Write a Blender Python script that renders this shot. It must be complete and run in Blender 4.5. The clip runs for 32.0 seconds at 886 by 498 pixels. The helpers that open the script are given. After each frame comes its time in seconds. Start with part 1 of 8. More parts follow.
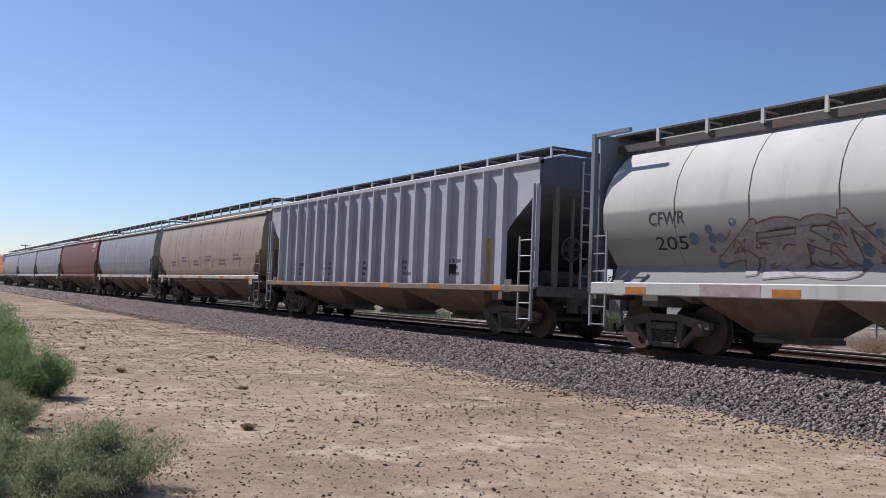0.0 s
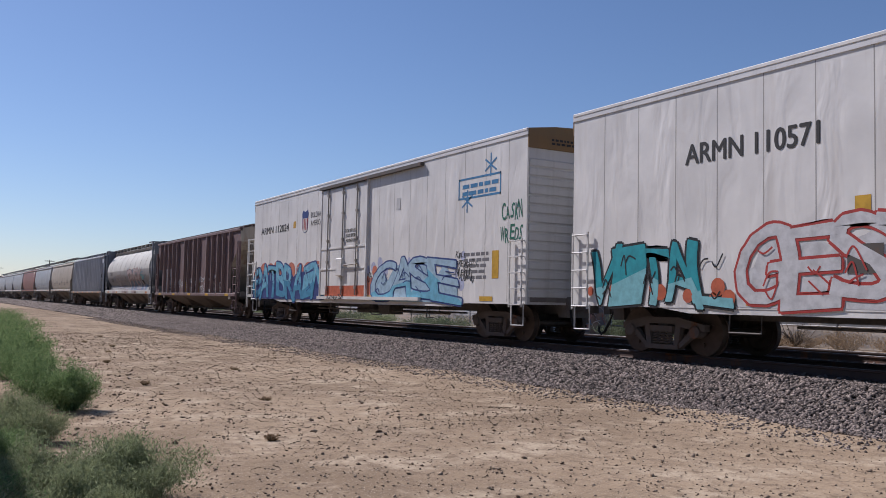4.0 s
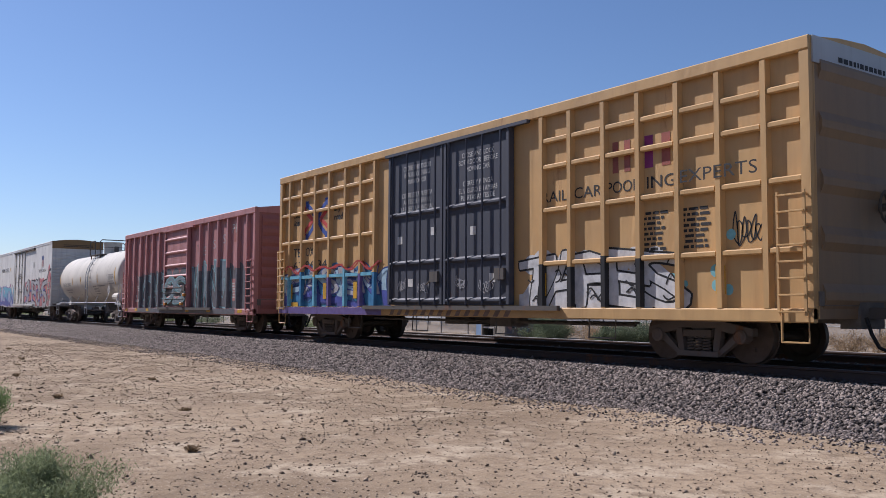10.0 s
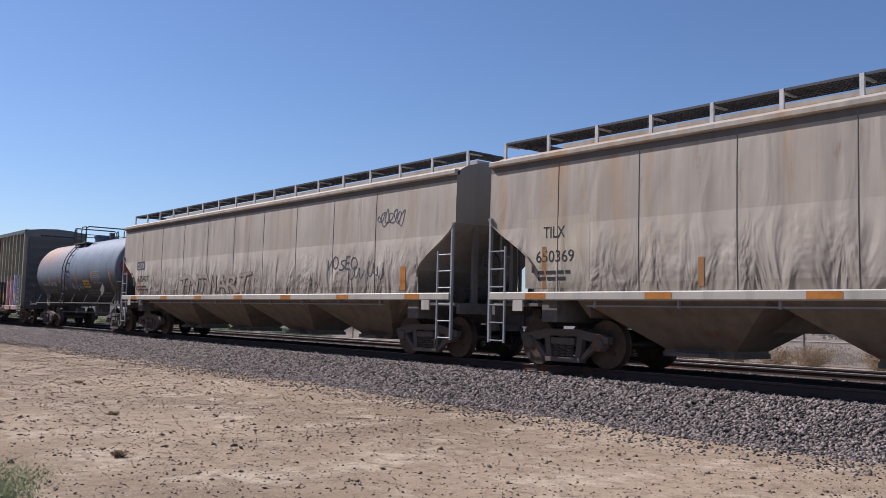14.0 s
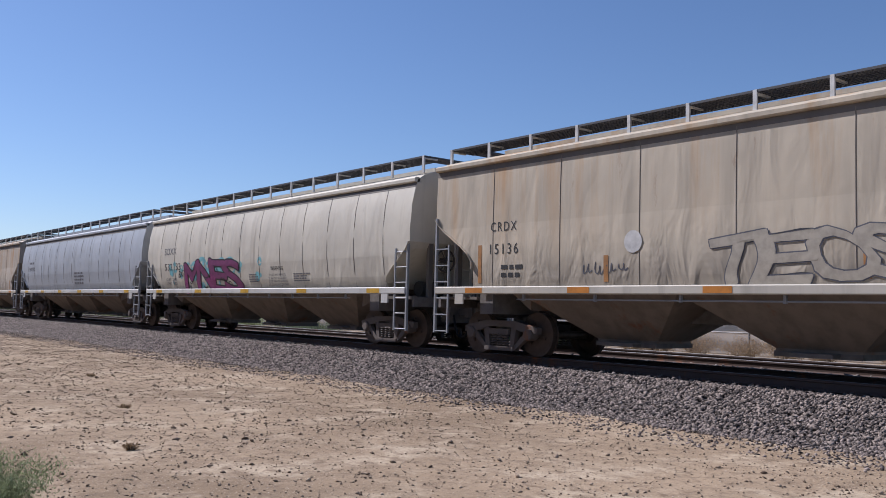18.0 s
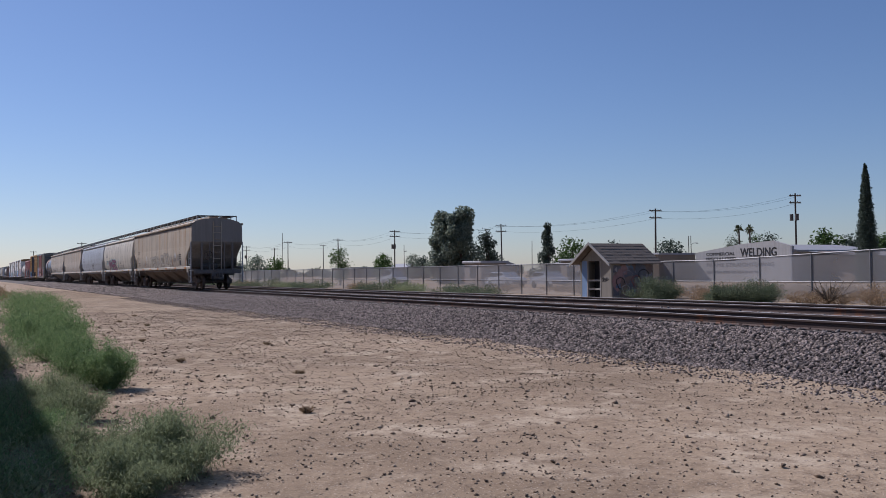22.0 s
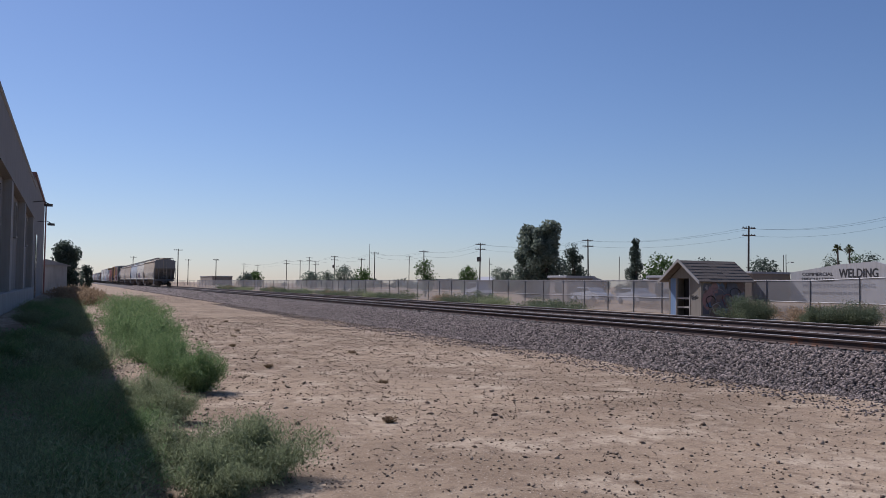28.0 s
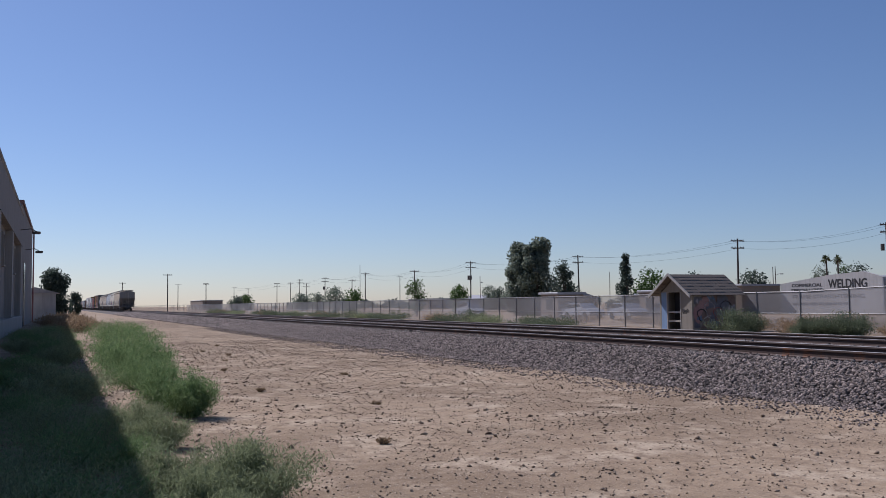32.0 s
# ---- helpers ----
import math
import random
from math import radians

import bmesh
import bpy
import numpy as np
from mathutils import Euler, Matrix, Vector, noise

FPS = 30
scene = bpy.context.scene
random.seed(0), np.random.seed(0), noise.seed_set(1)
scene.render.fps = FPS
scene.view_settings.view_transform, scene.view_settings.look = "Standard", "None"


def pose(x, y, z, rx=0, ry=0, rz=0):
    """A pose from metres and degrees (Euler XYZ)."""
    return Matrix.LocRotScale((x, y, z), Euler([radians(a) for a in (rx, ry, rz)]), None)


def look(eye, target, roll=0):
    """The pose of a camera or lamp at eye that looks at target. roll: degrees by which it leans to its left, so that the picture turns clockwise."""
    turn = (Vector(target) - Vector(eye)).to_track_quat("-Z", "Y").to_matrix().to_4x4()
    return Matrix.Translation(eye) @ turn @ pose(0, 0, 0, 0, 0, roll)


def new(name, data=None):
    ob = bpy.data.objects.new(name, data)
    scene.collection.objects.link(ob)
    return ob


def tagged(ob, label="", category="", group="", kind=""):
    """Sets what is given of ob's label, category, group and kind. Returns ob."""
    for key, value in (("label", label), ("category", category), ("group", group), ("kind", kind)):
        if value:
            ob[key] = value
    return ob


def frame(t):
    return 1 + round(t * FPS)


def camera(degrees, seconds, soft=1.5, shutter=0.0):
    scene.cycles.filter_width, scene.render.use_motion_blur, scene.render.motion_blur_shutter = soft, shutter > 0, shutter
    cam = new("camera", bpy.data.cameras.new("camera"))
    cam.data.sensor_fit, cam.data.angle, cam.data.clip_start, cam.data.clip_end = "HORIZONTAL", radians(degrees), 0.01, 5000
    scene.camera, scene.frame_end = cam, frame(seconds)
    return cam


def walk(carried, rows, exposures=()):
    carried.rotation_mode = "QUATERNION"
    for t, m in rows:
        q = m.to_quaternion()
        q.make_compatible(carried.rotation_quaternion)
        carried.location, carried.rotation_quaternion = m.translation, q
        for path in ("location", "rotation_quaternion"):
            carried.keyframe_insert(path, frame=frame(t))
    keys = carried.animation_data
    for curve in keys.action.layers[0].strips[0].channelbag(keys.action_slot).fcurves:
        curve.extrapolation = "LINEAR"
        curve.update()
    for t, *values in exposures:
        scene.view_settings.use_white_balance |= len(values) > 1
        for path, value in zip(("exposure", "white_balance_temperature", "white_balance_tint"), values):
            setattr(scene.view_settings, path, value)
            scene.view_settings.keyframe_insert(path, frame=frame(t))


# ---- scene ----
# camera: held by hand on one spot beside the line
cam = camera(53.57, 32.0, soft=0.75)
EYE = (0.0, 0.0, 1.55)
TURNS = [
    (0.0, 93.03, -2.27, 58.23),
    (0.5, 93.55, -2.08, 57.57),
    (1.0, 93.78, -1.98, 57.45),
    (1.5, 93.97, -1.69, 57.45),
    (2.0, 93.97, -1.53, 57.85),
    (2.5, 93.95, -1.32, 58.26),
    (3.0, 93.74, -1.20, 58.73),
    (3.5, 93.64, -1.32, 59.14),
    (4.0, 93.50, -1.25, 59.57),
    (4.5, 93.38, -1.36, 59.98),
    (6.5, 93.30, -1.27, 59.35),
    (7.0, 93.58, -0.89, 57.50),
    (7.5, 93.76, -0.40, 56.10),
    (8.0, 93.88, 0.30, 55.10),
    (8.5, 93.85, 0.64, 54.32),
    (9.0, 93.84, 0.73, 54.40),
    (9.5, 93.83, 0.40, 54.60),
    (10.0, 93.86, -0.29, 54.59),
    (10.5, 93.85, -0.87, 54.46),
    (11.0, 93.98, -1.19, 53.99),
    (11.5, 93.86, -1.27, 53.63),
    (12.0, 94.01, -1.29, 53.45),
    (12.5, 94.20, -1.48, 53.32),
    (13.0, 94.67, -1.61, 52.66),
    (13.5, 94.60, -1.43, 51.47),
    (14.0, 94.39, -1.37, 50.50),
    (14.5, 94.25, -1.56, 49.78),
    (16.5, 93.95, -1.45, 50.25),
    (17.0, 94.08, -1.40, 50.54),
    (17.5, 94.11, -1.44, 50.91),
    (18.0, 93.98, -1.44, 51.16),
    (18.5, 93.79, -1.37, 51.45),
    (19.0, 93.49, -1.42, 52.30),
    (19.5, 93.36, -1.52, 54.48),
    (20.0, 93.47, -1.69, 55.71),
    (20.5, 92.99, 0.83, 57.59),
    (21.0, 92.63, 1.19, 58.84),
    (21.5, 92.01, 0.90, 60.14),
    (22.0, 91.48, 0.68, 61.42),
    (22.5, 91.34, 0.17, 62.63),
    (23.0, 91.33, -0.24, 63.70),
    (23.5, 91.45, -0.25, 64.58),
    (24.0, 91.48, -0.16, 65.11),
    (24.5, 91.81, -0.13, 65.68),
    (25.0, 92.19, -0.47, 66.18),
    (25.5, 92.60, -0.82, 66.69),
    (26.0, 92.77, -1.29, 66.96),
    (26.5, 92.58, -1.41, 67.22),
    (28.5, 92.47, -0.32, 66.84),
    (29.0, 93.14, -0.09, 66.80),
    (29.5, 94.05, 0.12, 66.79),
    (30.0, 94.59, 0.43, 66.66),
    (30.5, 94.65, 0.71, 66.45),
    (31.0, 94.46, 0.81, 66.36),
    (31.5, 94.26, 0.81, 66.39),
    (32.0, 93.57, 0.58, 66.38),
]
walk(cam, [(t, pose(*EYE, a, b, c)) for t, a, b, c in TURNS],
     [(0.0, 0.38, 6030, 19), (2.8, 0.37, 6030, 19), (4.0, 0.16, 6050, 20), (6.5, 0.08, 6030, 19), (8.0, 0.14, 6030, 19), (9.5, 0.36, 5980, 19), (19.0, 0.33, 5860, 19), (20.0, 0.12, 5850, 20), (22.5, 0.0, 5860, 22), (32.0, 0.02, 5860, 22)])
# light: clear morning sky, sun behind the warehouse and up the line
TO_SUN = Vector((-1.0, -0.37, 1.0)).normalized()
world = bpy.data.worlds.new("sky")
world.use_nodes = True
scene.world = world
_n = world.node_tree.nodes
_sky = _n.new("ShaderNodeTexSky")
_sky.sky_type, _sky.sun_disc = "NISHITA", False
_sky.sun_elevation = math.asin(TO_SUN.z)
_sky.sun_rotation = math.atan2(TO_SUN.x, TO_SUN.y)
_sky.air_density, _sky.dust_density, _sky.ozone_density = 1.0, 0.25, 5.0
world.node_tree.links.new(_sky.outputs[0], _n["Background"].inputs[0])
_n["Background"].inputs[1].default_value = 0.075
sun = new("sun", bpy.data.lights.new("sun", "SUN"))
sun.data.energy, sun.data.angle, sun.data.color = 4.3, radians(0.5), (1.0, 0.95, 0.87)
sun.matrix_world = look((0, 0, 60), Vector((0, 0, 60)) - TO_SUN)

# the line: distances in metres, x along the track, y across it
TRACK_Y, RAIL_Z = 13.76, 0.632
SPEED = 14.845


# ---- materials ----
def node(nt, kind, **ins):
    nd = nt.nodes.new(kind)
    for k, v in ins.items():
        nd.inputs[k.replace("_", " ")].default_value = v
    return nd


def noise_mix(nt, vec, scale, detail, a, b, lo, hi, stretch=(1, 1, 1), rough=0.6):
    """Mix two colour sockets or tuples by a noise ramp."""
    mp = node(nt, "ShaderNodeMapping")
    mp.inputs["Scale"].default_value = stretch
    nt.links.new(vec, mp.inputs[0])
    nz = node(nt, "ShaderNodeTexNoise", Scale=scale, Detail=detail, Roughness=rough)
    nt.links.new(mp.outputs[0], nz.inputs["Vector"])
    mr = node(nt, "ShaderNodeMapRange")
    mr.inputs["From Min"].default_value, mr.inputs["From Max"].default_value = lo, hi
    nt.links.new(nz.outputs[0], mr.inputs[0])
    return mix(nt, mr.outputs[0], a, b), nz


def mix(nt, fac, a, b):
    mx = nt.nodes.new("ShaderNodeMix")
    mx.data_type = "RGBA"
    for sock, val in ((mx.inputs[0], fac), (mx.inputs[6], a), (mx.inputs[7], b)):
        if isinstance(val, (tuple, list)):
            sock.default_value = (*val[:3], 1)
        elif isinstance(val, (int, float)):
            sock.default_value = val
        else:
            nt.links.new(val, sock)
    return mx.outputs[2]


def base_mat(name, rough=0.6, metal=0.0):
    m = bpy.data.materials.new(name)
    m.use_nodes = True
    nt = m.node_tree
    bs = nt.nodes["Principled BSDF"]
    bs.inputs["Roughness"].default_value, bs.inputs["Metallic"].default_value = rough, metal
    tc = nt.nodes.new("ShaderNodeTexCoord")
    return m, nt, bs, tc.outputs["Object"]


def bump(nt, bs, height, strength, distance):
    bp = node(nt, "ShaderNodeBump", Strength=strength, Distance=distance)
    nt.links.new(height, bp.inputs["Height"])
    nt.links.new(bp.outputs[0], bs.inputs["Normal"])
    return bp


def paint(name, col, dirt=(0.10, 0.085, 0.07), dirty=0.5, rust=0.0, rough=0.55, dents=0.0, low=0.0, spec=0.3, metal=0.0, lowmax=0.6, soft=0.4, ragged=1.6, buckle=0.0, end_rust=None, stain=0.0):
    """Weathered paint on steel: faded blotches, vertical streaks, rust spots, dents. low: height below which the dirt
    colour takes over.
    """
    m, nt, bs, vec = base_mat(name, rough, metal)
    bs.inputs["Specular IOR Level"].default_value = spec
    fade = tuple(min(1, c * 0.80 + 0.02) for c in col)
    c1, _ = noise_mix(nt, vec, 0.7, 6, col, fade, 0.35, 0.7)
    drt = tuple(c * 0.55 + d * 0.45 for c, d in zip(col, dirt))
    c2, nz = noise_mix(nt, vec, 1.6, 8, c1, drt, 0.62 - 0.22 * dirty, 0.92 - 0.15 * dirty, (2.2, 2.2, 0.16))
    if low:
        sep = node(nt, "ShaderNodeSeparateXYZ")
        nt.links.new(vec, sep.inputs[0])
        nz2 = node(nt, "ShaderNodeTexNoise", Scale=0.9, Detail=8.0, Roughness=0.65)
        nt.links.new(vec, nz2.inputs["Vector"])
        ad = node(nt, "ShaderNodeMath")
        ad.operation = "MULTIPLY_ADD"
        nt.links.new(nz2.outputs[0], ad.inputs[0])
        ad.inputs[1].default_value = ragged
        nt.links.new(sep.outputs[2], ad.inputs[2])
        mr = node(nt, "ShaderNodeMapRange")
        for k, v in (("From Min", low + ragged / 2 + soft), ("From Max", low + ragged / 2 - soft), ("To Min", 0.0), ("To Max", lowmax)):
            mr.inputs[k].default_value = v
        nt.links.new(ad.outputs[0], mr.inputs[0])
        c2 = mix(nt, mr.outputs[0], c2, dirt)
    if rust:
        c2, _ = noise_mix(nt, vec, 1.3, 9, c2, (0.23, 0.085, 0.03), 0.66 - 0.2 * rust, 0.80 - 0.12 * rust, (1.4, 1.4, 0.35), 0.7)
    if stain:
        # pale orange rust water running down from the eaves
        st, _ = noise_mix(nt, vec, 0.8, 7, (0, 0, 0), (1, 1, 1), 0.50, 0.66, (1.5, 1.5, 0.13), 0.65)
        sz = node(nt, "ShaderNodeSeparateXYZ")
        nt.links.new(vec, sz.inputs[0])
        rz = node(nt, "ShaderNodeMapRange")
        for k, v in (("From Min", 1.7), ("From Max", 3.7), ("To Min", 0.0), ("To Max", stain)):
            rz.inputs[k].default_value = v
        nt.links.new(sz.outputs[2], rz.inputs[0])
        ms = node(nt, "ShaderNodeMath")
        ms.operation = "MULTIPLY"
        nt.links.new(st, ms.inputs[0])
        nt.links.new(rz.outputs[0], ms.inputs[1])
        c2 = mix(nt, ms.outputs[0], c2, (0.46, 0.255, 0.10))
    if end_rust:
        # rust spreading from one end over the upper side: (x where it fades out, x where it is full)
        s3 = node(nt, "ShaderNodeSeparateXYZ")
        nt.links.new(vec, s3.inputs[0])
        fx = node(nt, "ShaderNodeMapRange")
        for k, v in (("From Min", end_rust[0]), ("From Max", end_rust[1]), ("To Min", 0.0), ("To Max", 1.0)):
            fx.inputs[k].default_value = v
        nt.links.new(s3.outputs[0], fx.inputs[0])
        fz = node(nt, "ShaderNodeMapRange")
        for k, v in (("From Min", 2.5), ("From Max", 3.6), ("To Min", 0.0), ("To Max", 1.0)):
            fz.inputs[k].default_value = v
        nt.links.new(s3.outputs[2], fz.inputs[0])
        n3 = node(nt, "ShaderNodeTexNoise", Scale=1.2, Detail=7.0, Roughness=0.7)
        nt.links.new(vec, n3.inputs["Vector"])
        m1 = node(nt, "ShaderNodeMath")
        m1.operation = "MULTIPLY"
        nt.links.new(fx.outputs[0], m1.inputs[0])
        nt.links.new(fz.outputs[0], m1.inputs[1])
        m2 = node(nt, "ShaderNodeMath")
        m2.operation = "MULTIPLY"
        nt.links.new(m1.outputs[0], m2.inputs[0])
        nt.links.new(n3.outputs[0], m2.inputs[1])
        m3 = node(nt, "ShaderNodeMath")
        m3.operation = "MULTIPLY"
        m3.inputs[1].default_value = 1.5
        m3.use_clamp = True
        nt.links.new(m2.outputs[0], m3.inputs[0])
        c2 = mix(nt, m3.outputs[0], c2, (0.40, 0.20, 0.09))
    nt.links.new(c2, bs.inputs["Base Color"])
    if dents:
        mp = node(nt, "ShaderNodeMapping")
        mp.inputs["Scale"].default_value = (1.5, 1.0, 0.55)
        nt.links.new(vec, mp.inputs[0])
        dn = node(nt, "ShaderNodeTexNoise", Scale=1.1, Detail=3.0, Roughness=0.45, Distortion=0.8)
        nt.links.new(mp.outputs[0], dn.inputs["Vector"])
        b1 = bump(nt, bs, dn.outputs[0], 1.0, dents)
        if buckle:
            mp2 = node(nt, "ShaderNodeMapping")
            mp2.inputs["Scale"].default_value = (1.0, 1.0, 0.42)
            nt.links.new(vec, mp2.inputs[0])
            d2 = node(nt, "ShaderNodeTexNoise", Scale=2.1, Detail=3.0, Roughness=0.5, Distortion=0.6)
            nt.links.new(mp2.outputs[0], d2.inputs["Vector"])
            sp = node(nt, "ShaderNodeSeparateXYZ")
            nt.links.new(vec, sp.inputs[0])
            fr = node(nt, "ShaderNodeMapRange")
            for k, v in (("From Min", 2.7), ("From Max", 1.6), ("To Min", 0.0), ("To Max", 1.0)):
                fr.inputs[k].default_value = v
            nt.links.new(sp.outputs[2], fr.inputs[0])
            ml = node(nt, "ShaderNodeMath")
            ml.operation = "MULTIPLY"
            nt.links.new(d2.outputs[0], ml.inputs[0])
            nt.links.new(fr.outputs[0], ml.inputs[1])
            b2 = node(nt, "ShaderNodeBump", Strength=1.0, Distance=buckle)
            nt.links.new(ml.outputs[0], b2.inputs["Height"])
            nt.links.new(b1.outputs[0], b2.inputs["Normal"])
            nt.links.new(b2.outputs[0], bs.inputs["Normal"])
    else:
        bump(nt, bs, nz.outputs[0], 0.25, 0.01)
    return m


def plain(name, col, rough=0.6, metal=0.0, vary=0.18):
    m, nt, bs, vec = base_mat(name, rough, metal)
    c, nz = noise_mix(nt, vec, 5.0, 5, col, tuple(max(0, v * (1 - 2 * vary)) for v in col), 0.4, 0.75)
    nt.links.new(c, bs.inputs["Base Color"])
    bump(nt, bs, nz.outputs[0], 0.2, 0.005)
    return m


def leafy(name, a, b, rough=0.7):
    m, nt, bs, vec = base_mat(name, rough)
    geo = nt.nodes.new("ShaderNodeNewGeometry")
    nt.links.new(mix(nt, geo.outputs["Random Per Island"], a, b), bs.inputs["Base Color"])
    bs.inputs["Specular IOR Level"].default_value = 0.15
    tl = nt.nodes.new("ShaderNodeBsdfTranslucent")
    nt.links.new(mix(nt, geo.outputs["Random Per Island"], a, b), tl.inputs[0])
    mx = nt.nodes.new("ShaderNodeMixShader")
    mx.inputs[0].default_value = 0.45
    nt.links.new(bs.outputs[0], mx.inputs[1])
    nt.links.new(tl.outputs[0], mx.inputs[2])
    nt.links.new(mx.outputs[0], nt.nodes["Material Output"].inputs[0])
    return m


def island(name, a, b, rough=0.9):
    m, nt, bs, vec = base_mat(name, rough)
    geo = nt.nodes.new("ShaderNodeNewGeometry")
    c = mix(nt, geo.outputs["Random Per Island"], a, b)
    c, nz = noise_mix(nt, vec, 14.0, 4, c, tuple(v * 0.7 for v in a), 0.5, 0.8)
    nt.links.new(c, bs.inputs["Base Color"])
    bs.inputs["Specular IOR Level"].default_value = 0.2
    return m


STEEL_BLACK = plain("dusty_black_running_gear", (0.17, 0.152, 0.138), 0.85)
STEEL_DARK = paint("grimy_dark_steel", (0.10, 0.088, 0.078), rust=0.5, rough=0.75)
WHEEL = plain("worn_wheel_steel", (0.12, 0.088, 0.07), 0.55, 0.4)
TREAD = plain("polished_tread", (0.45, 0.43, 0.41), 0.3, 0.9)
WHITE = plain("white_paint", (0.62, 0.61, 0.58), 0.6)
CREAM = plain("cream_lettering", (0.60, 0.56, 0.42), 0.7)
BLACK = plain("black_lettering", (0.02, 0.02, 0.022), 0.7)
GREYTXT = plain("faded_grey_lettering", (0.16, 0.16, 0.17), 0.7)
PALETXT = plain("faint_grey_print", (0.36, 0.345, 0.315), 0.7)
YELLOW = plain("yellow_reflector", (0.62, 0.36, 0.03), 0.5)
DULL_ORANGE = plain("faded_orange_reflector", (0.40, 0.19, 0.06), 0.6)
ORANGE = plain("orange_reflector", (0.55, 0.21, 0.03), 0.5)
TRUCK_STEEL = paint("dusty_truck_casting", (0.15, 0.124, 0.108), rust=0.4, rough=0.85)
GALV = paint("galvanised_grating", (0.085, 0.085, 0.09), rough=0.6, metal=0.2)
RUBBER = plain("black_rubber_hose", (0.015, 0.015, 0.015), 0.8)
GRIME = paint("grimy_hopper_steel", (0.25, 0.205, 0.165), (0.035, 0.028, 0.024), dirty=1.0, rust=0.42, rough=0.8)
SEAM = paint("grimy_weld_seam", (0.25, 0.215, 0.175), dirty=0.7, rough=0.8)
REEFER_SEAM = paint("dusty_riveted_seam", (0.42, 0.40, 0.37), dirty=0.6, rough=0.7)


# ---- mesh building ----
class Shape:
    """Collects faces of one mesh."""

    def __init__(self):
        self.v, self.f = [], []

    def add(self, vs, fs):
        n = len(self.v)
        self.v += [tuple(p) for p in vs]
        self.f += [tuple(i + n for i in q) for q in fs]
        return self

    def box(self, x0, x1, y0, y1, z0, z1):
        x0, x1 = min(x0, x1), max(x0, x1)
        y0, y1 = min(y0, y1), max(y0, y1)
        z0, z1 = min(z0, z1), max(z0, z1)
        p = [(x, y, z) for z in (z0, z1) for x, y in ((x0, y0), (x1, y0), (x1, y1), (x0, y1))]
        return self.add(p, [(0, 3, 2, 1), (4, 5, 6, 7), (0, 1, 5, 4), (1, 2, 6, 5), (2, 3, 7, 6), (3, 0, 4, 7)])

    def chamfer(self, x0, x1, y0, y1, z0, z1, c=0.02):
        """Box with chamfered vertical-plane edges along x."""
        pr = [(y0 + c, z0), (y1 - c, z0), (y1, z0 + c), (y1, z1 - c), (y1 - c, z1), (y0 + c, z1), (y0, z1 - c), (y0, z0 + c)]
        return self.prism_x(pr, x0, x1)

    def prism_x(self, pr, x0, x1):
        n = len(pr)
        self.add([(x0, y, z) for y, z in pr] + [(x1, y, z) for y, z in pr],
                 [tuple(range(n))[::-1], tuple(range(n, 2 * n))] + [(i, (i + 1) % n, n + (i + 1) % n, n + i) for i in range(n)])
        return self

    def prism_y(self, pr, y0, y1):
        n = len(pr)
        self.add([(x, y0, z) for x, z in pr] + [(x, y1, z) for x, z in pr],
                 [tuple(range(n)), tuple(range(n, 2 * n))[::-1]] + [(i, n + i, n + (i + 1) % n, (i + 1) % n) for i in range(n)])
        return self

    def prism_z(self, pr, z0, z1):
        n = len(pr)
        self.add([(x, y, z0) for x, y in pr] + [(x, y, z1) for x, y in pr],
                 [tuple(range(n))[::-1], tuple(range(n, 2 * n))] + [(i, (i + 1) % n, n + (i + 1) % n, n + i) for i in range(n)])
        return self

    def loft(self, rings, closed=True, caps=True):
        n, base = len(rings[0]), len(self.v)
        for r in rings:
            self.v += [tuple(p) for p in r]
        m = n if closed else n - 1
        for k in range(len(rings) - 1):
            a, b = base + k * n, base + (k + 1) * n
            self.f += [(a + i, a + (i + 1) % n, b + (i + 1) % n, b + i) for i in range(m)]
        if caps:
            self.f.append(tuple(range(base, base + n))[::-1])
            e = base + (len(rings) - 1) * n
            self.f.append(tuple(range(e, e + n)))
        return self

    def tube(self, path, r, n=6, taper=None):
        path = [Vector(p) for p in path]
        rings = []
        for i, p in enumerate(path):
            d = (path[min(i + 1, len(path) - 1)] - path[max(i - 1, 0)]).normalized()
            u = d.cross(Vector((0, 0, 1)) if abs(d.z) < 0.9 else Vector((1, 0, 0))).normalized()
            w = d.cross(u)
            rr = r if taper is None else r + (taper - r) * i / (len(path) - 1)
            rings.append([p + u * rr * math.cos(2 * math.pi * k / n) + w * rr * math.sin(2 * math.pi * k / n) for k in range(n)])
        return self.loft(rings)

    def disc_y(self, x, z, prof, n=24):
        """Solid of revolution about a line along y; prof: (y, r) pairs."""
        rings = [[(x + r * math.cos(2 * math.pi * k / n), y, z + r * math.sin(2 * math.pi * k / n)) for k in range(n)] for y, r in prof]
        return self.loft(rings)

    def mesh(self, name, mat, smooth=False):
        me = bpy.data.meshes.new(name)
        me.from_pydata(self.v, [], self.f)
        if mat:
            me.materials.append(mat)
        bm = bmesh.new()
        bm.from_mesh(me)
        bmesh.ops.recalc_face_normals(bm, faces=bm.faces)
        if all(abs(f.normal.y) > 0.6 for f in bm.faces) and max(p[1] for p in self.v) - min(p[1] for p in self.v) < 0.3:
            # a layer of paint on the near side faces outwards throughout
            for f in bm.faces:
                if f.normal.y > 0:
                    f.normal_flip()
        bm.to_mesh(me)
        bm.free()
        if smooth:
            me.shade_smooth()
            me.set_sharp_from_angle(angle=radians(40))
        return me


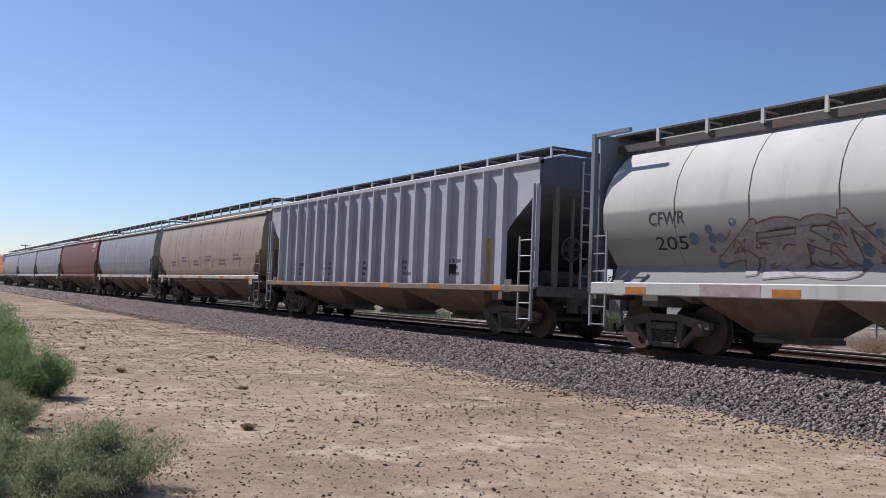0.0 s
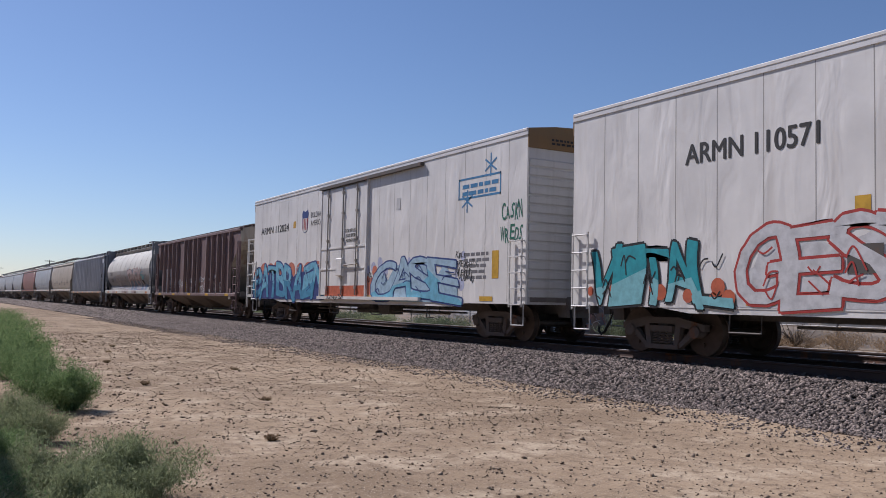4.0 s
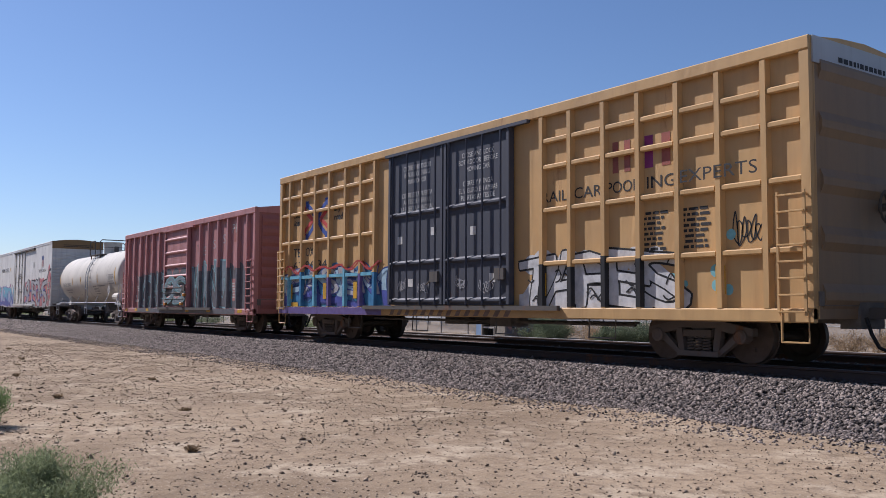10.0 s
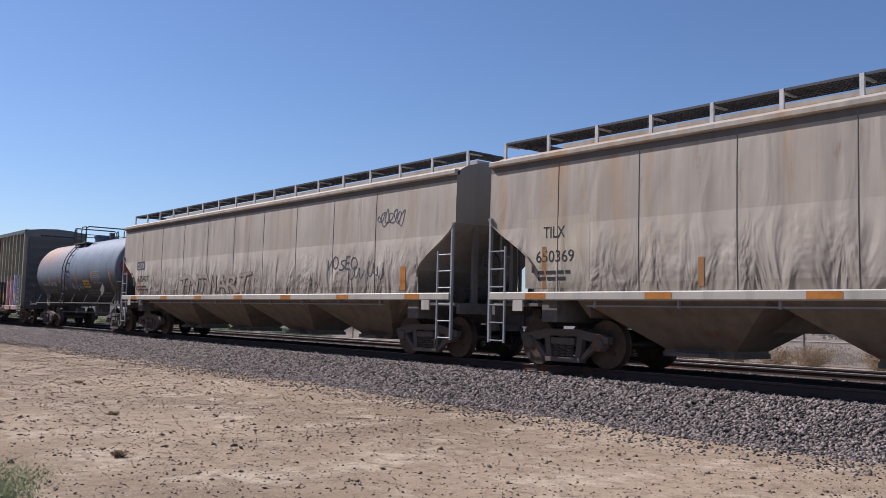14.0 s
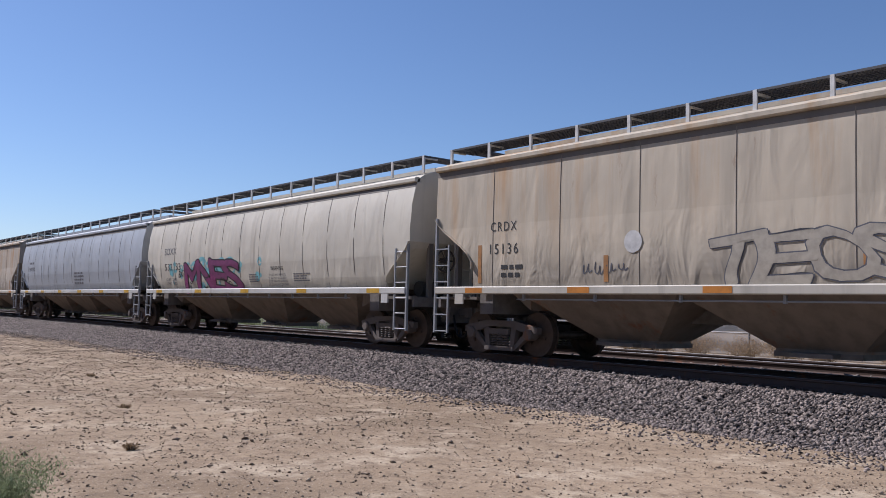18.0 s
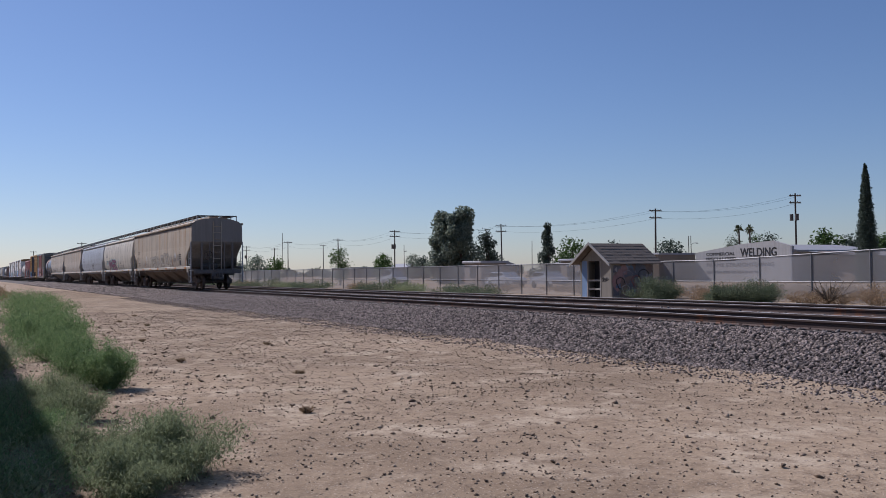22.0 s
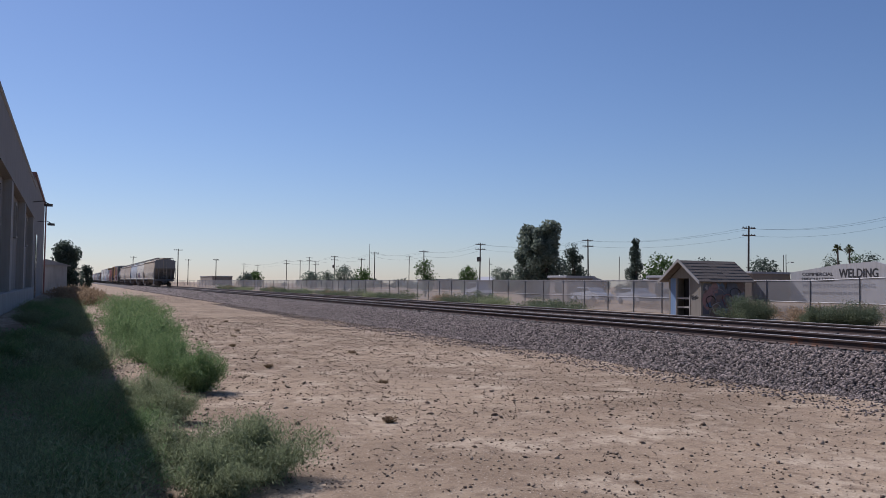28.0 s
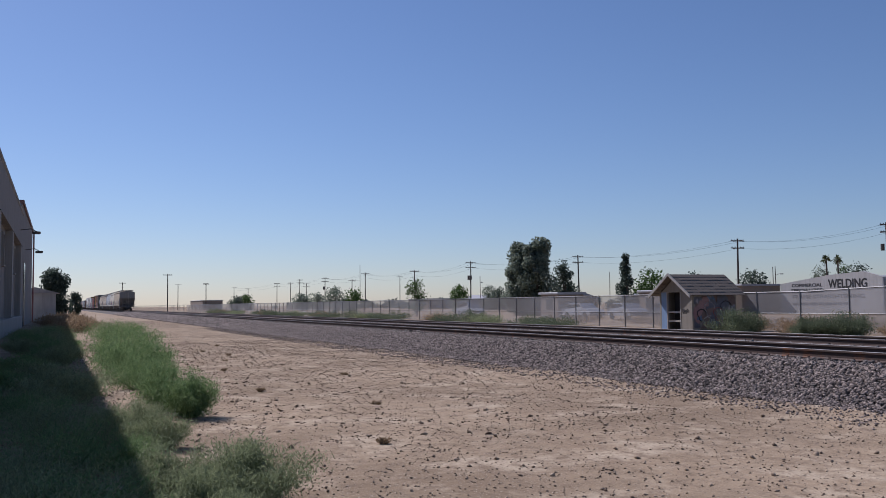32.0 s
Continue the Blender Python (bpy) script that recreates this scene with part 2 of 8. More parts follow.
def part(name, sh, mat, parent, label="", smooth=False, at=None):
    me = sh if isinstance(sh, bpy.types.Mesh) else sh.mesh(name, mat, smooth)
    ob = new(name, me)
    ob.parent = parent
    if at is not None:
        ob.location = at
    if label:
        ob["label"] = label
    return ob


def thing(name, x, y, z, label, category, group="", kind=""):
    ob = new(name)
    ob.empty_display_size = 0.3
    ob.location = (x, y, z)
    return tagged(ob, label, category, group, kind)
# ---- running gear shared by all cars ----
WHEEL_R = 0.457


def wheelset_mesh():
    s = Shape()
    for sg in (-1, 1):
        c = sg * 0.7525
        prof = [(c - 0.07, 0.36), (c - 0.07, WHEEL_R), (c + 0.055, WHEEL_R + 0.002), (c + 0.06, WHEEL_R + 0.026), (c + 0.075, WHEEL_R + 0.026), (c + 0.078, 0.38),
                (c + 0.03, 0.33), (c + 0.02, 0.17), (c + 0.09, 0.14)]
        if sg > 0:
            prof = [(2 * c - y, r) for y, r in prof]
        s.disc_y(0, 0, [(prof[0][0], 0.10)] + prof + [(prof[-1][0], 0.05)], 28)
    s.disc_y(0, 0, [(-1.08, 0.085), (1.08, 0.085)], 12)
    for a in (0.4, 2.5, 4.6):
        for sg in (-1, 1):
            x, z = 0.24 * math.cos(a), 0.24 * math.sin(a)
            s.box(x - 0.03, x + 0.03, sg * 0.79, sg * 0.86, z - 0.03, z + 0.03)
    return s.mesh("wheelset", WHEEL, True)


def side_frame_mesh():
    s = Shape()
    top = [(-1.12, 0.47), (-1.12, 0.60), (-0.80, 0.66), (-0.45, 0.73), (0.45, 0.73), (0.80, 0.66), (1.12, 0.60), (1.12, 0.47), (0.62, 0.52), (0.34, 0.60), (-0.34, 0.60), (-0.62, 0.52)]
    s.prism_y(top, -0.07, 0.07)
    for sg in (-1, 1):
        s.prism_y([(sg * 0.36, 0.62), (sg * 0.50, 0.58), (sg * 0.42, 0.12), (sg * 0.30, 0.12)], -0.06, 0.06)
        s.prism_y([(sg * 0.98, 0.50), (sg * 0.80, 0.54), (sg * 0.34, 0.12), (sg * 0.44, 0.11)], -0.055, 0.055)
        s.disc_y(sg * 0.89, 0.457, [(-0.13, 0.09), (-0.11, 0.125), (0.09, 0.125)], 14)
    s.box(-0.44, 0.44, -0.10, 0.10, 0.10, 0.19)
    s.box(-0.30, 0.30, -0.09, 0.09, 0.44, 0.56)
    return s.mesh("side_frame", TRUCK_STEEL, False)


def spring_mesh():
    s = Shape()
    s.tube([(0.065 * math.cos(a), 0.065 * math.sin(a), 0.19 + 0.26 * a / 31.4) for a in [i * 31.4 / 40 for i in range(41)]], 0.017, 4)
    return s.mesh("coil_spring", TRUCK_STEEL)


WHEELSET, SIDE_FRAME, SPRING = wheelset_mesh(), side_frame_mesh(), spring_mesh()
_b = Shape().box(-0.24, 0.24, -0.95, 0.95, 0.42, 0.66).box(-0.33, 0.33, -0.35, 0.35, 0.60, 0.78)
for _sg in (-1, 1):
    _b.box(_sg * 0.40, _sg * 0.46, -0.72, 0.72, 0.36, 0.46).box(_sg * 0.405, _sg * 0.45, _sg * 0.66, _sg * 0.84, 0.30, 0.56)
BOLSTER = _b.mesh("truck", STEEL_BLACK)
WHEELSETS, CARS = [], []


def truck(car, x):
    tr = part("truck", BOLSTER, None, car, at=(x, 0, 0))
    for sg in (-1, 1):
        part("side_frame", SIDE_FRAME, None, tr, at=(0, sg * 1.0, 0))
        for dx in (-0.17, 0.0, 0.17):
            part("coil_spring", SPRING, None, tr, at=(dx, sg * 1.03, 0))
    for dx in (-0.89, 0.89):
        WHEELSETS.append((part("wheelset", WHEELSET, None, tr, at=(dx, 0, 0.457)), dx))


def ladder(car, x0, x1, y, z0, z1, n, mat, name="ladder", r=0.022):
    s = Shape()
    for x in (x0, x1):
        s.box(x - 0.03, x + 0.03, y - 0.02, y + 0.05, z0, z1)
    for i in range(n):
        z = z0 + (z1 - z0) * (i + 0.4) / n
        s.tube([(x0, y - 0.02, z), (x1, y - 0.02, z)], r, 6)
    return part(name, s, mat, car)


def end_gear(car, xe, sg, mat=None):
    """Draft gear at one end: striker, coupler, hose. xe: end sill; sg: -1 or 1."""
    s = Shape().box(xe - sg * 0.30, xe + sg * 0.04, -0.36, 0.36, 0.62, 1.12)
    s.box(xe - sg * 0.06, xe + sg * 0.02, -1.45, 1.45, 0.98, 1.20)
    part("end_sill", s, mat or STEEL_BLACK, car)
    c = Shape().box(xe, xe + sg * 0.42, -0.09, 0.09, 0.78, 0.96)
    k = xe + sg * 0.42
    c.prism_z([(k, -0.13), (k + sg * 0.18, -0.16), (k + sg * 0.24, -0.06), (k + sg * 0.14, 0.02), (k + sg * 0.20, 0.14), (k + sg * 0.04, 0.16), (k, 0.13)], 0.74, 1.00)
    part("coupler", c, STEEL_DARK, car)
    h = Shape().tube([(xe + sg * 0.1, -0.30, 0.80), (xe + sg * 0.2, -0.34, 0.55), (xe + sg * 0.33, -0.36, 0.34), (xe + sg * 0.48, -0.34, 0.28), (xe + sg * 0.60, -0.30, 0.34), (xe + sg * 0.64, -0.26, 0.46)], 0.03, 6)
    part("air_hose", h, RUBBER, car)


def new_car(name, xa, xb, label, category):
    """A car whose body reaches from xa to xb along the line at the start."""
    car = thing(name, (xa + xb) / 2, TRACK_Y, RAIL_Z, label, category, "cars of the freight train")
    CARS.append(car)
    return car, (xb - xa) / 2


def center_sill(car, h, z0=0.78, z1=1.08, w=0.18):
    part("center_sill", Shape().box(-h + 0.1, h - 0.1, -w, w, z0, z1), STEEL_BLACK, car)


# ---- lettering and sprayed paint ----
def text_mesh(body, size, mat, spacing=1.0, shear=0.0, offset=0.0, xs=1.0):
    cu = bpy.data.curves.new("lettering", "FONT")
    cu.align_x = "CENTER" if "\n" in body else "LEFT"
    cu.body, cu.size, cu.space_character, cu.shear, cu.offset, cu.resolution_u = body, size, spacing, shear, offset, 3
    ob = bpy.data.objects.new("lettering", cu)
    me = bpy.data.meshes.new_from_object(ob)
    bpy.data.objects.remove(ob)
    bpy.data.curves.remove(cu)
    me.materials.clear()
    me.materials.append(mat)
    return me


def letter(car, body, x, z, cap, mat, width=None, side=lambda z: 1.58, eps=0.004, spacing=1.0, shear=0.0, name="lettering", bold=0.0, label=""):
    """Words on the near side with their lower left corner at (x, z); cap: height of capitals."""
    me = text_mesh(body, cap / 0.69, mat, spacing, shear)
    co = np.empty(len(me.vertices) * 3)
    me.vertices.foreach_get("co", co)
    co = co.reshape(-1, 3)
    if bold:
        # heavier strokes: the same letters again a little to each side, one above the other
        fs = [tuple(p.vertices) for p in me.polygons]
        n, b = len(co), bold * cap
        me = bpy.data.meshes.new("lettering")
        co = np.concatenate([co + [dx, dy, 0.0007 * k] for k, (dx, dy) in enumerate(((0, 0), (-b, 0), (b, 0), (0, b * 0.6), (0, -b * 0.6)))])
        me.from_pydata(co.tolist(), [], [tuple(i + n * k for i in f) for k in range(5) for f in fs])
        me.materials.append(mat)
    k = width / max(1e-6, co[:, 0].max() - co[:, 0].min()) if width else 1.0
    x0 = co[:, 0].min()
    out = np.array([[x + (p[0] - x0) * k, -side(z + p[1]) - eps - p[2], z + p[1]] for p in co])
    me.vertices.foreach_set("co", out.ravel())
    me.update()
    return part(name, me, None, car, label)


def bars(car, x, z, w, h, n, mat, side=lambda z: 1.58, seed=1, eps=0.004):
    """Small print that cannot be read: rows of broken bars."""
    rnd, s = random.Random(seed), Shape()
    for i in range(n):
        z0 = z + h * i / n
        z1, xx = z0 + h / n * 0.55, x
        while xx < x + w * (0.75 + 0.25 * rnd.random()):
            l = rnd.uniform(0.3, 1.0) * h / n * 2.2
            s.add([(xx, -side(z0) - eps, z0), (xx + l, -side(z0) - eps, z0), (xx + l, -side(z1) - eps, z1), (xx, -side(z1) - eps, z1)], [(0, 1, 2, 3)])
            xx += l + h / n * 0.35
    return part("small_print", s, mat, car)


def patch(car, name, x0, x1, z0, z1, mat, side=lambda z: 1.58, eps=0.004, label="", n=2):
    s = Shape()
    for i in range(n):
        a, b = z0 + (z1 - z0) * i / n, z0 + (z1 - z0) * (i + 1) / n
        s.add([(x0, -side(a) - eps, a), (x1, -side(a) - eps, a), (x1, -side(b) - eps, b), (x0, -side(b) - eps, b)], [(0, 1, 2, 3)])
    return part(name, s, mat, car, label)


def ribbon(s, pts, w, side, eps):
    """A brush stroke of width w through (x, z) points, laid on the side."""
    ext_, fine = [pts[0]] + list(pts) + [pts[-1]], []
    for p0, p1, p2, p3 in zip(ext_, ext_[1:], ext_[2:], ext_[3:]):
        k = max(2, min(8, int(math.hypot(p2[0] - p1[0], p2[1] - p1[1]) / max(0.03, w * 0.8))))
        for i in range(k):
            t = i / k
            fine.append(tuple(0.5 * (2 * b + (c - a) * t + (2 * a - 5 * b + 4 * c - d) * t * t + (3 * b - a - 3 * c + d) * t ** 3) for a, b, c, d in zip(p0, p1, p2, p3)))
    fine.append(pts[-1])
    L, R = [], []
    for i, p in enumerate(fine):
        a, b = fine[max(0, i - 1)], fine[min(len(fine) - 1, i + 1)]
        dx, dz = b[0] - a[0], b[1] - a[1]
        l = math.hypot(dx, dz) or 1
        nx, nz = -dz / l * w / 2, dx / l * w / 2
        L.append((p[0] + nx, p[1] + nz))
        R.append((p[0] - nx, p[1] - nz))
    n = len(fine)
    pts3 = [(x, -side(z) - eps, z) for x, z in L] + [(x, -side(z) - eps, z) for x, z in R]
    s.add(pts3, [(i, i + 1, n + i + 1, n + i) for i in range(n - 1)])


def cloud_patch(car, x0, x1, z0, z1, mat, side, seed, eps=0.003, name="graffiti_cloud"):
    """A ragged sprayed field with a bubbling upper edge."""
    rnd, s = random.Random(seed), Shape()
    n = max(8, int((x1 - x0) / 0.12))
    ph = [rnd.uniform(0, 6.28) for _ in range(4)]
    cols = []
    for i in range(n + 1):
        u = i / n
        x = x0 + (x1 - x0) * u
        bub = abs(math.sin(u * (x1 - x0) * 2.1 + ph[0])) ** 0.6
        top = z0 + (z1 - z0) * (0.62 + 0.30 * bub + 0.08 * math.sin(u * 23 + ph[1])) * min(1.0, 0.45 + 4 * min(u, 1 - u))
        cols.append((x, top))
    k = 6
    for i in range(n):
        for j in range(k):
            q = []
            for c, jj in ((i, j), (i + 1, j), (i + 1, j + 1), (i, j + 1)):
                x, top = cols[c]
                z = z0 + (top - z0) * jj / k
                q.append((x, -side(z) - eps, z))
            s.add(q, [(0, 1, 2, 3)])
    return part(name, s, mat, car)


def scrawl(car, x0, x1, z0, z1, n, mat, side, seed, w=0.03, eps=0.005):
    """A quick looping tag in one line."""
    rnd = random.Random(seed)
    h = z1 - z0
    for k in range(max(1, n // 2)):
        s, pts = Shape(), []
        xa, xb = x0 + (x1 - x0) * k / max(1, n // 2), x0 + (x1 - x0) * (k + 0.95) / max(1, n // 2)
        m, lean = max(8, 24 // max(1, n // 2)), rnd.uniform(0.1, 0.4)
        for i in range(m):
            u, a = i / (m - 1), i * 1.75 + rnd.uniform(-0.5, 0.5)
            zz = h * (0.5 + rnd.uniform(0.12, 0.5) * math.sin(a))
            pts.append((xa + (xb - xa) * (0.08 + 0.84 * u + 0.10 * math.cos(a)) + lean * (zz - h / 2) * 0.5, z0 + zz))
        ribbon(s, pts, w, side, eps)
        part("graffiti_tag", s, mat, car)


def fat_glyph(u, v, fs, rad, h):
    """A letter made heavier by copies of it shifted round a circle, each a hair above the last, cut into bands so that it follows a curved side."""
    bm = bmesh.new()
    for k in range(9 if rad > 0 else 1):
        dx, dz = (rad * math.cos(k * 0.7854), rad * math.sin(k * 0.7854)) if k < 8 and rad > 0 else (0, 0)
        vs = [bm.verts.new((a + dx, -0.00018 * k, b + dz)) for a, b in zip(u, v)]
        for f in fs:
            bm.faces.new([vs[q] for q in f])
    for k in range(-3, 4):
        bmesh.ops.bisect_plane(bm, geom=bm.verts[:] + bm.edges[:] + bm.faces[:], plane_co=(0, 0, (k + 0.0317) * h * 0.1713), plane_no=(0, 0, 1))
    return bm


def word_piece(car, word, x0, x1, z0, z1, fill, line, cloud, side, seed, eps=0.004, shade=None, back=None, puff=1.0, lap=1.10, fat=0.03, edge=0.08, wave=1.0, shine=None, tilt=0.14, vein=3):
    """Sprayed word in fat jostling letters: outline, fill, darker lower half and light shine, over a bubbling cloud and a dark field."""
    rnd = random.Random(seed)
    w, h = (x1 - x0) / len(word), z1 - z0
    step = 0.72 * puff
    for k in range(int((x1 - x0) / step) if cloud else 0):
        cx, cz, r = x0 + (k + 0.5) * step + rnd.uniform(-0.1, 0.1), z1 - 0.25 * puff + rnd.uniform(-0.12, 0.12), rnd.uniform(0.34, 0.55) * puff
        q = [(cx + r * math.cos(a), cz + r * 0.8 * math.sin(a)) for a in [i * 0.3491 for i in range(18)]]
        part("graffiti_cloud", Shape().add([(x, -side(z) - eps - 0.0004 * (k % 6), z) for x, z in q], [tuple(range(18))]), cloud, car)
    if back:
        cloud_patch(car, x0 - 0.1, x1 + 0.1, z0 - 0.04, z1 - 0.1, back, side, seed, eps + 0.004)
    for i, ch in enumerate(word):
        lean, dz, big = rnd.uniform(-tilt, tilt), rnd.uniform(-0.4, 0.7) * tilt * h * 0.6, 1.0 if ch.isupper() else 0.92
        me = text_mesh(ch, h / 0.72, line or fill)
        co = np.empty(len(me.vertices) * 3)
        me.vertices.foreach_get("co", co)
        co, fs = co.reshape(-1, 3), [tuple(f.vertices) for f in me.polygons]
        bpy.data.meshes.remove(me)
        lo, hi = co.min(0), co.max(0)
        u, v = (co[:, 0] - (lo[0] + hi[0]) / 2) * w * lap / max(1e-6, hi[0] - lo[0]), (co[:, 1] - (lo[1] + hi[1]) / 2) * h * big / max(1e-6, hi[1] - lo[1])
        cx, cz, base = x0 + (i + 0.5) * w, z0 + h / 2 + dz, None
        for mat, rad, e in ((line, edge * h, 0.005), (fill, fat * h, 0.009)):
            if not mat:
                continue
            bm = fat_glyph(u, v, fs, rad, h)
            for q in bm.verts:
                a, b = q.co.x, q.co.z
                a, b = a - lean * b + 0.09 * wave * w * math.sin(b * 4.0 / h + i), b + 0.06 * wave * h * math.sin(a * 3.0 / w + i)
                q.co = (cx + a, -side(cz + b) - eps - e - 0.0016 * (i % 2) + q.co.y, cz + b)
            me = bpy.data.meshes.new("graffiti_fill")
            bm.to_mesh(me)
            me.materials.append(mat)
            is_fill = mat is fill
            base = part("graffiti_fill" if is_fill else "graffiti_outline", me, None, base or car)
            if is_fill and shade:
                bmesh.ops.bisect_plane(bm, geom=bm.verts[:] + bm.edges[:] + bm.faces[:], plane_co=(cx, 0, z0 + h * rnd.uniform(0.32, 0.5)), plane_no=(rnd.uniform(-0.5, 0.5), 0, 1), clear_outer=True)
                bmesh.ops.translate(bm, verts=bm.verts, vec=(0, -0.0030, 0))
                low = bpy.data.meshes.new("graffiti_shade")
                bm.to_mesh(low)
                low.materials.append(shade)
                part("graffiti_shade", low, None, base.parent if base.parent is not car else base)
            bm.free()
        if line and fill:
            s = Shape()
            for k in range(vein):
                a, b = cx + rnd.uniform(-0.38, 0.1) * w, cz + rnd.uniform(-0.35, 0.3) * h
                ribbon(s, [(a, b), (a + 0.14 * w, b + rnd.uniform(-0.12, 0.2) * h), (a + rnd.uniform(0.2, 0.45) * w, b + rnd.uniform(-0.2, 0.2) * h)], 0.032, side, eps + 0.0145 + 0.0004 * k)
            if vein:
                part("graffiti_line", s, line, base.parent if base.parent is not car else base)
        if shine:
            s = Shape()
            ribbon(s, [(cx - w * 0.30, z0 + h * 0.55 + dz), (cx - w * 0.22, z0 + h * 0.85 + dz), (cx + w * 0.1, z0 + h * 0.93 + dz)], 0.03, side, eps + 0.013)
            part("graffiti_shine", s, shine, base.parent if base.parent is not car else base)


def dots(car, x0, x1, z0, z1, n, r, mat, side, seed, eps=0.003):
    """Round sprayed dots round a piece."""
    rnd = random.Random(seed)
    for k in range(n):
        cx, cz, q = rnd.uniform(x0, x1), rnd.uniform(z0, z1), r * rnd.uniform(0.5, 1.2)
        part("graffiti_dot", Shape().add([(cx + q * math.cos(a), -side(cz + q * math.sin(a)) - eps - 0.0003 * (k % 5), cz + q * math.sin(a)) for a in [i * 0.6283 for i in range(10)]], [tuple(range(10))]), mat, car)


def hand_tag(car, word, x0, x1, z0, z1, mat, side, seed, eps=0.006, thin=-0.012):
    """Words written by hand with a marker, as one mesh."""
    rnd, vs, fs = random.Random(seed), [], []
    w, h = (x1 - x0) / len(word), z1 - z0
    for i, ch in enumerate(word):
        if ch == " ":
            continue
        me = text_mesh(ch, h / 0.72, mat, offset=thin * h, shear=rnd.uniform(0.0, 0.4))
        co = np.empty(len(me.vertices) * 3)
        me.vertices.foreach_get("co", co)
        co = co.reshape(-1, 3)
        lo, hi = co.min(0), co.max(0)
        kx, kz, ln, dz = w * rnd.uniform(0.8, 1.15) / max(0.3 * h, hi[0] - lo[0]), rnd.uniform(0.8, 1.15), rnd.uniform(-0.15, 0.15), rnd.uniform(-0.12, 0.12) * h
        n = len(vs)
        for p in co:
            z = z0 + dz + (p[1] - lo[1]) * kz
            x = x0 + i * w + (p[0] - lo[0]) * kx + ln * (z - z0)
            vs.append((x, -side(z) - eps, z))
        fs += [tuple(q + n for q in f.vertices) for f in me.polygons]
        bpy.data.meshes.remove(me)
    part("graffiti_tag", Shape().add(vs, fs), mat, car)


SPRAY = {k: plain("spray_" + k, c, 0.5) for k, c in dict(
    blue=(0.05, 0.22, 0.42), sky=(0.16, 0.45, 0.60), teal=(0.02, 0.33, 0.38), red=(0.45, 0.05, 0.04), orange=(0.55, 0.13, 0.06), pink=(0.74, 0.45, 0.44),
    magenta=(0.26, 0.03, 0.16), silver=(0.42, 0.42, 0.44), black=(0.02, 0.02, 0.022), white=(0.62, 0.62, 0.62), green=(0.03, 0.14, 0.09), purple=(0.14, 0.10, 0.28),
    lilac=(0.47, 0.50, 0.66), navy=(0.03, 0.06, 0.22), smoke=(0.12, 0.12, 0.14), salmon=(0.55, 0.16, 0.17), dustyred=(0.32, 0.18, 0.165), soot=(0.135, 0.135, 0.15), haze=(0.24, 0.27, 0.31), rustred=(0.32, 0.09, 0.06), tan=(0.36, 0.24, 0.16), ice=(0.36, 0.52, 0.63), cobalt=(0.07, 0.09, 0.36), deep=(0.06, 0.28, 0.45), plum=(0.20, 0.035, 0.13), aqua=(0.22, 0.52, 0.56), rose=(0.60, 0.20, 0.21), coral=(0.62, 0.20, 0.12), ash=(0.33, 0.30, 0.31), pinkgrey=(0.46, 0.37, 0.36), mudred=(0.30, 0.10, 0.09), mudblue=(0.12, 0.17, 0.25), brownline=(0.20, 0.13, 0.10), palegrey=(0.50, 0.47, 0.42), forest=(0.02, 0.16, 0.10), violet=(0.22, 0.13, 0.36), rosedust=(0.66, 0.36, 0.33), ash2=(0.43, 0.385, 0.31), tealgrey=(0.19, 0.24, 0.27), aquadust=(0.25, 0.47, 0.50), creamfill=(0.42, 0.37, 0.29)).items()}


# ---- covered hoppers ----
def running_board(car, h, z, y, mat, posts, post_mat, step=1.15, tall=0.30, zb=None):
    """Roof walkway grating on brackets, both sides of the hatches, with crossovers at the ends."""
    zb = z - tall if zb is None else zb
    s = Shape()
    for sg in (-1, 1):
        a, b = sg * y, sg * (y - 0.66)
        for yy in np.linspace(a, b, 8):
            s.box(-h, h, yy - 0.012, yy + 0.012, z - 0.03, z + 0.01)
        x = -h
        while x < h:
            s.box(x, x + 0.025, a, b, z - 0.025, z + 0.014)
            x += 0.07
    for e in (-1, 1):
        for k in range(6):
            x = e * (h - 0.05 - 0.09 * k)
            s.box(x, x + 0.03, -y, y, z - 0.03, z + 0.016)
    part("running_board", s, mat, car, "steel grating walkway")
    n = max(4, int(2 * h / step)) if posts else 0
    for i in range(n + 1):
        x = -h + 0.05 + (2 * h - 0.1) * i / max(1, n)
        for sg in (-1, 1):
            part("running_board_bracket", Shape().box(x - 0.035, x + 0.035, sg * y - 0.02, sg * y + 0.02, zb, z + 0.01).box(x - 0.03, x + 0.03, sg * y, sg * (y - 0.4), z - 0.06, z - 0.032), post_mat, car)


def brake_wheel(car, x, y, z, sg):
    s = Shape()
    ring = [(x, y + 0.27 * math.cos(a), z + 0.27 * math.sin(a)) for a in [k * 6.2832 / 16 for k in range(17)]]
    s.tube(ring, 0.025, 5)
    for k in range(6):
        a = k * 1.0472
        s.tube([(x, y, z), (x, y + 0.26 * math.cos(a), z + 0.26 * math.sin(a))], 0.015, 4)
    s.box(x - sg * 0.16, x, y - 0.06, y + 0.06, z - 0.06, z + 0.06)
    part("brake_wheel", s, STEEL_DARK, car)


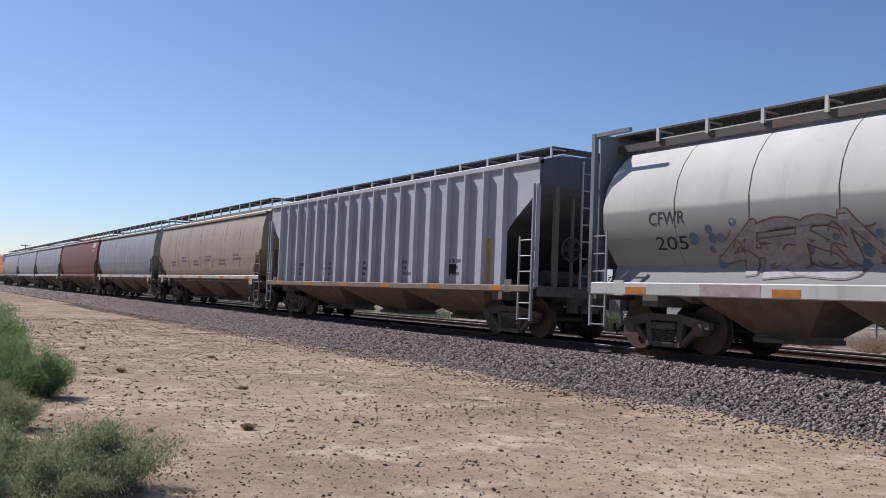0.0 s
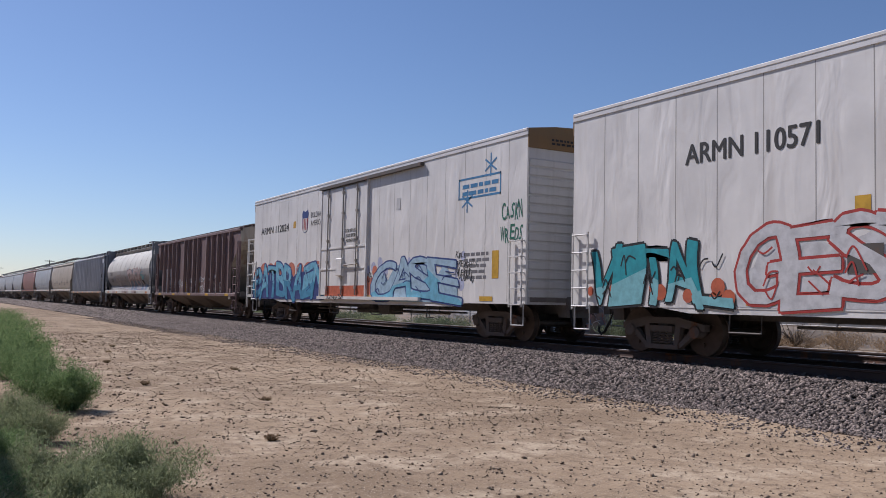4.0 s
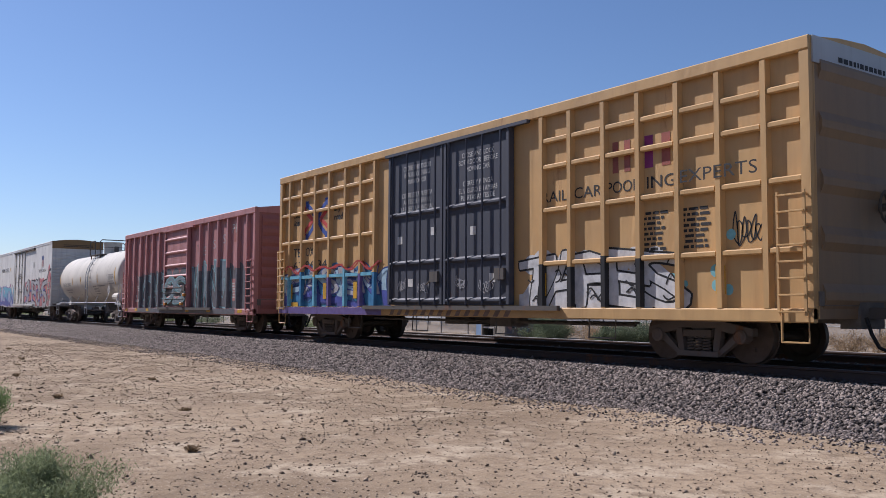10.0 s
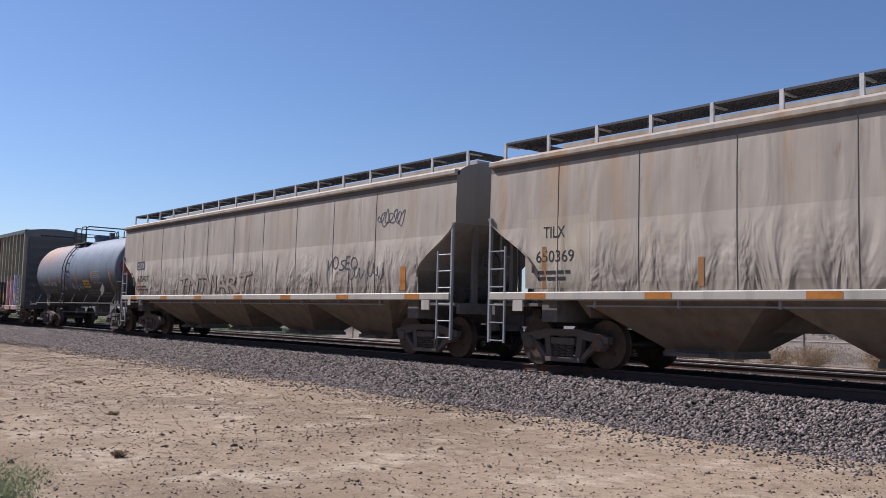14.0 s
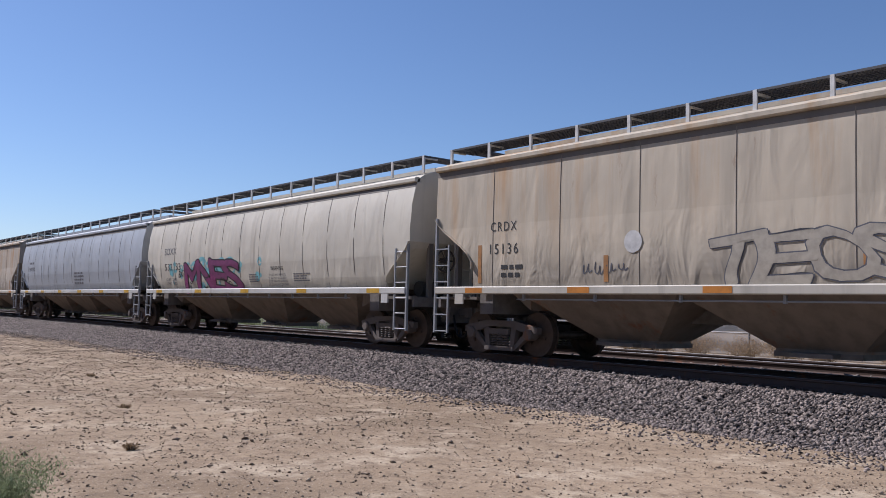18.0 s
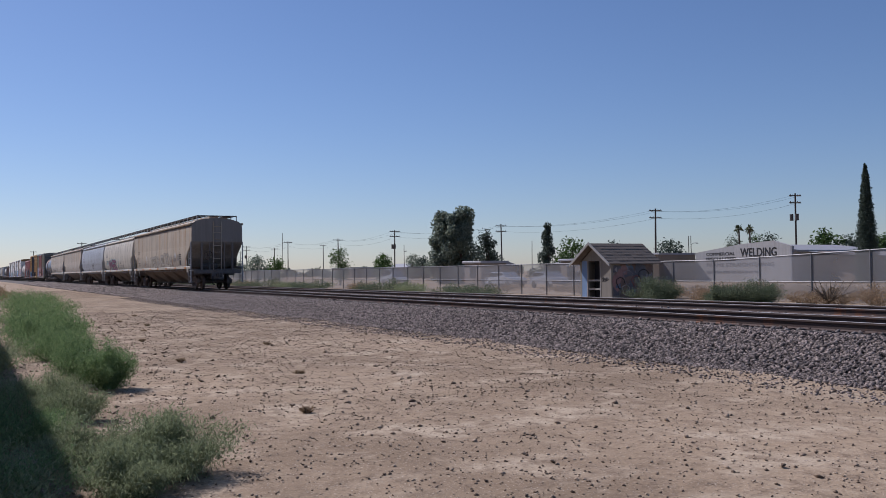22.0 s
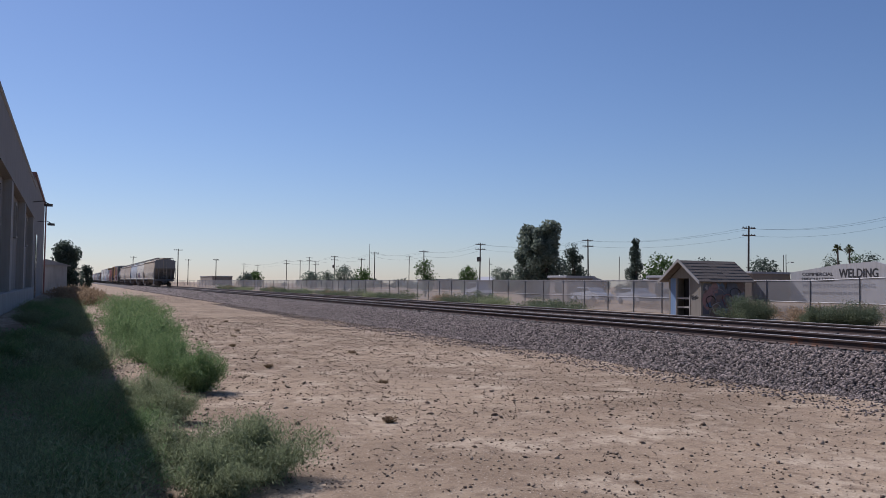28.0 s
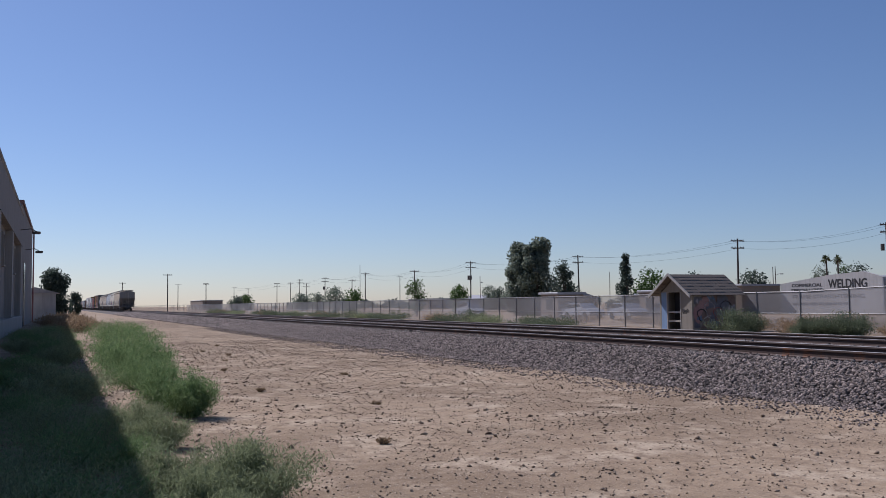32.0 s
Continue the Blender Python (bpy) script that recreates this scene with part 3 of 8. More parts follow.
def hopper(xa, xb, style, mat, label, sill_mat, bays=3, seam=1.9, ribs=0, letters=(), refl=ORANGE, walk_mat=None, post_mat=None, slope=None, end_mat=None, gates=True, zs=1.42, ladder_mat=None, board=None, cap_mat=None):
    """Covered hopper. style: flat, curved, round or ribbed."""
    car, h = new_car("covered_hopper", xa, xb, label, "covered hopper car")
    if style == "flat":
        prof = [(zs, 1.56), (1.8, 1.575), (2.6, 1.58), (3.4, 1.575), (3.95, 1.56), (4.07, 1.55), (4.22, 1.30), (4.36, 0.8), (4.42, 0.0)]
    elif style == "curved":
        prof = [(zs, 1.44), (1.7, 1.52), (2.2, 1.59), (2.8, 1.61), (3.4, 1.56), (3.8, 1.47), (3.98, 1.41), (4.12, 1.20), (4.26, 0.75), (4.32, 0.0)]
    elif style == "round":
        prof = [(zs, 1.36)] + [(2.70 + 1.63 * math.sin(a), 1.60 * math.cos(a)) for a in [radians(d) for d in (-40, -25, -10, 5, 20, 32, 44, 55, 66, 78, 90)]]
        prof[-1] = (4.33, 0.0)
    else:
        prof = [(zs, 1.50), (2.0, 1.50), (2.8, 1.50), (3.5, 1.50), (4.10, 1.50), (4.24, 1.0), (4.30, 0.0)]
    zp, wp = [p[0] for p in prof], [p[1] for p in prof]
    side = lambda z: float(np.interp(z, zp, wp))
    zv, zl_, sl_ = {"flat": (2.95, 1.95, 1.28), "curved": (2.5, 1.55, 1.05), "ribbed": (3.55, 2.40, 1.25), "round": (zs, zs, 1.5)}[style]
    slope = slope or sl_

    def ext(z):
        return h - 0.36 - 0.30 * max(0.0, z - 2.9) ** 2 / 2.0 - 0.12 * max(0.0, 2.2 - z) if style == "round" else h - slope * (lambda q: q * q * (3 - 2 * q) * 0.65 + q * 0.35)(min(1.0, max(0.0, (zv - z) / (zv - zl_))))
    hb = h - slope
    body = Shape()
    if style != "round":
        prof = sorted(set(prof + [(z, side(z)) for z in np.linspace(zl_, zv, 7)]))
    N = 24
    shift = 0.72 if style == "round" else 0.0
    near = [[(ext(z) * (2 * i / N - 1) - shift * i / N, -w, z) for i in range(N + 1)] for z, w in prof]
    far = [[(x, -y, z) for x, y, z in r] for r in near][::-1][1:]
    rings = near + far
    body.loft(rings, closed=False, caps=False)
    part("body", body, mat, car, smooth=True)
    for e in (0, N):
        body = Shape()
        k = len(prof)
        sg, ends = (-1, 1)[e > 0], []
        for x, y, z in [r[e] for r in near]:
            # below the cut of the side sheets the end sheet runs on inwards at the same slope
            ends.append((x if style == "round" or z >= zl_ else sg * (hb - (zl_ - z) * slope / (zv - zl_)), y, z))
        for i in range(k - 1):
            a, b = ends[i], ends[i + 1]
            q = [a, (a[0], -a[1], a[2]), (b[0], -b[1], b[2]), b]
            if b[1] == 0:
                q = q[:3]
            body.add(q, [tuple(range(len(q)))])
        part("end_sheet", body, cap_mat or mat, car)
    if style in ("flat", "curved"):
        for e in (-1, 1):
            rim = Shape()
            rows = [(z, w) for z, w in prof if zs < z <= zv + 0.01]
            for (za, wa), (zb, wb) in zip(rows, rows[1:]):
                a, b = e * ext(za), e * ext(zb)
                rim.add([(a, -wa - 0.004, za), (a, -wa - 0.06, za), (a + e * 0.012, -wa - 0.06, za), (a + e * 0.012, -wa - 0.004, za), (b, -wb - 0.004, zb), (b, -wb - 0.06, zb), (b + e * 0.012, -wb - 0.06, zb), (b + e * 0.012, -wb - 0.004, zb)],
                        [(0, 1, 5, 4), (1, 2, 6, 5), (2, 3, 7, 6), (3, 0, 4, 7)])
            part("edge_lip", rim, mat, car)
    # sloping floor sheets and discharge bays under the body
    hd = min(hb, {"flat": 7.6, "curved": 5.85, "ribbed": 6.3, "round": 5.8}[style])
    bl = 2 * hd / bays
    hop = Shape()
    for k in range(bays):
        c = -hd + bl * (k + 0.5)
        y0, y1, rings_ = side(zs) - 0.02, 0.50, []
        zt_, hw = zs - 0.14, bl * 0.19
        for z, a, y in ((zs, bl / 2 - 0.004, y0), (zt_, bl / 2 - 0.004, y0 - 0.02), (0.44, hw, y1), (0.40, hw, y1)):
            rings_.append([(c - a, -y, z), (c + a, -y, z), (c + a, y, z), (c - a, y, z)])
        hop.loft(rings_)
        part("hopper_bay", hop, GRIME, car)
        hop = Shape()
        if gates:
            part("outlet_gate", Shape().box(c - bl * 0.19, c + bl * 0.19, -0.56, 0.56, 0.31, 0.40).box(c - bl * 0.10, c + bl * 0.10, -0.8, -0.56, 0.32, 0.39), STEEL_BLACK, car)
    for e in (-1, 1):
        part("floor_slope", Shape().prism_y([(e * (hd - 0.01), 0.95), (e * (hd - 0.01), zs - 0.02), (e * max(hd + 0.05, hb - (0 if style == "round" else (zl_ - zs) * slope / (zv - zl_))), zs - 0.02)], -1.2, 1.2), GRIME, car)
    if style != "round":
        for e in (-1, 1):
            part("air_reservoir" if e > 0 else "brake_cylinder", Shape().tube([(e * (h - 0.75), -0.75, 1.42), (e * (h - 0.75), 0.15, 1.42)], 0.19, 12).box(e * (h - 0.9), e * (h - 0.6), -0.6, -0.5, 1.2, 1.3).box(e * (h - 0.9), e * (h - 0.6), -0.1, 0.0, 1.2, 1.3), STEEL_DARK, car)
    # sills
    for sg in (-1, 1):
        s = Shape().chamfer(-h + 0.1, h - 0.1, sg * 1.60 - 0.05, sg * 1.60 + 0.03, zs - 0.15 if style != "round" else 1.07, zs + 0.01 if style != "round" else 1.32, 0.02)
        part("side_sill", s, sill_mat, car)
    center_sill(car, h, 1.0 if style == "round" else 0.78)
    if style in ("flat", "curved"):
        part("brake_pipe", Shape().tube([(-h + 2.6, -1.53, zs - 0.25), (h - 2.6, -1.53, zs - 0.25)], 0.016, 6), LADDER_GREY, car)
        for k in range(9):
            x = -h + 2.8 + (2 * h - 5.6) * k / 8
            part("pipe_hanger", Shape().box(x - 0.02, x + 0.02, -1.555, -1.50, zs - 0.28, zs - 0.15), LADDER_GREY, car)
        for sg in (-1, 1):
            ze = 4.07 if style == "flat" else 3.98
            w = side(ze)
            z1_ = ze - 0.075
            # flat dark strip painting the eave rail's shadow band, with some grime
            part("eave_shade_strip", Shape().add([(-h, sg * (side(z1_ - 0.11) + 0.004), z1_ - 0.11), (h, sg * (side(z1_ - 0.11) + 0.004), z1_ - 0.11), (h, sg * (side(z1_) + 0.004), z1_), (-h, sg * (side(z1_) + 0.004), z1_)], [(0, 1, 2, 3)]), END_GREY, car, "dark strip for the shade and grime under the eave")
            part("eave_rail", Shape().chamfer(-h, h, sg * (w + 0.015) - 0.075, sg * (w + 0.015) + 0.075, ze - 0.07, ze + 0.05, 0.025), mat, car)
        x = -h + seam
        while x < h - seam * 0.6:
            s = Shape()
            zz = [zs + 0.02, 1.8, 2.2, 2.6, 3.0, 3.4, 3.8, 3.95]
            for a, b in zip(zz, zz[1:]):
                s.add([(x - 0.011, -side(a) - 0.002, a), (x, -side(a) - 0.008, a), (x + 0.011, -side(a) - 0.002, a), (x - 0.011, -side(b) - 0.002, b), (x, -side(b) - 0.008, b), (x + 0.011, -side(b) - 0.002, b)], [(0, 1, 4, 3), (1, 2, 5, 4)])
            if abs(x) < ext(1.5):
                part("panel_seam", s, SEAM, car)
            x += seam
    if style == "round":
        for k in range(1, 9):
            x = (-h + 0.6) + 2 * (h - 0.6) * k / 9
            s = Shape()
            for (za, wa), (zb, wb) in zip(prof[1:-1], prof[2:]):
                s.add([(x - 0.012, -wa - 0.002, za), (x, -wa - 0.009, za), (x + 0.012, -wa - 0.002, za), (x - 0.012, -wb - 0.002, zb), (x, -wb - 0.009, zb), (x + 0.012, -wb - 0.002, zb)], [(0, 1, 4, 3), (1, 2, 5, 4)])
            part("panel_seam", s, SEAM, car, smooth=True)
        part("roof_rail", Shape().box(-h, h, -1.02, -0.96, 4.05, 4.2).box(-h, h, 0.96, 1.02, 4.05, 4.2), STEEL_DARK, car)
    for x in ribs if isinstance(ribs, tuple) else [-h + 1.25 + (2 * h - 2.5) * k / (ribs - 1) for k in range(ribs)]:
        zl = zs + 0.01 if abs(x) < hb + 0.05 else zv - (h - abs(x)) / slope * (zv - zl_)
        for sg in (-1, 1):
            s = Shape().prism_z([(x - 0.045, sg * 1.49), (x - 0.032, sg * 1.64), (x + 0.032, sg * 1.64), (x + 0.045, sg * 1.49)], max(zs + 0.01, zl), 4.03)
            part("side_post", s, post_mat or mat, car)
    if ribs:
        for sg in (-1, 1):
            part("top_chord", Shape().chamfer(-h, h, sg * 1.5 - 0.06, sg * 1.5 + 0.10, 4.02, 4.16, 0.02), mat, car)
    # roof: hatches and walkway
    part("roof_hatch", Shape().box(-h + 0.8, h - 0.8, -0.28, 0.28, prof[-2][0], prof[-1][0] + 0.16), mat, car)
    bz, by = board or {"round": (4.42, 1.05), "ribbed": (4.44, 1.15)}.get(style, (4.56, 1.22))
    running_board(car, h, bz, by, walk_mat or GALV, True, post_mat or WHITE, 1.25, zb=min(4.16, bz - 0.12))
    # ends
    em = end_mat or END_GREY
    for e in (-1, 1):
        for sg in (-1, 1):
            x1, x0 = e * (h - 0.06), e * (h - 0.52)
            s = Shape()
            lo, hi = 0.42, 2.35 if style != "round" else 4.3
            s.box(x0 - 0.018, x0 + 0.018, sg * 1.62 - 0.02, sg * 1.62 + 0.02, lo, 2.35)
            s.box(x1 - 0.026, x1 + 0.026, sg * 1.60 - 0.03, sg * 1.60 + 0.03, lo, hi if style == "round" else zv)
            for i in range(6):
                z = lo + 0.04 + i * 0.36
                s.tube([(x0, sg * 1.622, z), (x1, sg * 1.622, z)], 0.015, 5)
            part("ladder", s, ladder_mat or em, car)
            if style == "ribbed":
                part("corner_post", Shape().box(x1 - 0.05, x1 + 0.05, sg * 1.5 - 0.05, sg * 1.5 + 0.05, 1.2, zv), mat, car)
            # end posts from platform to slope sheet
            part("end_post", Shape().box(x1 - 0.05, x1 + 0.05, sg * 0.95 - 0.06, sg * 0.95 + 0.06, 1.2, zv + 0.02).box(x1 - 0.03, x1 + 0.03, sg * 0.45 - 0.03, sg * 0.45 + 0.03, 1.2, 3.3), em, car)
            if style == "round":
                part("end_frame", Shape().box(x1 - 0.05, x1 + 0.05, sg * 1.6 - 0.05, sg * 1.6 + 0.05, 1.1, 4.4).box(e * (h - 1.1), x1, sg * 1.6 - 0.04, sg * 1.6 + 0.04, 4.32, 4.40).box(x1 - 0.04, x1 + 0.04, 0, sg * 1.6, 4.32, 4.40).box(x1 - 0.03, x1 + 0.03, 0, sg * 1.6, 3.2, 3.28), PANEL_GREY, car)
                part("end_panel", Shape().box(e * (h - 0.13), e * (h - 0.10), sg * 0.02, sg * 1.5, 1.6, 4.30), PANEL_GREY, car)
            part("defect_card_board", Shape().box(e * (h - 1.05), e * (h - 0.78), sg * 1.61, sg * 1.645, 1.06, 1.36), sill_mat, car)
        s = Shape().box(e * (h - 0.03), e * (h - hbx(slope)), -1.45, 1.45, 1.16, 1.22)
        part("end_platform", s, em, car)
        sl = Shape()
        for i in range(7):
            z = 1.5 + i * 0.40
            sl.tube([(e * (h + 0.03), -0.25, z), (e * (h + 0.03), 0.25, z)], 0.018, 5)
        for y in (-0.25, 0.25):
            sl.box(e * (h + 0.01), e * (h + 0.05), y - 0.02, y + 0.02, 1.2, 4.2)
        part("end_ladder", sl, mat, car)
        end_gear(car, e * h, e)
    brake_wheel(car, h + 0.04, -0.55, 2.1, 1)
    # reflectors along the sill
    n = int(h / 1.4)
    for i in range(n):
        x = -h + 1.4 + (2 * h - 2.8) * i / (n - 1)
        patch(car, "reflector", x - 0.27, x + 0.27, (zs - 0.125) if style != "round" else 1.10, (zs - 0.015) if style != "round" else 1.23, refl, lambda z: 1.65, 0.004)
    tc = h - 1.6
    for e in (-1, 1):
        truck(car, e * tc)
        part("body_bolster", Shape().box(e * tc - 0.2, e * tc + 0.2, -1.45, 1.45, 0.86, 1.28), STEEL_BLACK, car)
    return car, h, side


def hbx(slope):
    return max(1.2, slope)
# ---- box cars, refrigerator cars, tank cars ----
def roof_end_profile(w, ze, rise):
    return [(-w, ze - 0.16), (-w, ze), (-w * 0.5, ze + rise * 0.7), (0, ze + rise), (w * 0.5, ze + rise * 0.7), (w, ze), (w, ze - 0.16)]


def box_body(car, h, w, zb, ze, mat, roof_mat, rise=0.16, end_mat=None, corr=7, bow=True):
    """Side walls, ribbed ends and a low roof."""
    for sg in (-1, 1):
        part("side_wall", Shape().box(-h, h, sg * (w - 0.05), sg * w, zb, ze), mat, car)
    part("floor", Shape().box(-h + 0.05, h - 0.05, -w + 0.06, w - 0.06, zb + 0.02, zb + 0.20), STEEL_BLACK, car)
    part("roof", Shape().prism_x(roof_end_profile(w + 0.02, ze + 0.04, rise), -h - 0.02, h + 0.02), roof_mat, car)
    n = int(2 * h / 1.25)
    for i in range(1, n):
        x = -h + 2 * h * i / n
        pr = roof_end_profile(w + 0.01, ze + 0.045, rise + 0.035)[1:-1]
        part("roof_seam", Shape().prism_x(pr + [(w - 0.1, ze), (-w + 0.1, ze)], x - 0.03, x + 0.03), roof_mat, car)
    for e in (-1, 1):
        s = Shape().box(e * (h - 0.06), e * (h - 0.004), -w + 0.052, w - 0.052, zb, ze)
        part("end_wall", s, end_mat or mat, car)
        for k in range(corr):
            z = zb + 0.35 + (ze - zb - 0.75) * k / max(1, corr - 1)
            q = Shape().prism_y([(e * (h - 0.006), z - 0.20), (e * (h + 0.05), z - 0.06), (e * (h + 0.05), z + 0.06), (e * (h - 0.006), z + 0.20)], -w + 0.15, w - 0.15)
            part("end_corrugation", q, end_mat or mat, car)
        end_gear(car, e * h, e)
    center_sill(car, h, 0.70, zb + 0.05)


def side_ladders(car, h, w, z0, z1, mat, far=True, n=8, width=0.46):
    for e in (-1, 1):
        for sg in ((-1, 1) if far else (-1,)):
            y = sg * (w + 0.07)
            s = Shape()
            xa, xb = e * (h - 0.08), e * (h - 0.08 - width)
            for x in (xa, xb):
                s.box(x - 0.02, x + 0.02, y - 0.015, y + 0.015, z0, z1)
            for i in range(n):
                z = z0 + 0.06 + (z1 - z0 - 0.12) * i / (n - 1)
                s.tube([(xa, y - 0.02, z), (xb, y - 0.02, z)], 0.017, 5)
                s.box(xa - 0.012, xa + 0.012, sg * w, y, z - 0.012, z + 0.012)
            part("side_ladder", s, mat, car)
            st = Shape().tube([(xa, sg * w, z0 + 0.1), (xa, sg * w, 0.42), (xb, sg * w, 0.42), (xb, sg * w, z0 + 0.1)], 0.022, 5)
            part("sill_step", st, mat, car)


def sill_belly(car, h, w, zb, depth, half, mat):
    for sg in (-1, 1):
        part("side_sill", Shape().prism_y([(-h + 2.6, zb), (-half, zb - depth), (half, zb - depth), (h - 2.6, zb)], sg * (w - 0.05), sg * (w - 0.01)), mat, car)
    part("brake_gear", Shape().box(-1.6, -0.6, -0.5, 0.2, 0.52, 0.86).box(0.5, 1.3, -0.7, -0.2, 0.5, 0.8).tube([(-5, -0.6, 0.62), (5, -0.6, 0.60)], 0.03, 5).tube([(-4, 0.6, 0.6), (4, 0.6, 0.62)], 0.03, 5), STEEL_BLACK, car)
    for x in (-h + 4.6, -1.5, 1.9, h - 4.6):
        part("sill_hanger", Shape().tube([(x - 0.35, -w + 0.15, zb), (x - 0.35, -w + 0.12, zb - 0.42), (x + 0.35, -w + 0.12, zb - 0.42), (x + 0.35, -w + 0.15, zb)], 0.018, 5), STEEL_BLACK, car)


def reefer(xa, xb, label, seed, door_at, flip, word, small, num_at, name_at):
    """White refrigerator car with one plug door, smooth sides and a machinery end platform."""
    car, h = new_car("refrigerator_car", xa, xb, label, "refrigerator car")
    W, ZB, ZE = 1.58, 0.92, 5.09
    mat, end = REEFER_WHITE, REEFER_END
    box_body(car, h, W, ZB, ZE, mat, REEFER_ROOF, 0.16, end, 0)
    for e in (-1, 1):
        for k in range(15):
            z = ZB + 0.25 + k * 0.225
            part("end_rib", Shape().prism_y([(e * (h - 0.006), z - 0.10), (e * (h + 0.035), z - 0.07), (e * (h + 0.035), z + 0.07), (e * (h - 0.006), z + 0.10)], -W + 0.06, W - 0.06), end, car)
        part("end_band", Shape().prism_x([(-W, ZE - 0.42), (W, ZE - 0.42), (W, ZE + 0.04), (W * 0.5, ZE + 0.14), (0, ZE + 0.185), (-W * 0.5, ZE + 0.14), (-W, ZE + 0.04)], e * h, e * (h + 0.045)), REEFER_BAND, car, "brown painted band")
        patch_end(car, e, h + 0.05, -0.9, 0.9, ZE - 0.30, ZE - 0.12, 2, BLACK, 5)
    # riveted seams of the smooth side
    x = -h + 1.02
    while x < h - 0.5:
        if not (door_at - 0.2 < x < door_at + 4.1):
            part("panel_seam", Shape().box(x - 0.009, x + 0.009, -W - 0.0015, -W, ZB + 0.05, ZE - 0.1), REEFER_SEAM, car)
        x += 1.02
    part("drip_rail", Shape().chamfer(-h, h, -W - 0.03, -W + 0.02, ZE - 0.03, ZE + 0.05, 0.015), mat, car)
    # plug door, its tracks and bars
    d0, d1 = door_at, door_at + 3.85
    door = part("door", Shape().chamfer(d0 + 0.06, d1 - 0.06, -W - 0.055, -W, ZB + 0.18, ZE - 0.28, 0.02), mat, car)
    for x in (d0, d1 - 0.07):
        part("door_frame", Shape().box(x, x + 0.07, -W - 0.075, -W, ZB + 0.1, ZE - 0.18), mat, car)
    part("door_track", Shape().box(d0 - 0.1, d1 + 3.6 if not flip else d1 + 0.1, -W - 0.12, -W, ZE - 0.24, ZE - 0.14), STEEL_DARK, car)
    part("door_track", Shape().box(d0 - 0.1, d1 + 3.6, -W - 0.11, -W, ZB + 0.04, ZB + 0.14), mat, car)
    for x in ((0.55, 1.72, 3.05) if seed == 2 else (0.72, 2.0, 3.12)):
        s = Shape().tube([(d0 + x, -W - 0.09, ZB + 0.18), (d0 + x, -W - 0.09, ZE - 0.3)], 0.025, 6)
        for z in (1.35, 2.25, 3.0, 3.9, 4.6):
            s.box(d0 + x - 0.05, d0 + x + 0.05, -W - 0.125, -W - 0.055, z - 0.04, z + 0.04)
        part("locking_bar", s, DOORBAR_RUST if seed == 2 else DOORBAR, door)
    for z in ((1.55, 2.35, 3.15, 3.95) if seed == 2 else (2.0, 2.72)):
        part("door_rib", Shape().box(d0 + 0.1, d1 - 0.1, -W - 0.075, -W - 0.055, z - 0.025, z + 0.025), mat, door)
    part("lock_box", Shape().chamfer(d0 + 1.65, d0 + 2.1, -W - 0.16, -W - 0.05, 1.75, 2.35, 0.02), mat, door)
    part("lock_lever", Shape().tube([(d0 + 2.2, -W - 0.12, 2.1), (d0 + 3.3, -W - 0.12, 2.14)], 0.025, 6), DOORBAR, door)
    if seed != 1:
        bars(car, d0 + 1.65, 2.9, 1.0, 0.42, 3, GREYTXT, lambda z: W + 0.06, seed)
    # ladders, steps, brake platform
    side_ladders(car, h, W, 0.85, 2.5, WHITE, n=5, width=0.5)
    e = 1 if flip else -1
    s = Shape()
    for y in (-1.5, -0.95, 0.95, 1.5):
        s.box(e * (h + 0.95), e * (h + 1.01), y - 0.04, y + 0.04, 0.55, 3.55)
    for z in (1.0, 1.5, 2.0, 2.45, 2.9, 3.35):
        for y in (-1.5, 0.95):
            s.tube([(e * (h + 0.98), y, z), (e * (h + 0.98), y + 0.55, z)], 0.02, 5)
    for y in (-1.52, 1.52):
        for z in (1.45, 1.95, 2.45, 3.0, 3.5):
            s.tube([(e * h, y, z), (e * (h + 0.98), y, z)], 0.022, 5)
    part("end_railing", s, WHITE, car)
    p = Shape().box(e * h, e * (h + 1.02), -1.52, 1.52, 0.98, 1.10).box(e * (h + 0.3), e * (h + 1.0), -1.5, 1.5, 2.42, 2.48)
    part("end_platform", p, WHITE, car)
    part("refrigeration_unit", Shape().chamfer(e * (h + 0.05), e * (h + 0.62), -0.9, 0.9, 1.12, 2.35, 0.06), STEEL_BLACK, car)
    brake_wheel(car, -e * (h + 0.14), 0.5, 2.3, -e)
    sill_belly(car, h, W, ZB, 0.10, h - 3.4, REEFER_WHITE)
    # marks
    side = lambda z: W
    letter(car, word, num_at[0], num_at[1], num_at[2], BLACK, num_at[3], side, bold=0.035)
    px_, pz_ = {1: (-5.38, 3.68), 2: (-3.22, 2.43), 3: (-4.7, 3.62)}[seed]
    patch(car, "placard", px_, px_ + 0.27, pz_, pz_ + 0.26, YELLOW, side)
    if name_at:
        shield(car, name_at[0], name_at[1], W)
        for i, l in enumerate(small):
            letter(car, l, name_at[2], name_at[3] - 0.30 * i, 0.20, BLACK, name_at[4], side)
    bars(car, h - 2.8, 1.55, 1.2, 0.75, 5, GREYTXT, side, seed + 3)
    patch(car, "placard", h - 1.45, h - 1.15, 1.55, 2.25, YELLOW, side)
    for k in range(6):
        x = -h + 1.7 + (2 * h - 3.4) * k / 5
        patch(car, "reflector", x - 0.3, x + 0.3, ZB + 0.06, ZB + 0.18, YELLOW, side, 0.006)
    for x in (-h + 2.2, h - 2.0):
        truck(car, x)
    return car, h, side


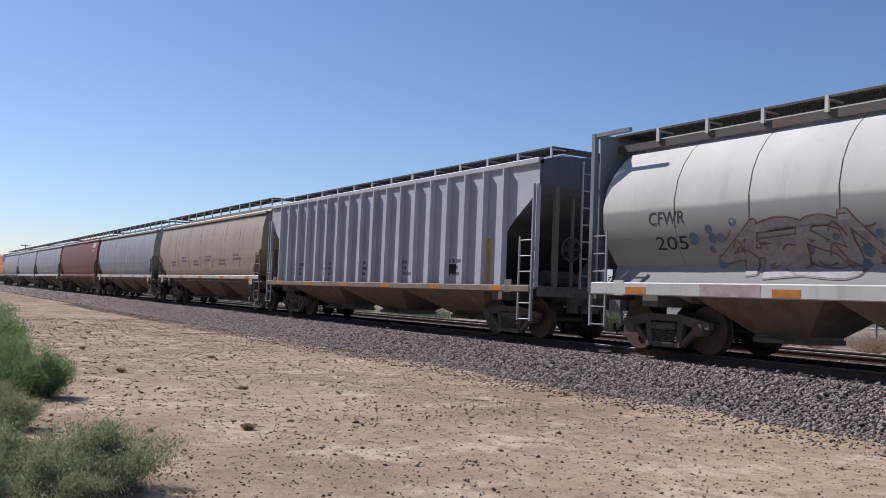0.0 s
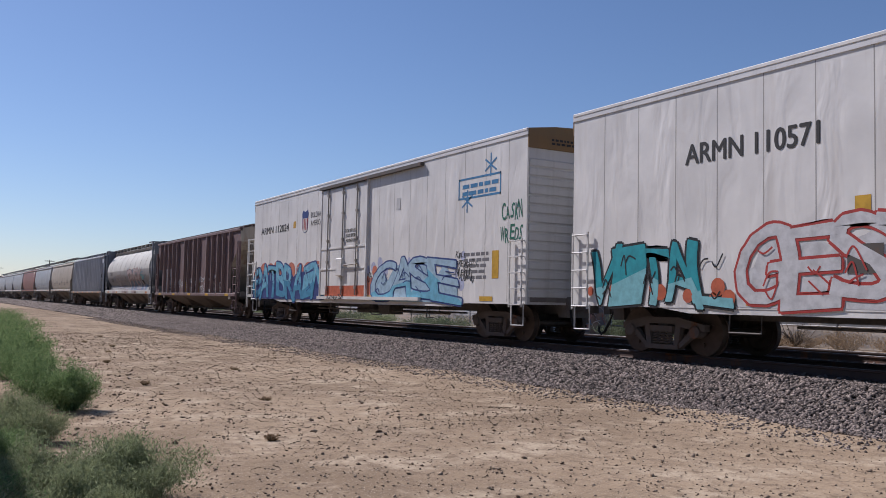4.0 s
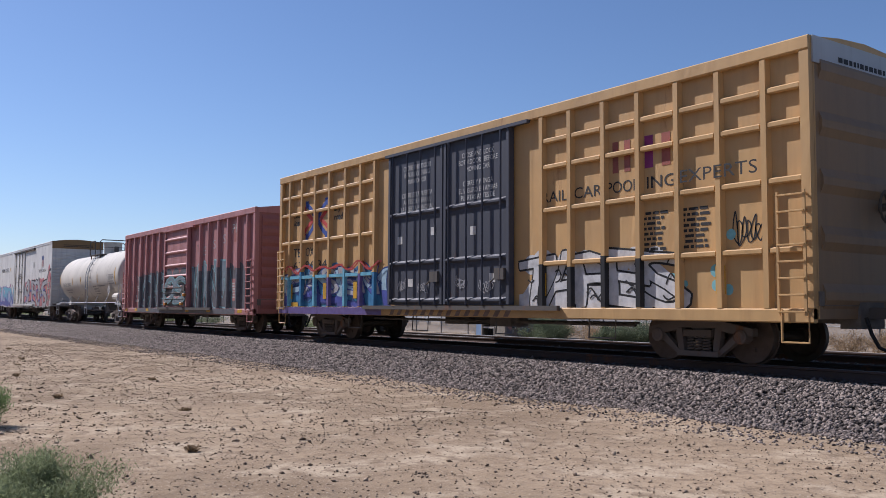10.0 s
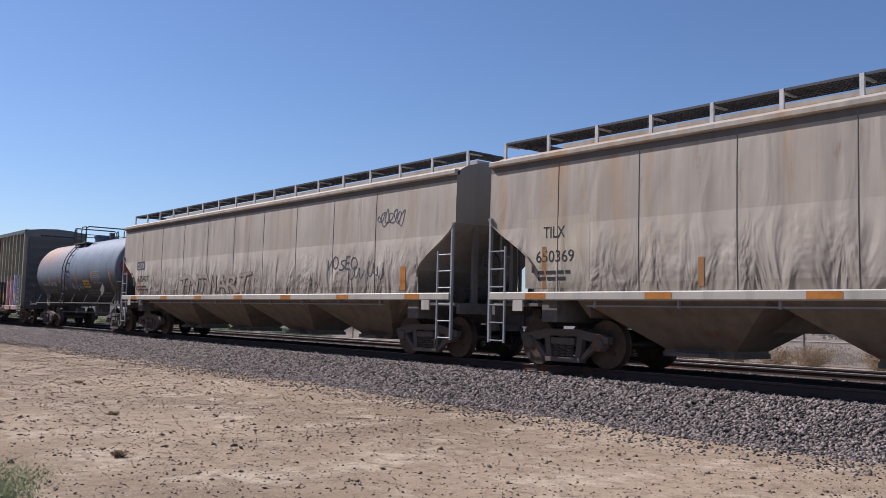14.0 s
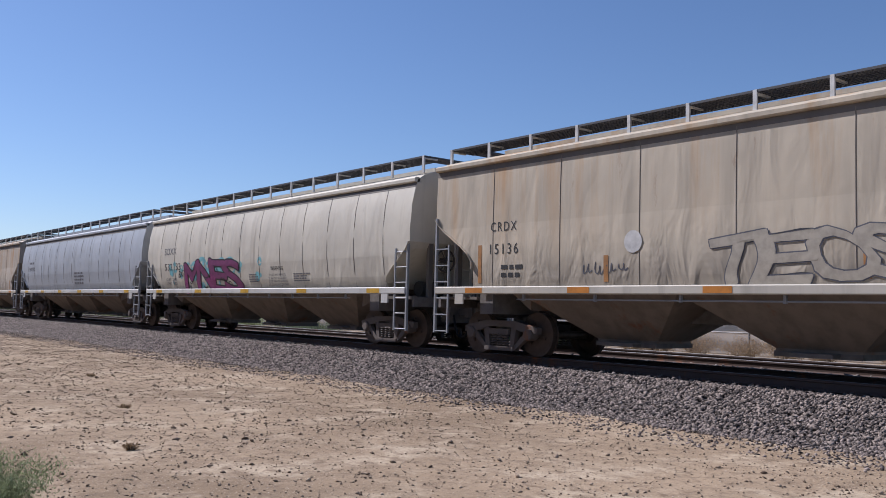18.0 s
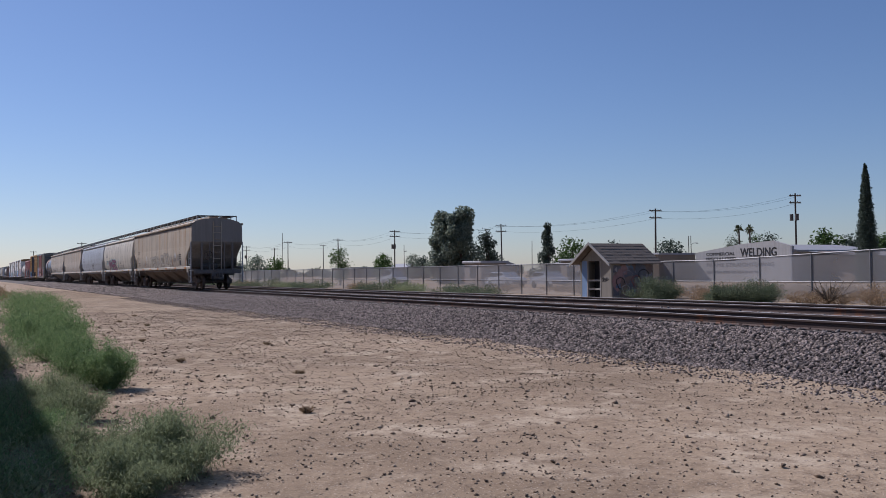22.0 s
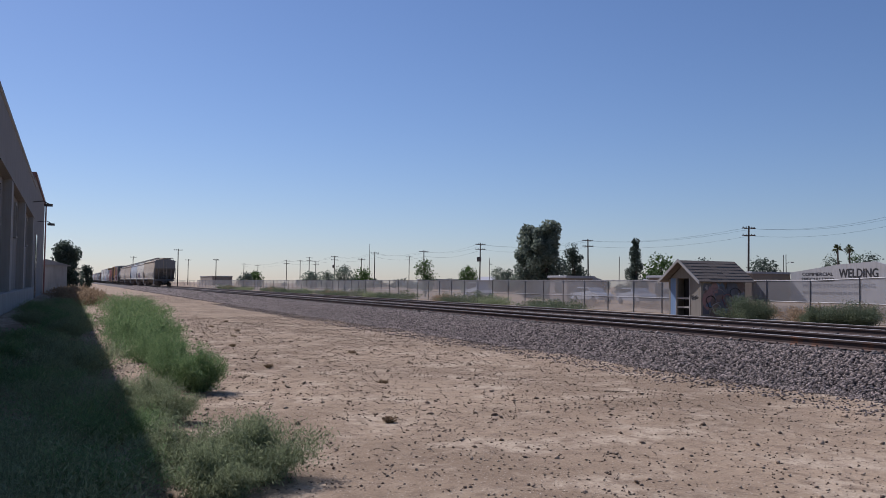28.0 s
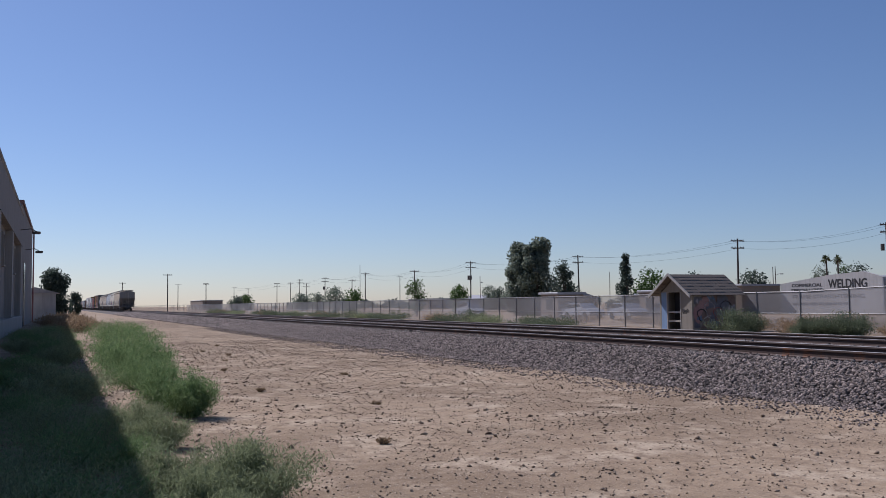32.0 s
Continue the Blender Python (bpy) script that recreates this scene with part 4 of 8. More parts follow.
def patch_end(car, e, x, y0, y1, z0, z1, n, mat, seed):
    rnd, s = random.Random(seed), Shape()
    for i in range(n):
        a = z0 + (z1 - z0) * i / n
        y = y0
        while y < y1:
            l = rnd.uniform(0.05, 0.14)
            b = a + (z1 - z0) / n * 0.6
            s.add([(e * x, y, a), (e * x, y + l, a), (e * x, y + l, b), (e * x, y, b)], [(0, 1, 2, 3)])
            y += l + 0.035
    part("small_print", s, mat, car)


def shield(car, x, z, w, k=1.0):
    """Striped shield emblem, without words."""
    out = [(0, 0.0), (0.20, 0.06), (0.28, 0.22), (0.30, 0.62), (0.33, 0.72), (0.25, 0.88), (0, 0.80), (-0.25, 0.88), (-0.33, 0.72), (-0.30, 0.62), (-0.28, 0.22), (-0.20, 0.06)]
    part("emblem", Shape().prism_y([(x + a * k, z + b * k) for a, b in out], -w - 0.004, -w - 0.001), SPRAY["navy"], car)
    part("emblem_field", Shape().prism_y([(x + a * k * 0.86, z + 0.03 + b * k * 0.62) for a, b in [(0, 0.0), (0.20, 0.06), (0.28, 0.25), (0.29, 0.86), (-0.29, 0.86), (-0.28, 0.25), (-0.20, 0.06)]], -w - 0.007, -w - 0.0045), WHITE, car)
    for i in range(4):
        xx = x + (-0.21 + 0.14 * i) * k
        part("emblem_stripe", Shape().box(xx - 0.03 * k, xx + 0.03 * k, -w - 0.009, -w - 0.0075, z + 0.12 * k, z + 0.55 * k), SPRAY["red"], car)


def rib_boxcar(xa, xb, mat, label, ZB, ZE, W, post_x, door, roof_mat, end_mat, category="box car", post_mat=None, corr=7, tc=2.2, hor=(), door_leaves=1, door_mat=None, door_hor=(), rungs=8, lad_top=2.6, belly=0.0, band_mat=None):
    """Box car with outside posts."""
    car, h = new_car("box_car", xa, xb, label, category)
    box_body(car, h, W - 0.11, ZB, ZE, mat, roof_mat, 0.14, end_mat, corr)
    part("top_chord", Shape().chamfer(-h, h, -W - 0.01, -W + 0.10, ZE - 0.16, ZE + 0.06, 0.02), roof_mat if roof_mat is not mat else mat, car)
    part("bottom_chord", Shape().chamfer(-h, h, -W - 0.005, -W + 0.10, ZB - 0.06, ZB + 0.16, 0.02), mat, car)
    part("top_chord", Shape().chamfer(-h, h, W - 0.10, W + 0.01, ZE - 0.16, ZE + 0.06, 0.02), mat, car)
    for x in post_x:
        for sg in (-1, 1):
            part("side_post", Shape().prism_z([(x - 0.075, sg * (W - 0.115)), (x - 0.05, sg * W), (x + 0.05, sg * W), (x + 0.075, sg * (W - 0.115))], ZB + 0.16, ZE - 0.16), post_mat or mat, car)
    for e in (-1, 1):
        if band_mat:
            part("end_band", Shape().box(e * (h + 0.004), e * (h + 0.03), -W + 0.08, W - 0.08, ZE - 0.36, ZE + 0.06), band_mat, car, "pale painted strip")
            patch_end(car, e, h + 0.034, -0.8, 0.9, ZE - 0.26, ZE - 0.12, 1, BLACK, 6)
        part("corner_post", Shape().chamfer(e * (h - 0.16), e * h, -W, -W + 0.12, ZB, ZE - 0.16, 0.02), mat, car)
    d0, d1 = door
    xs = sorted(list(post_x) + [-h + 0.1, h - 0.1])
    for z in hor:
        for a, b in zip(xs, xs[1:]):
            if b <= d0 + 0.2 or a >= d1 - 0.2:
                part("side_rail", Shape().chamfer(a + 0.075, b - 0.075, -W + 0.01, -W + 0.10, z - 0.05, z + 0.05, 0.02), post_mat or mat, car)
    dw = (d1 - d0) / door_leaves
    for k in range(door_leaves):
        a, b = d0 + k * dw + 0.03, d0 + (k + 1) * dw - 0.03
        dr = part("door", Shape().box(a, b, -W - 0.01, -W + 0.08, ZB + 0.22, ZE - 0.20), door_mat or mat, car)
        for x in (a, b - 0.09):
            part("door_stile", Shape().chamfer(x, x + 0.09, -W - 0.07, -W - 0.01, ZB + 0.22, ZE - 0.20, 0.015), door_mat or mat, dr)
        for z in door_hor:
            part("door_rib", Shape().prism_x([(-W - 0.011, z - 0.07), (-W - 0.075, z - 0.02), (-W - 0.075, z + 0.02), (-W - 0.011, z + 0.07)], a + 0.09, b - 0.09), door_mat or mat, dr)
        part("door_lock", Shape().box(b - 0.45, b - 0.12, -W - 0.12, -W - 0.01, 1.55, 1.80).tube([(b - 0.6, -W - 0.1, 1.5), (b - 0.15, -W - 0.1, 1.75)], 0.02, 5), STEEL_DARK, dr)
    part("door_track", Shape().box(d0 - (d1 - d0) * 0.25, d1 + (d1 - d0) * (0.9 if door_leaves == 1 else 0.3), -W - 0.09, -W, ZB + 0.10, ZB + 0.20), STEEL_DARK, car)
    part("door_track", Shape().box(d0 - 0.1, d1 + 0.6, -W - 0.10, -W, ZE - 0.22, ZE - 0.15), door_mat or mat, car)
    side_ladders(car, h, W, ZB + 0.05, lad_top, mat, n=rungs)
    sill_belly(car, h, W - 0.1, ZB, belly + 0.06, 4.0, mat)
    brake_wheel(car, h + 0.14, 0.4, 2.6, 1)
    for e in (-1, 1):
        truck(car, e * (h - tc))
    return car, h, (lambda z: W - 0.11)


def post_paint(car, px, x0, x1, z0, z1, mats, W=1.58, seed=1):
    """Sprayed paint on the faces of the side posts."""
    rnd = random.Random(seed)
    for x in px:
        if x0 < x < x1:
            part("sprayed_post", Shape().prism_z([(x - 0.078, -W + 0.112), (x - 0.053, -W - 0.004), (x + 0.053, -W - 0.004), (x + 0.078, -W + 0.112)], z0, z1 + rnd.uniform(-0.2, 0.1)), mats[rnd.randrange(len(mats))], car)


# dished tank head: distance past the shell and share of the radius
HEAD = [(0.30, 0.02), (0.27, 0.30), (0.21, 0.58), (0.12, 0.80), (0.02, 0.93), (-0.06, 0.978), (-0.14, 0.996), (-0.20, 1.0)]


def tank_car(xa, xb, R, zc, mat, label, fit_mat, tc, dome_x, bands=True, low=0.0, rail_mat=None, rails=(-1.1, 1.11, ((-1.1, 0.04),), 4.66), lad=0.58, dome_h=0.48, top_mat=None, weld_mat=None):
    car, h = new_car("tank_car", xa, xb, label, "tank car")
    ht = h - 0.72
    n, rings = 40, []
    for x, r in [(sg * (ht + d), r) for sg, rows in ((-1, HEAD), (1, HEAD[::-1])) for d, r in rows]:
        rings.append([(x, R * r * math.cos(a), zc + R * r * math.sin(a)) for a in [2 * math.pi * k / n for k in range(n)]])
    part("tank", Shape().loft(rings), mat, car, smooth=True)
    for k in range(1, 6):
        x = -ht + 2 * ht * k / 6
        rr = [[(x + d, (R + o) * math.cos(a), zc + (R + o) * math.sin(a)) for a in [2 * math.pi * i / n for i in range(n)]] for d, o in ((-0.014, 0.0005), (0, 0.005), (0.014, 0.0005))]
        part("weld_band", Shape().loft(rr, caps=False), weld_mat or mat, car, smooth=True)
    # dome with valves, platform and rail
    dx = dome_x
    zt = zc + R
    part("manway", Shape().prism_z([(dx + 0.50 * math.cos(a), 0.50 * math.sin(a)) for a in [k * 0.3927 for k in range(16)]], zt - 0.06, zt + dome_h - 0.06).prism_z([(dx + 0.54 * math.cos(a), 0.54 * math.sin(a)) for a in [k * 0.3927 for k in range(16)]], zt + dome_h - 0.06, zt + dome_h), fit_mat, car, smooth=True)
    part("valve", Shape().box(dx + 0.7, dx + 0.86, -0.1, 0.1, zt - 0.04, zt + 0.35).tube([(dx + 0.6, 0, zt + 0.3), (dx + 0.98, 0, zt + 0.3)], 0.04, 6).box(dx - 0.9, dx - 0.7, -0.12, 0.12, zt - 0.04, zt + 0.25), STEEL_DARK, car)
    pl = Shape()
    for sg in (-1, 1):
        pl.box(rails[0], rails[1], sg * 0.5, sg * 1.0, zt - 0.16, zt - 0.11)
        for x in (rails[0] + 0.1, dx, rails[1] - 0.1):
            pl.box(x - 0.03, x + 0.03, sg * 0.90, sg * 0.96, zc + math.sqrt(R * R - 0.81) - 0.02, zt - 0.16)
    part("top_platform", pl, STEEL_DARK, car)
    s = Shape()
    za, zb, xl, xr = zt - 0.14, rails[3], rails[0], rails[1]
    for sg in (-1, 1):
        for a, b in rails[2]:
            s.tube([(a, sg * 0.98, za), (a, sg * 0.98, zb - 0.1), (a + 0.07, sg * 0.98, zb - 0.01), (b - 0.07, sg * 0.98, zb - 0.01), (b, sg * 0.98, zb - 0.1), (b, sg * 0.98, za)], 0.026, 6)
    for x in (xl, xr):
        s.tube([(x, -0.98, za), (x, -0.98, zb - 0.1), (x, -0.88, zb), (x, 0.88, zb), (x, 0.98, zb - 0.1), (x, 0.98, za)], 0.03, 6)
        s.tube([(x, -0.98, (za + zb) / 2), (x, 0.98, (za + zb) / 2)], 0.018, 5)
    part("platform_railing", s, top_mat or rail_mat or STEEL_DARK, car)
    # side ladder over the shell
    for sg in (-1, 1):
        s = Shape()
        lx = lad
        curve = [(sg * (R + 0.10) * math.cos(a), zc + (R + 0.10) * math.sin(a)) for a in [radians(d) for d in (62, 48, 34, 20, 8, 0)]] + [(sg * (R + 0.10), 1.9), (sg * (R + 0.10), 0.5)]
        for dxx in (-0.22, 0.22):
            s.tube([(lx + dxx, y, z) for y, z in curve], 0.022, 5)
        dense = []
        for (ya, za), (yb, zb) in zip(curve, curve[1:]):
            k = max(1, int(math.hypot(yb - ya, zb - za) / 0.33))
            dense += [(ya + (yb - ya) * i / k, za + (zb - za) * i / k) for i in range(k)]
        for y, z in dense:
            s.tube([(lx - 0.22, y, z), (lx + 0.22, y, z)], 0.018, 5)
        part("side_ladder", s, rail_mat or STEEL_DARK, car)
        # running rail with brackets
        q = Shape().tube([(-h + 0.9, sg * 1.42, 1.12), (h - 0.9, sg * 1.42, 1.12)], 0.03, 6)
        part("hand_rail", q, rail_mat or WHITE, car)
        for k in range(7):
            x = -h + 1.1 + (2 * h - 2.2) * k / 6
            part("rail_bracket", Shape().tube([(x, sg * 1.42, 1.12), (x + 0.14, sg * 1.30, 1.50)], 0.025, 5), rail_mat or WHITE, car)
    for e in (-1, 1):
        xs = e * (h - 0.05)
        part("end_platform", Shape().box(e * (h - 1.15), e * h, -1.45, 1.45, 1.02, 1.10).box(e * (h - 2.6), e * h, -0.25, 0.25, 0.70, 1.04), STEEL_DARK if rail_mat is None else rail_mat, car)
        for sg in (-1, 1):
            s = Shape()
            s.tube([(xs, sg * 1.42, 1.05), (xs, sg * 1.42, 2.0), (e * (h - 0.6), sg * 1.42, 2.0), (e * (h - 0.6), sg * 1.42, 1.05)], 0.024, 5)
            s.tube([(xs, sg * 1.42, 1.05), (xs, sg * 1.42, 0.42), (e * (h - 0.55), sg * 1.42, 0.42), (e * (h - 0.55), sg * 1.42, 1.05)], 0.022, 5)
            s.tube([(xs, sg * 1.42, 0.72), (e * (h - 0.55), sg * 1.42, 0.72)], 0.02, 5)
            part("end_railing", s, rail_mat or WHITE, car)
        # saddle under the tank
        xb_ = e * (h - tc)
        ring = [(R * 1.0 * math.cos(a), zc + R * 1.0 * math.sin(a)) for a in [radians(d) for d in range(-150, -29, 12)]]
        part("saddle", Shape().prism_x([(-1.05, 1.0), (-1.05, zc - 1.0)] + [(y * 1.01, z - 0.004) for y, z in ring] + [(1.05, zc - 1.0), (1.05, 1.0)], xb_ - 0.25, xb_ + 0.25), STEEL_BLACK if low else fit_mat, car)
        truck(car, xb_)
        end_gear(car, e * h, e)
    part("bottom_outlet", Shape().box(dx - 0.25, dx + 0.25, -0.25, 0.25, 0.55, zc - R + 0.05).tube([(-h + 2.4, -0.7, 0.72), (h - 2.4, -0.7, 0.72)], 0.03, 5).box(-1.9, -1.5, -0.6, -0.3, 0.66, 0.9).box(1.6, 1.85, -0.6, -0.3, 0.66, 0.88), STEEL_BLACK, car)
    return car, h, (lambda z: math.sqrt(max(0.01, R * R - (z - zc) ** 2)))


def tank_text(car, R, zc, body, x, z, cap, mat, width=None):
    return letter(car, body, x, z, cap, mat, width, lambda q: math.sqrt(max(0.01, R * R - (q - zc) ** 2)), 0.006)


REEFER_WHITE = paint("reefer_white", (0.77, 0.755, 0.715), (0.38, 0.32, 0.25), 0.3, 0.0, 0.5, 0.035)
REEFER_END = paint("reefer_end_white", (0.55, 0.55, 0.54), (0.20, 0.18, 0.15), 0.6, 0.1)
REEFER_ROOF = paint("reefer_roof", (0.74, 0.735, 0.72), dirty=0.3)
REEFER_BAND = paint("brown_band", (0.22, 0.13, 0.05))
DOORBAR_RUST = paint("rust_stained_door_bar", (0.33, 0.26, 0.19), dirty=0.8, rust=0.7)
DOORBAR = paint("door_bar_steel", (0.40, 0.37, 0.32), rust=0.4)
GREY_A = paint("grey_hopper_paint", (0.34, 0.36, 0.38), dirty=0.7, low=1.7)
GREY_B = paint("pale_grey_hopper_paint", (0.43, 0.46, 0.49), dirty=0.45, rust=0.05, dents=0.02)
GREY_RIB = paint("silver_grey_paint", (0.50, 0.52, 0.55), dirty=0.5, rust=0.05)
RED_HOP = paint("faded_red_hopper_paint", (0.22, 0.075, 0.06), dirty=0.5, rust=0.1)
TAN_HOP = paint("tan_hopper_paint", (0.42, 0.355, 0.28), dirty=0.5, rust=0.05)
CREAM_HOP = paint("cream_hopper_paint", (0.54, 0.465, 0.35), (0.17, 0.15, 0.125), 0.6, 0.10, 0.65, 0.03, low=1.95, lowmax=0.6, ragged=1.2, buckle=0.10, stain=0.75)
CREAM_DENT = paint("dented_cream_hopper_paint", (0.53, 0.465, 0.37), (0.15, 0.12, 0.095), 0.85, 0.12, 0.65, 0.03, low=2.15, lowmax=0.66, buckle=0.26, stain=0.3)
CREAM_RUST = paint("rust_stained_cream_paint", (0.50, 0.435, 0.345), (0.15, 0.12, 0.095), 0.85, 0.14, 0.65, 0.03, low=2.05, lowmax=0.5, buckle=0.20, stain=0.8)
SOX_WHITE = paint("soft_white_hopper_paint", (0.64, 0.595, 0.49), (0.22, 0.18, 0.13), 0.45, 0.06, 0.6, 0.03, low=1.6, lowmax=0.35, buckle=0.02)
# white above z 2.72, grey below, with a nearly sharp line between
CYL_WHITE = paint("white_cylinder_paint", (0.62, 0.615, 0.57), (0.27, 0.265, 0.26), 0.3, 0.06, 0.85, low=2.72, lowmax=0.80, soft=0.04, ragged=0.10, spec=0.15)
# end sheet in dark grey, nearly black below z 2.9
RIB_END = paint("dark_grey_end_sheet", (0.12, 0.13, 0.15), (0.035, 0.034, 0.034), 0.6, 0.1, 0.7, low=2.9, lowmax=0.9, soft=0.2, ragged=0.3)
BROWN_HOP = paint("rusty_brown_hopper_paint", (0.195, 0.128, 0.125), (0.075, 0.055, 0.05), 1.0, 0.45, 0.65, 0.05)
# posts in a lighter brown than the side sheets
BROWN_POST = paint("pale_brown_post", (0.26, 0.185, 0.165), dirty=0.6, rust=0.2)
KYLE_END = paint("pale_rust_streaked_end", (0.42, 0.38, 0.31), (0.14, 0.08, 0.06), 0.9, 0.5)
END_GREY = paint("grimed_end_steel", (0.19, 0.17, 0.15), dirty=0.7, rust=0.15, rough=0.8)
PANEL_GREY = paint("grey_end_panel", (0.22, 0.24, 0.265), (0.06, 0.06, 0.06), 0.6, 0.1, 0.7, low=2.2, lowmax=0.8)
LADDER_GREY = paint("worn_grey_ladder", (0.33, 0.34, 0.35), dirty=0.5, rust=0.1)
# hopper ends in a darker cream than the sides
CREAM_END = paint("dark_cream_end", (0.29, 0.265, 0.235), (0.10, 0.085, 0.07), 0.8, 0.1, 0.75)
SILL_CREAM = paint("cream_sill_paint", (0.55, 0.51, 0.43), dirty=0.5, rust=0.1)
SILL_WHITE = paint("white_sill_paint", (0.60, 0.59, 0.55), dirty=0.4, rust=0.1)
BOX_RED = paint("faded_oxide_red", (0.47, 0.22, 0.212), (0.13, 0.05, 0.045), 0.75, 0.15, dents=0.03)
RED_PRIMER = paint("oxide_primer", (0.36, 0.13, 0.11), dirty=0.6)
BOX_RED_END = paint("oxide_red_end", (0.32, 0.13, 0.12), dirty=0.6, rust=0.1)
BOX_YEL = paint("aged_yellow_paint", (0.57, 0.355, 0.15), (0.20, 0.11, 0.05), 0.55, 0.14, dents=0.03)
# Yellow darkened in its colour for the shade on the ends, plus dirt and rust.
BOX_YEL_END = paint("shaded_yellow_end", (0.27, 0.18, 0.105), dirty=0.7, rust=0.2)
BOX_BLK = paint("black_door_paint", (0.062, 0.068, 0.09), (0.07, 0.062, 0.056), 0.4, 0.12)
BOX_OLV = paint("olive_grey_paint", (0.34, 0.31, 0.23), (0.08, 0.07, 0.05), 0.6, 0.08, dents=0.05)
# olive car's ends, darker than its sides
BOX_OLV_D = paint("dark_green_grey_end", (0.11, 0.118, 0.115), dirty=0.5)
BOX_OLV_R = paint("grey_green_roof_paint", (0.155, 0.18, 0.18), dirty=0.4)
DOOR_PINK = paint("faded_maroon_door", (0.44, 0.19, 0.18), (0.14, 0.05, 0.05), 0.7, 0.15, dents=0.04)
DOOR_WORN = paint("scuffed_maroon_paint", (0.27, 0.115, 0.11), dirty=0.8)
ROOF_GALV = paint("galvanised_roof", (0.45, 0.46, 0.47), dirty=0.4, rough=0.45)
TANK_WHITE = paint("tank_off_white", (0.66, 0.625, 0.555), (0.24, 0.20, 0.15), 0.3, 0.02, 0.8, spec=0.15)
# Blue-grey upper shell: sky sheen put into the colour, together with chalky fading.
TANK_BLACK = paint("black_tank_sky_sheen_fade", (0.19, 0.235, 0.285), (0.036, 0.035, 0.036), 0.8, 0.10, 0.65, low=2.15, lowmax=0.9, soft=0.45, ragged=0.8, spec=0.35, end_rust=(-0.5, -4.0))
LOCO_ORANGE = paint("orange_locomotive_paint", (0.60, 0.15, 0.03), dirty=0.3)
# ---- the train, from the engine back to the last hopper ----
def locomotive(xa, xb):
    car, h = new_car("locomotive", xa, xb, "orange and black diesel locomotive at the head of the train", "locomotive")
    part("underframe", Shape().box(-h, h, -1.5, 1.5, 1.2, 1.55).prism_y([(-3.4, 1.2), (-2.9, 0.45), (2.9, 0.45), (3.4, 1.2)], -1.35, 1.35), STEEL_BLACK, car)
    part("hood", Shape().chamfer(-h + 4.8, h - 1.2, -0.95, 0.95, 1.55, 4.35, 0.15), LOCO_ORANGE, car)
    part("cab", Shape().chamfer(-h + 2.0, -h + 4.8, -1.5, 1.5, 1.55, 4.55, 0.25), LOCO_ORANGE, car)
    part("nose", Shape().chamfer(-h + 0.8, -h + 2.0, -0.9, 0.9, 1.55, 3.3, 0.15), LOCO_ORANGE, car)
    for sg in (-1, 1):
        part("cab_window", Shape().box(-h + 2.5, -h + 4.3, sg * 1.5, sg * 1.52, 3.3, 4.0), BLACK, car)
        s = Shape().tube([(-h + 5, sg * 1.45, 2.55), (h - 0.3, sg * 1.45, 2.55)], 0.02, 5)
        for k in range(9):
            x = -h + 5 + (2 * h - 5.3) * k / 8
            s.tube([(x, sg * 1.45, 1.55), (x, sg * 1.45, 2.55)], 0.02, 5)
        part("walkway_railing", s, WHITE, car)
        part("radiator_grille", Shape().box(h - 6.0, h - 1.6, sg * 0.95, sg * 1.25, 3.3, 4.3), STEEL_DARK, car)
    part("roof_fan", Shape().prism_z([(h - 3 + 0.6 * math.cos(a), 0.6 * math.sin(a)) for a in [k * 0.524 for k in range(12)]], 4.3, 4.5).prism_z([(h - 4.6 + 0.6 * math.cos(a), 0.6 * math.sin(a)) for a in [k * 0.524 for k in range(12)]], 4.3, 4.5), STEEL_DARK, car)
    for e in (-1, 1):
        truck(car, e * (h - 3.2))
        end_gear(car, e * h, e)


locomotive(-157.9, -136.0)
hopper(-134.9, -118.5, "curved", GREY_A, "weathered grey curved-side covered hopper behind the engine", GREY_A)
hopper(-117.9, -102.2, "curved", GREY_A, "weathered grey curved-side covered hopper", SILL_WHITE)
hopper(-101.4, -85.4, "curved", GREY_A, "weathered grey curved-side covered hopper", SILL_WHITE)
car, h, side = hopper(-84.4, -68.0, "curved", RED_HOP, "faded red curved-side covered hopper", RED_HOP)
patch(car, "placard", h - 2.0, h - 1.0, 3.2, 3.8, CREAM, side)
car, h, side = hopper(-67.1, -51.0, "curved", GREY_A, "grey curved-side covered hopper with white sprayed scrawl", SILL_WHITE)
scrawl(car, -h + 2.6, -h + 5.6, 1.6, 2.3, 2 * 5, WHITE, side, 3, 0.027)
scrawl(car, -h + 8.6, -h + 12.6, 1.9, 2.9, 2 * 4, WHITE, side, 4, 0.027)
car, h, side = hopper(-49.5, -33.5, "curved", TAN_HOP, "plain tan curved-side covered hopper", SILL_CREAM)
for k in range(6):
    bars(car, -h + 2.5 + k * 2.0, 1.9 + 0.2 * (k % 2), 0.8, 0.3, 2, GREYTXT, side, k)

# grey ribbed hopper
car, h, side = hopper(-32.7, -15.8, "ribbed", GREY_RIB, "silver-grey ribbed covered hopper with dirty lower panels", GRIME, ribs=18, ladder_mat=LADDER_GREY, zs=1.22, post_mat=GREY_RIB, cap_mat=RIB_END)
for k in range(5):
    bars(car, -h + 2.5 + k * 2.6, 1.45, 0.7, 0.5, 3, GREYTXT, side, k + 20)
patch(car, "reflector", h - 2.0, h - 1.85, 1.3, 2.35, YELLOW, side, 0.006)
patch(car, "data_panel", h - 3.9, h - 3.4, 1.5, 1.75, BLACK, side, 0.006)

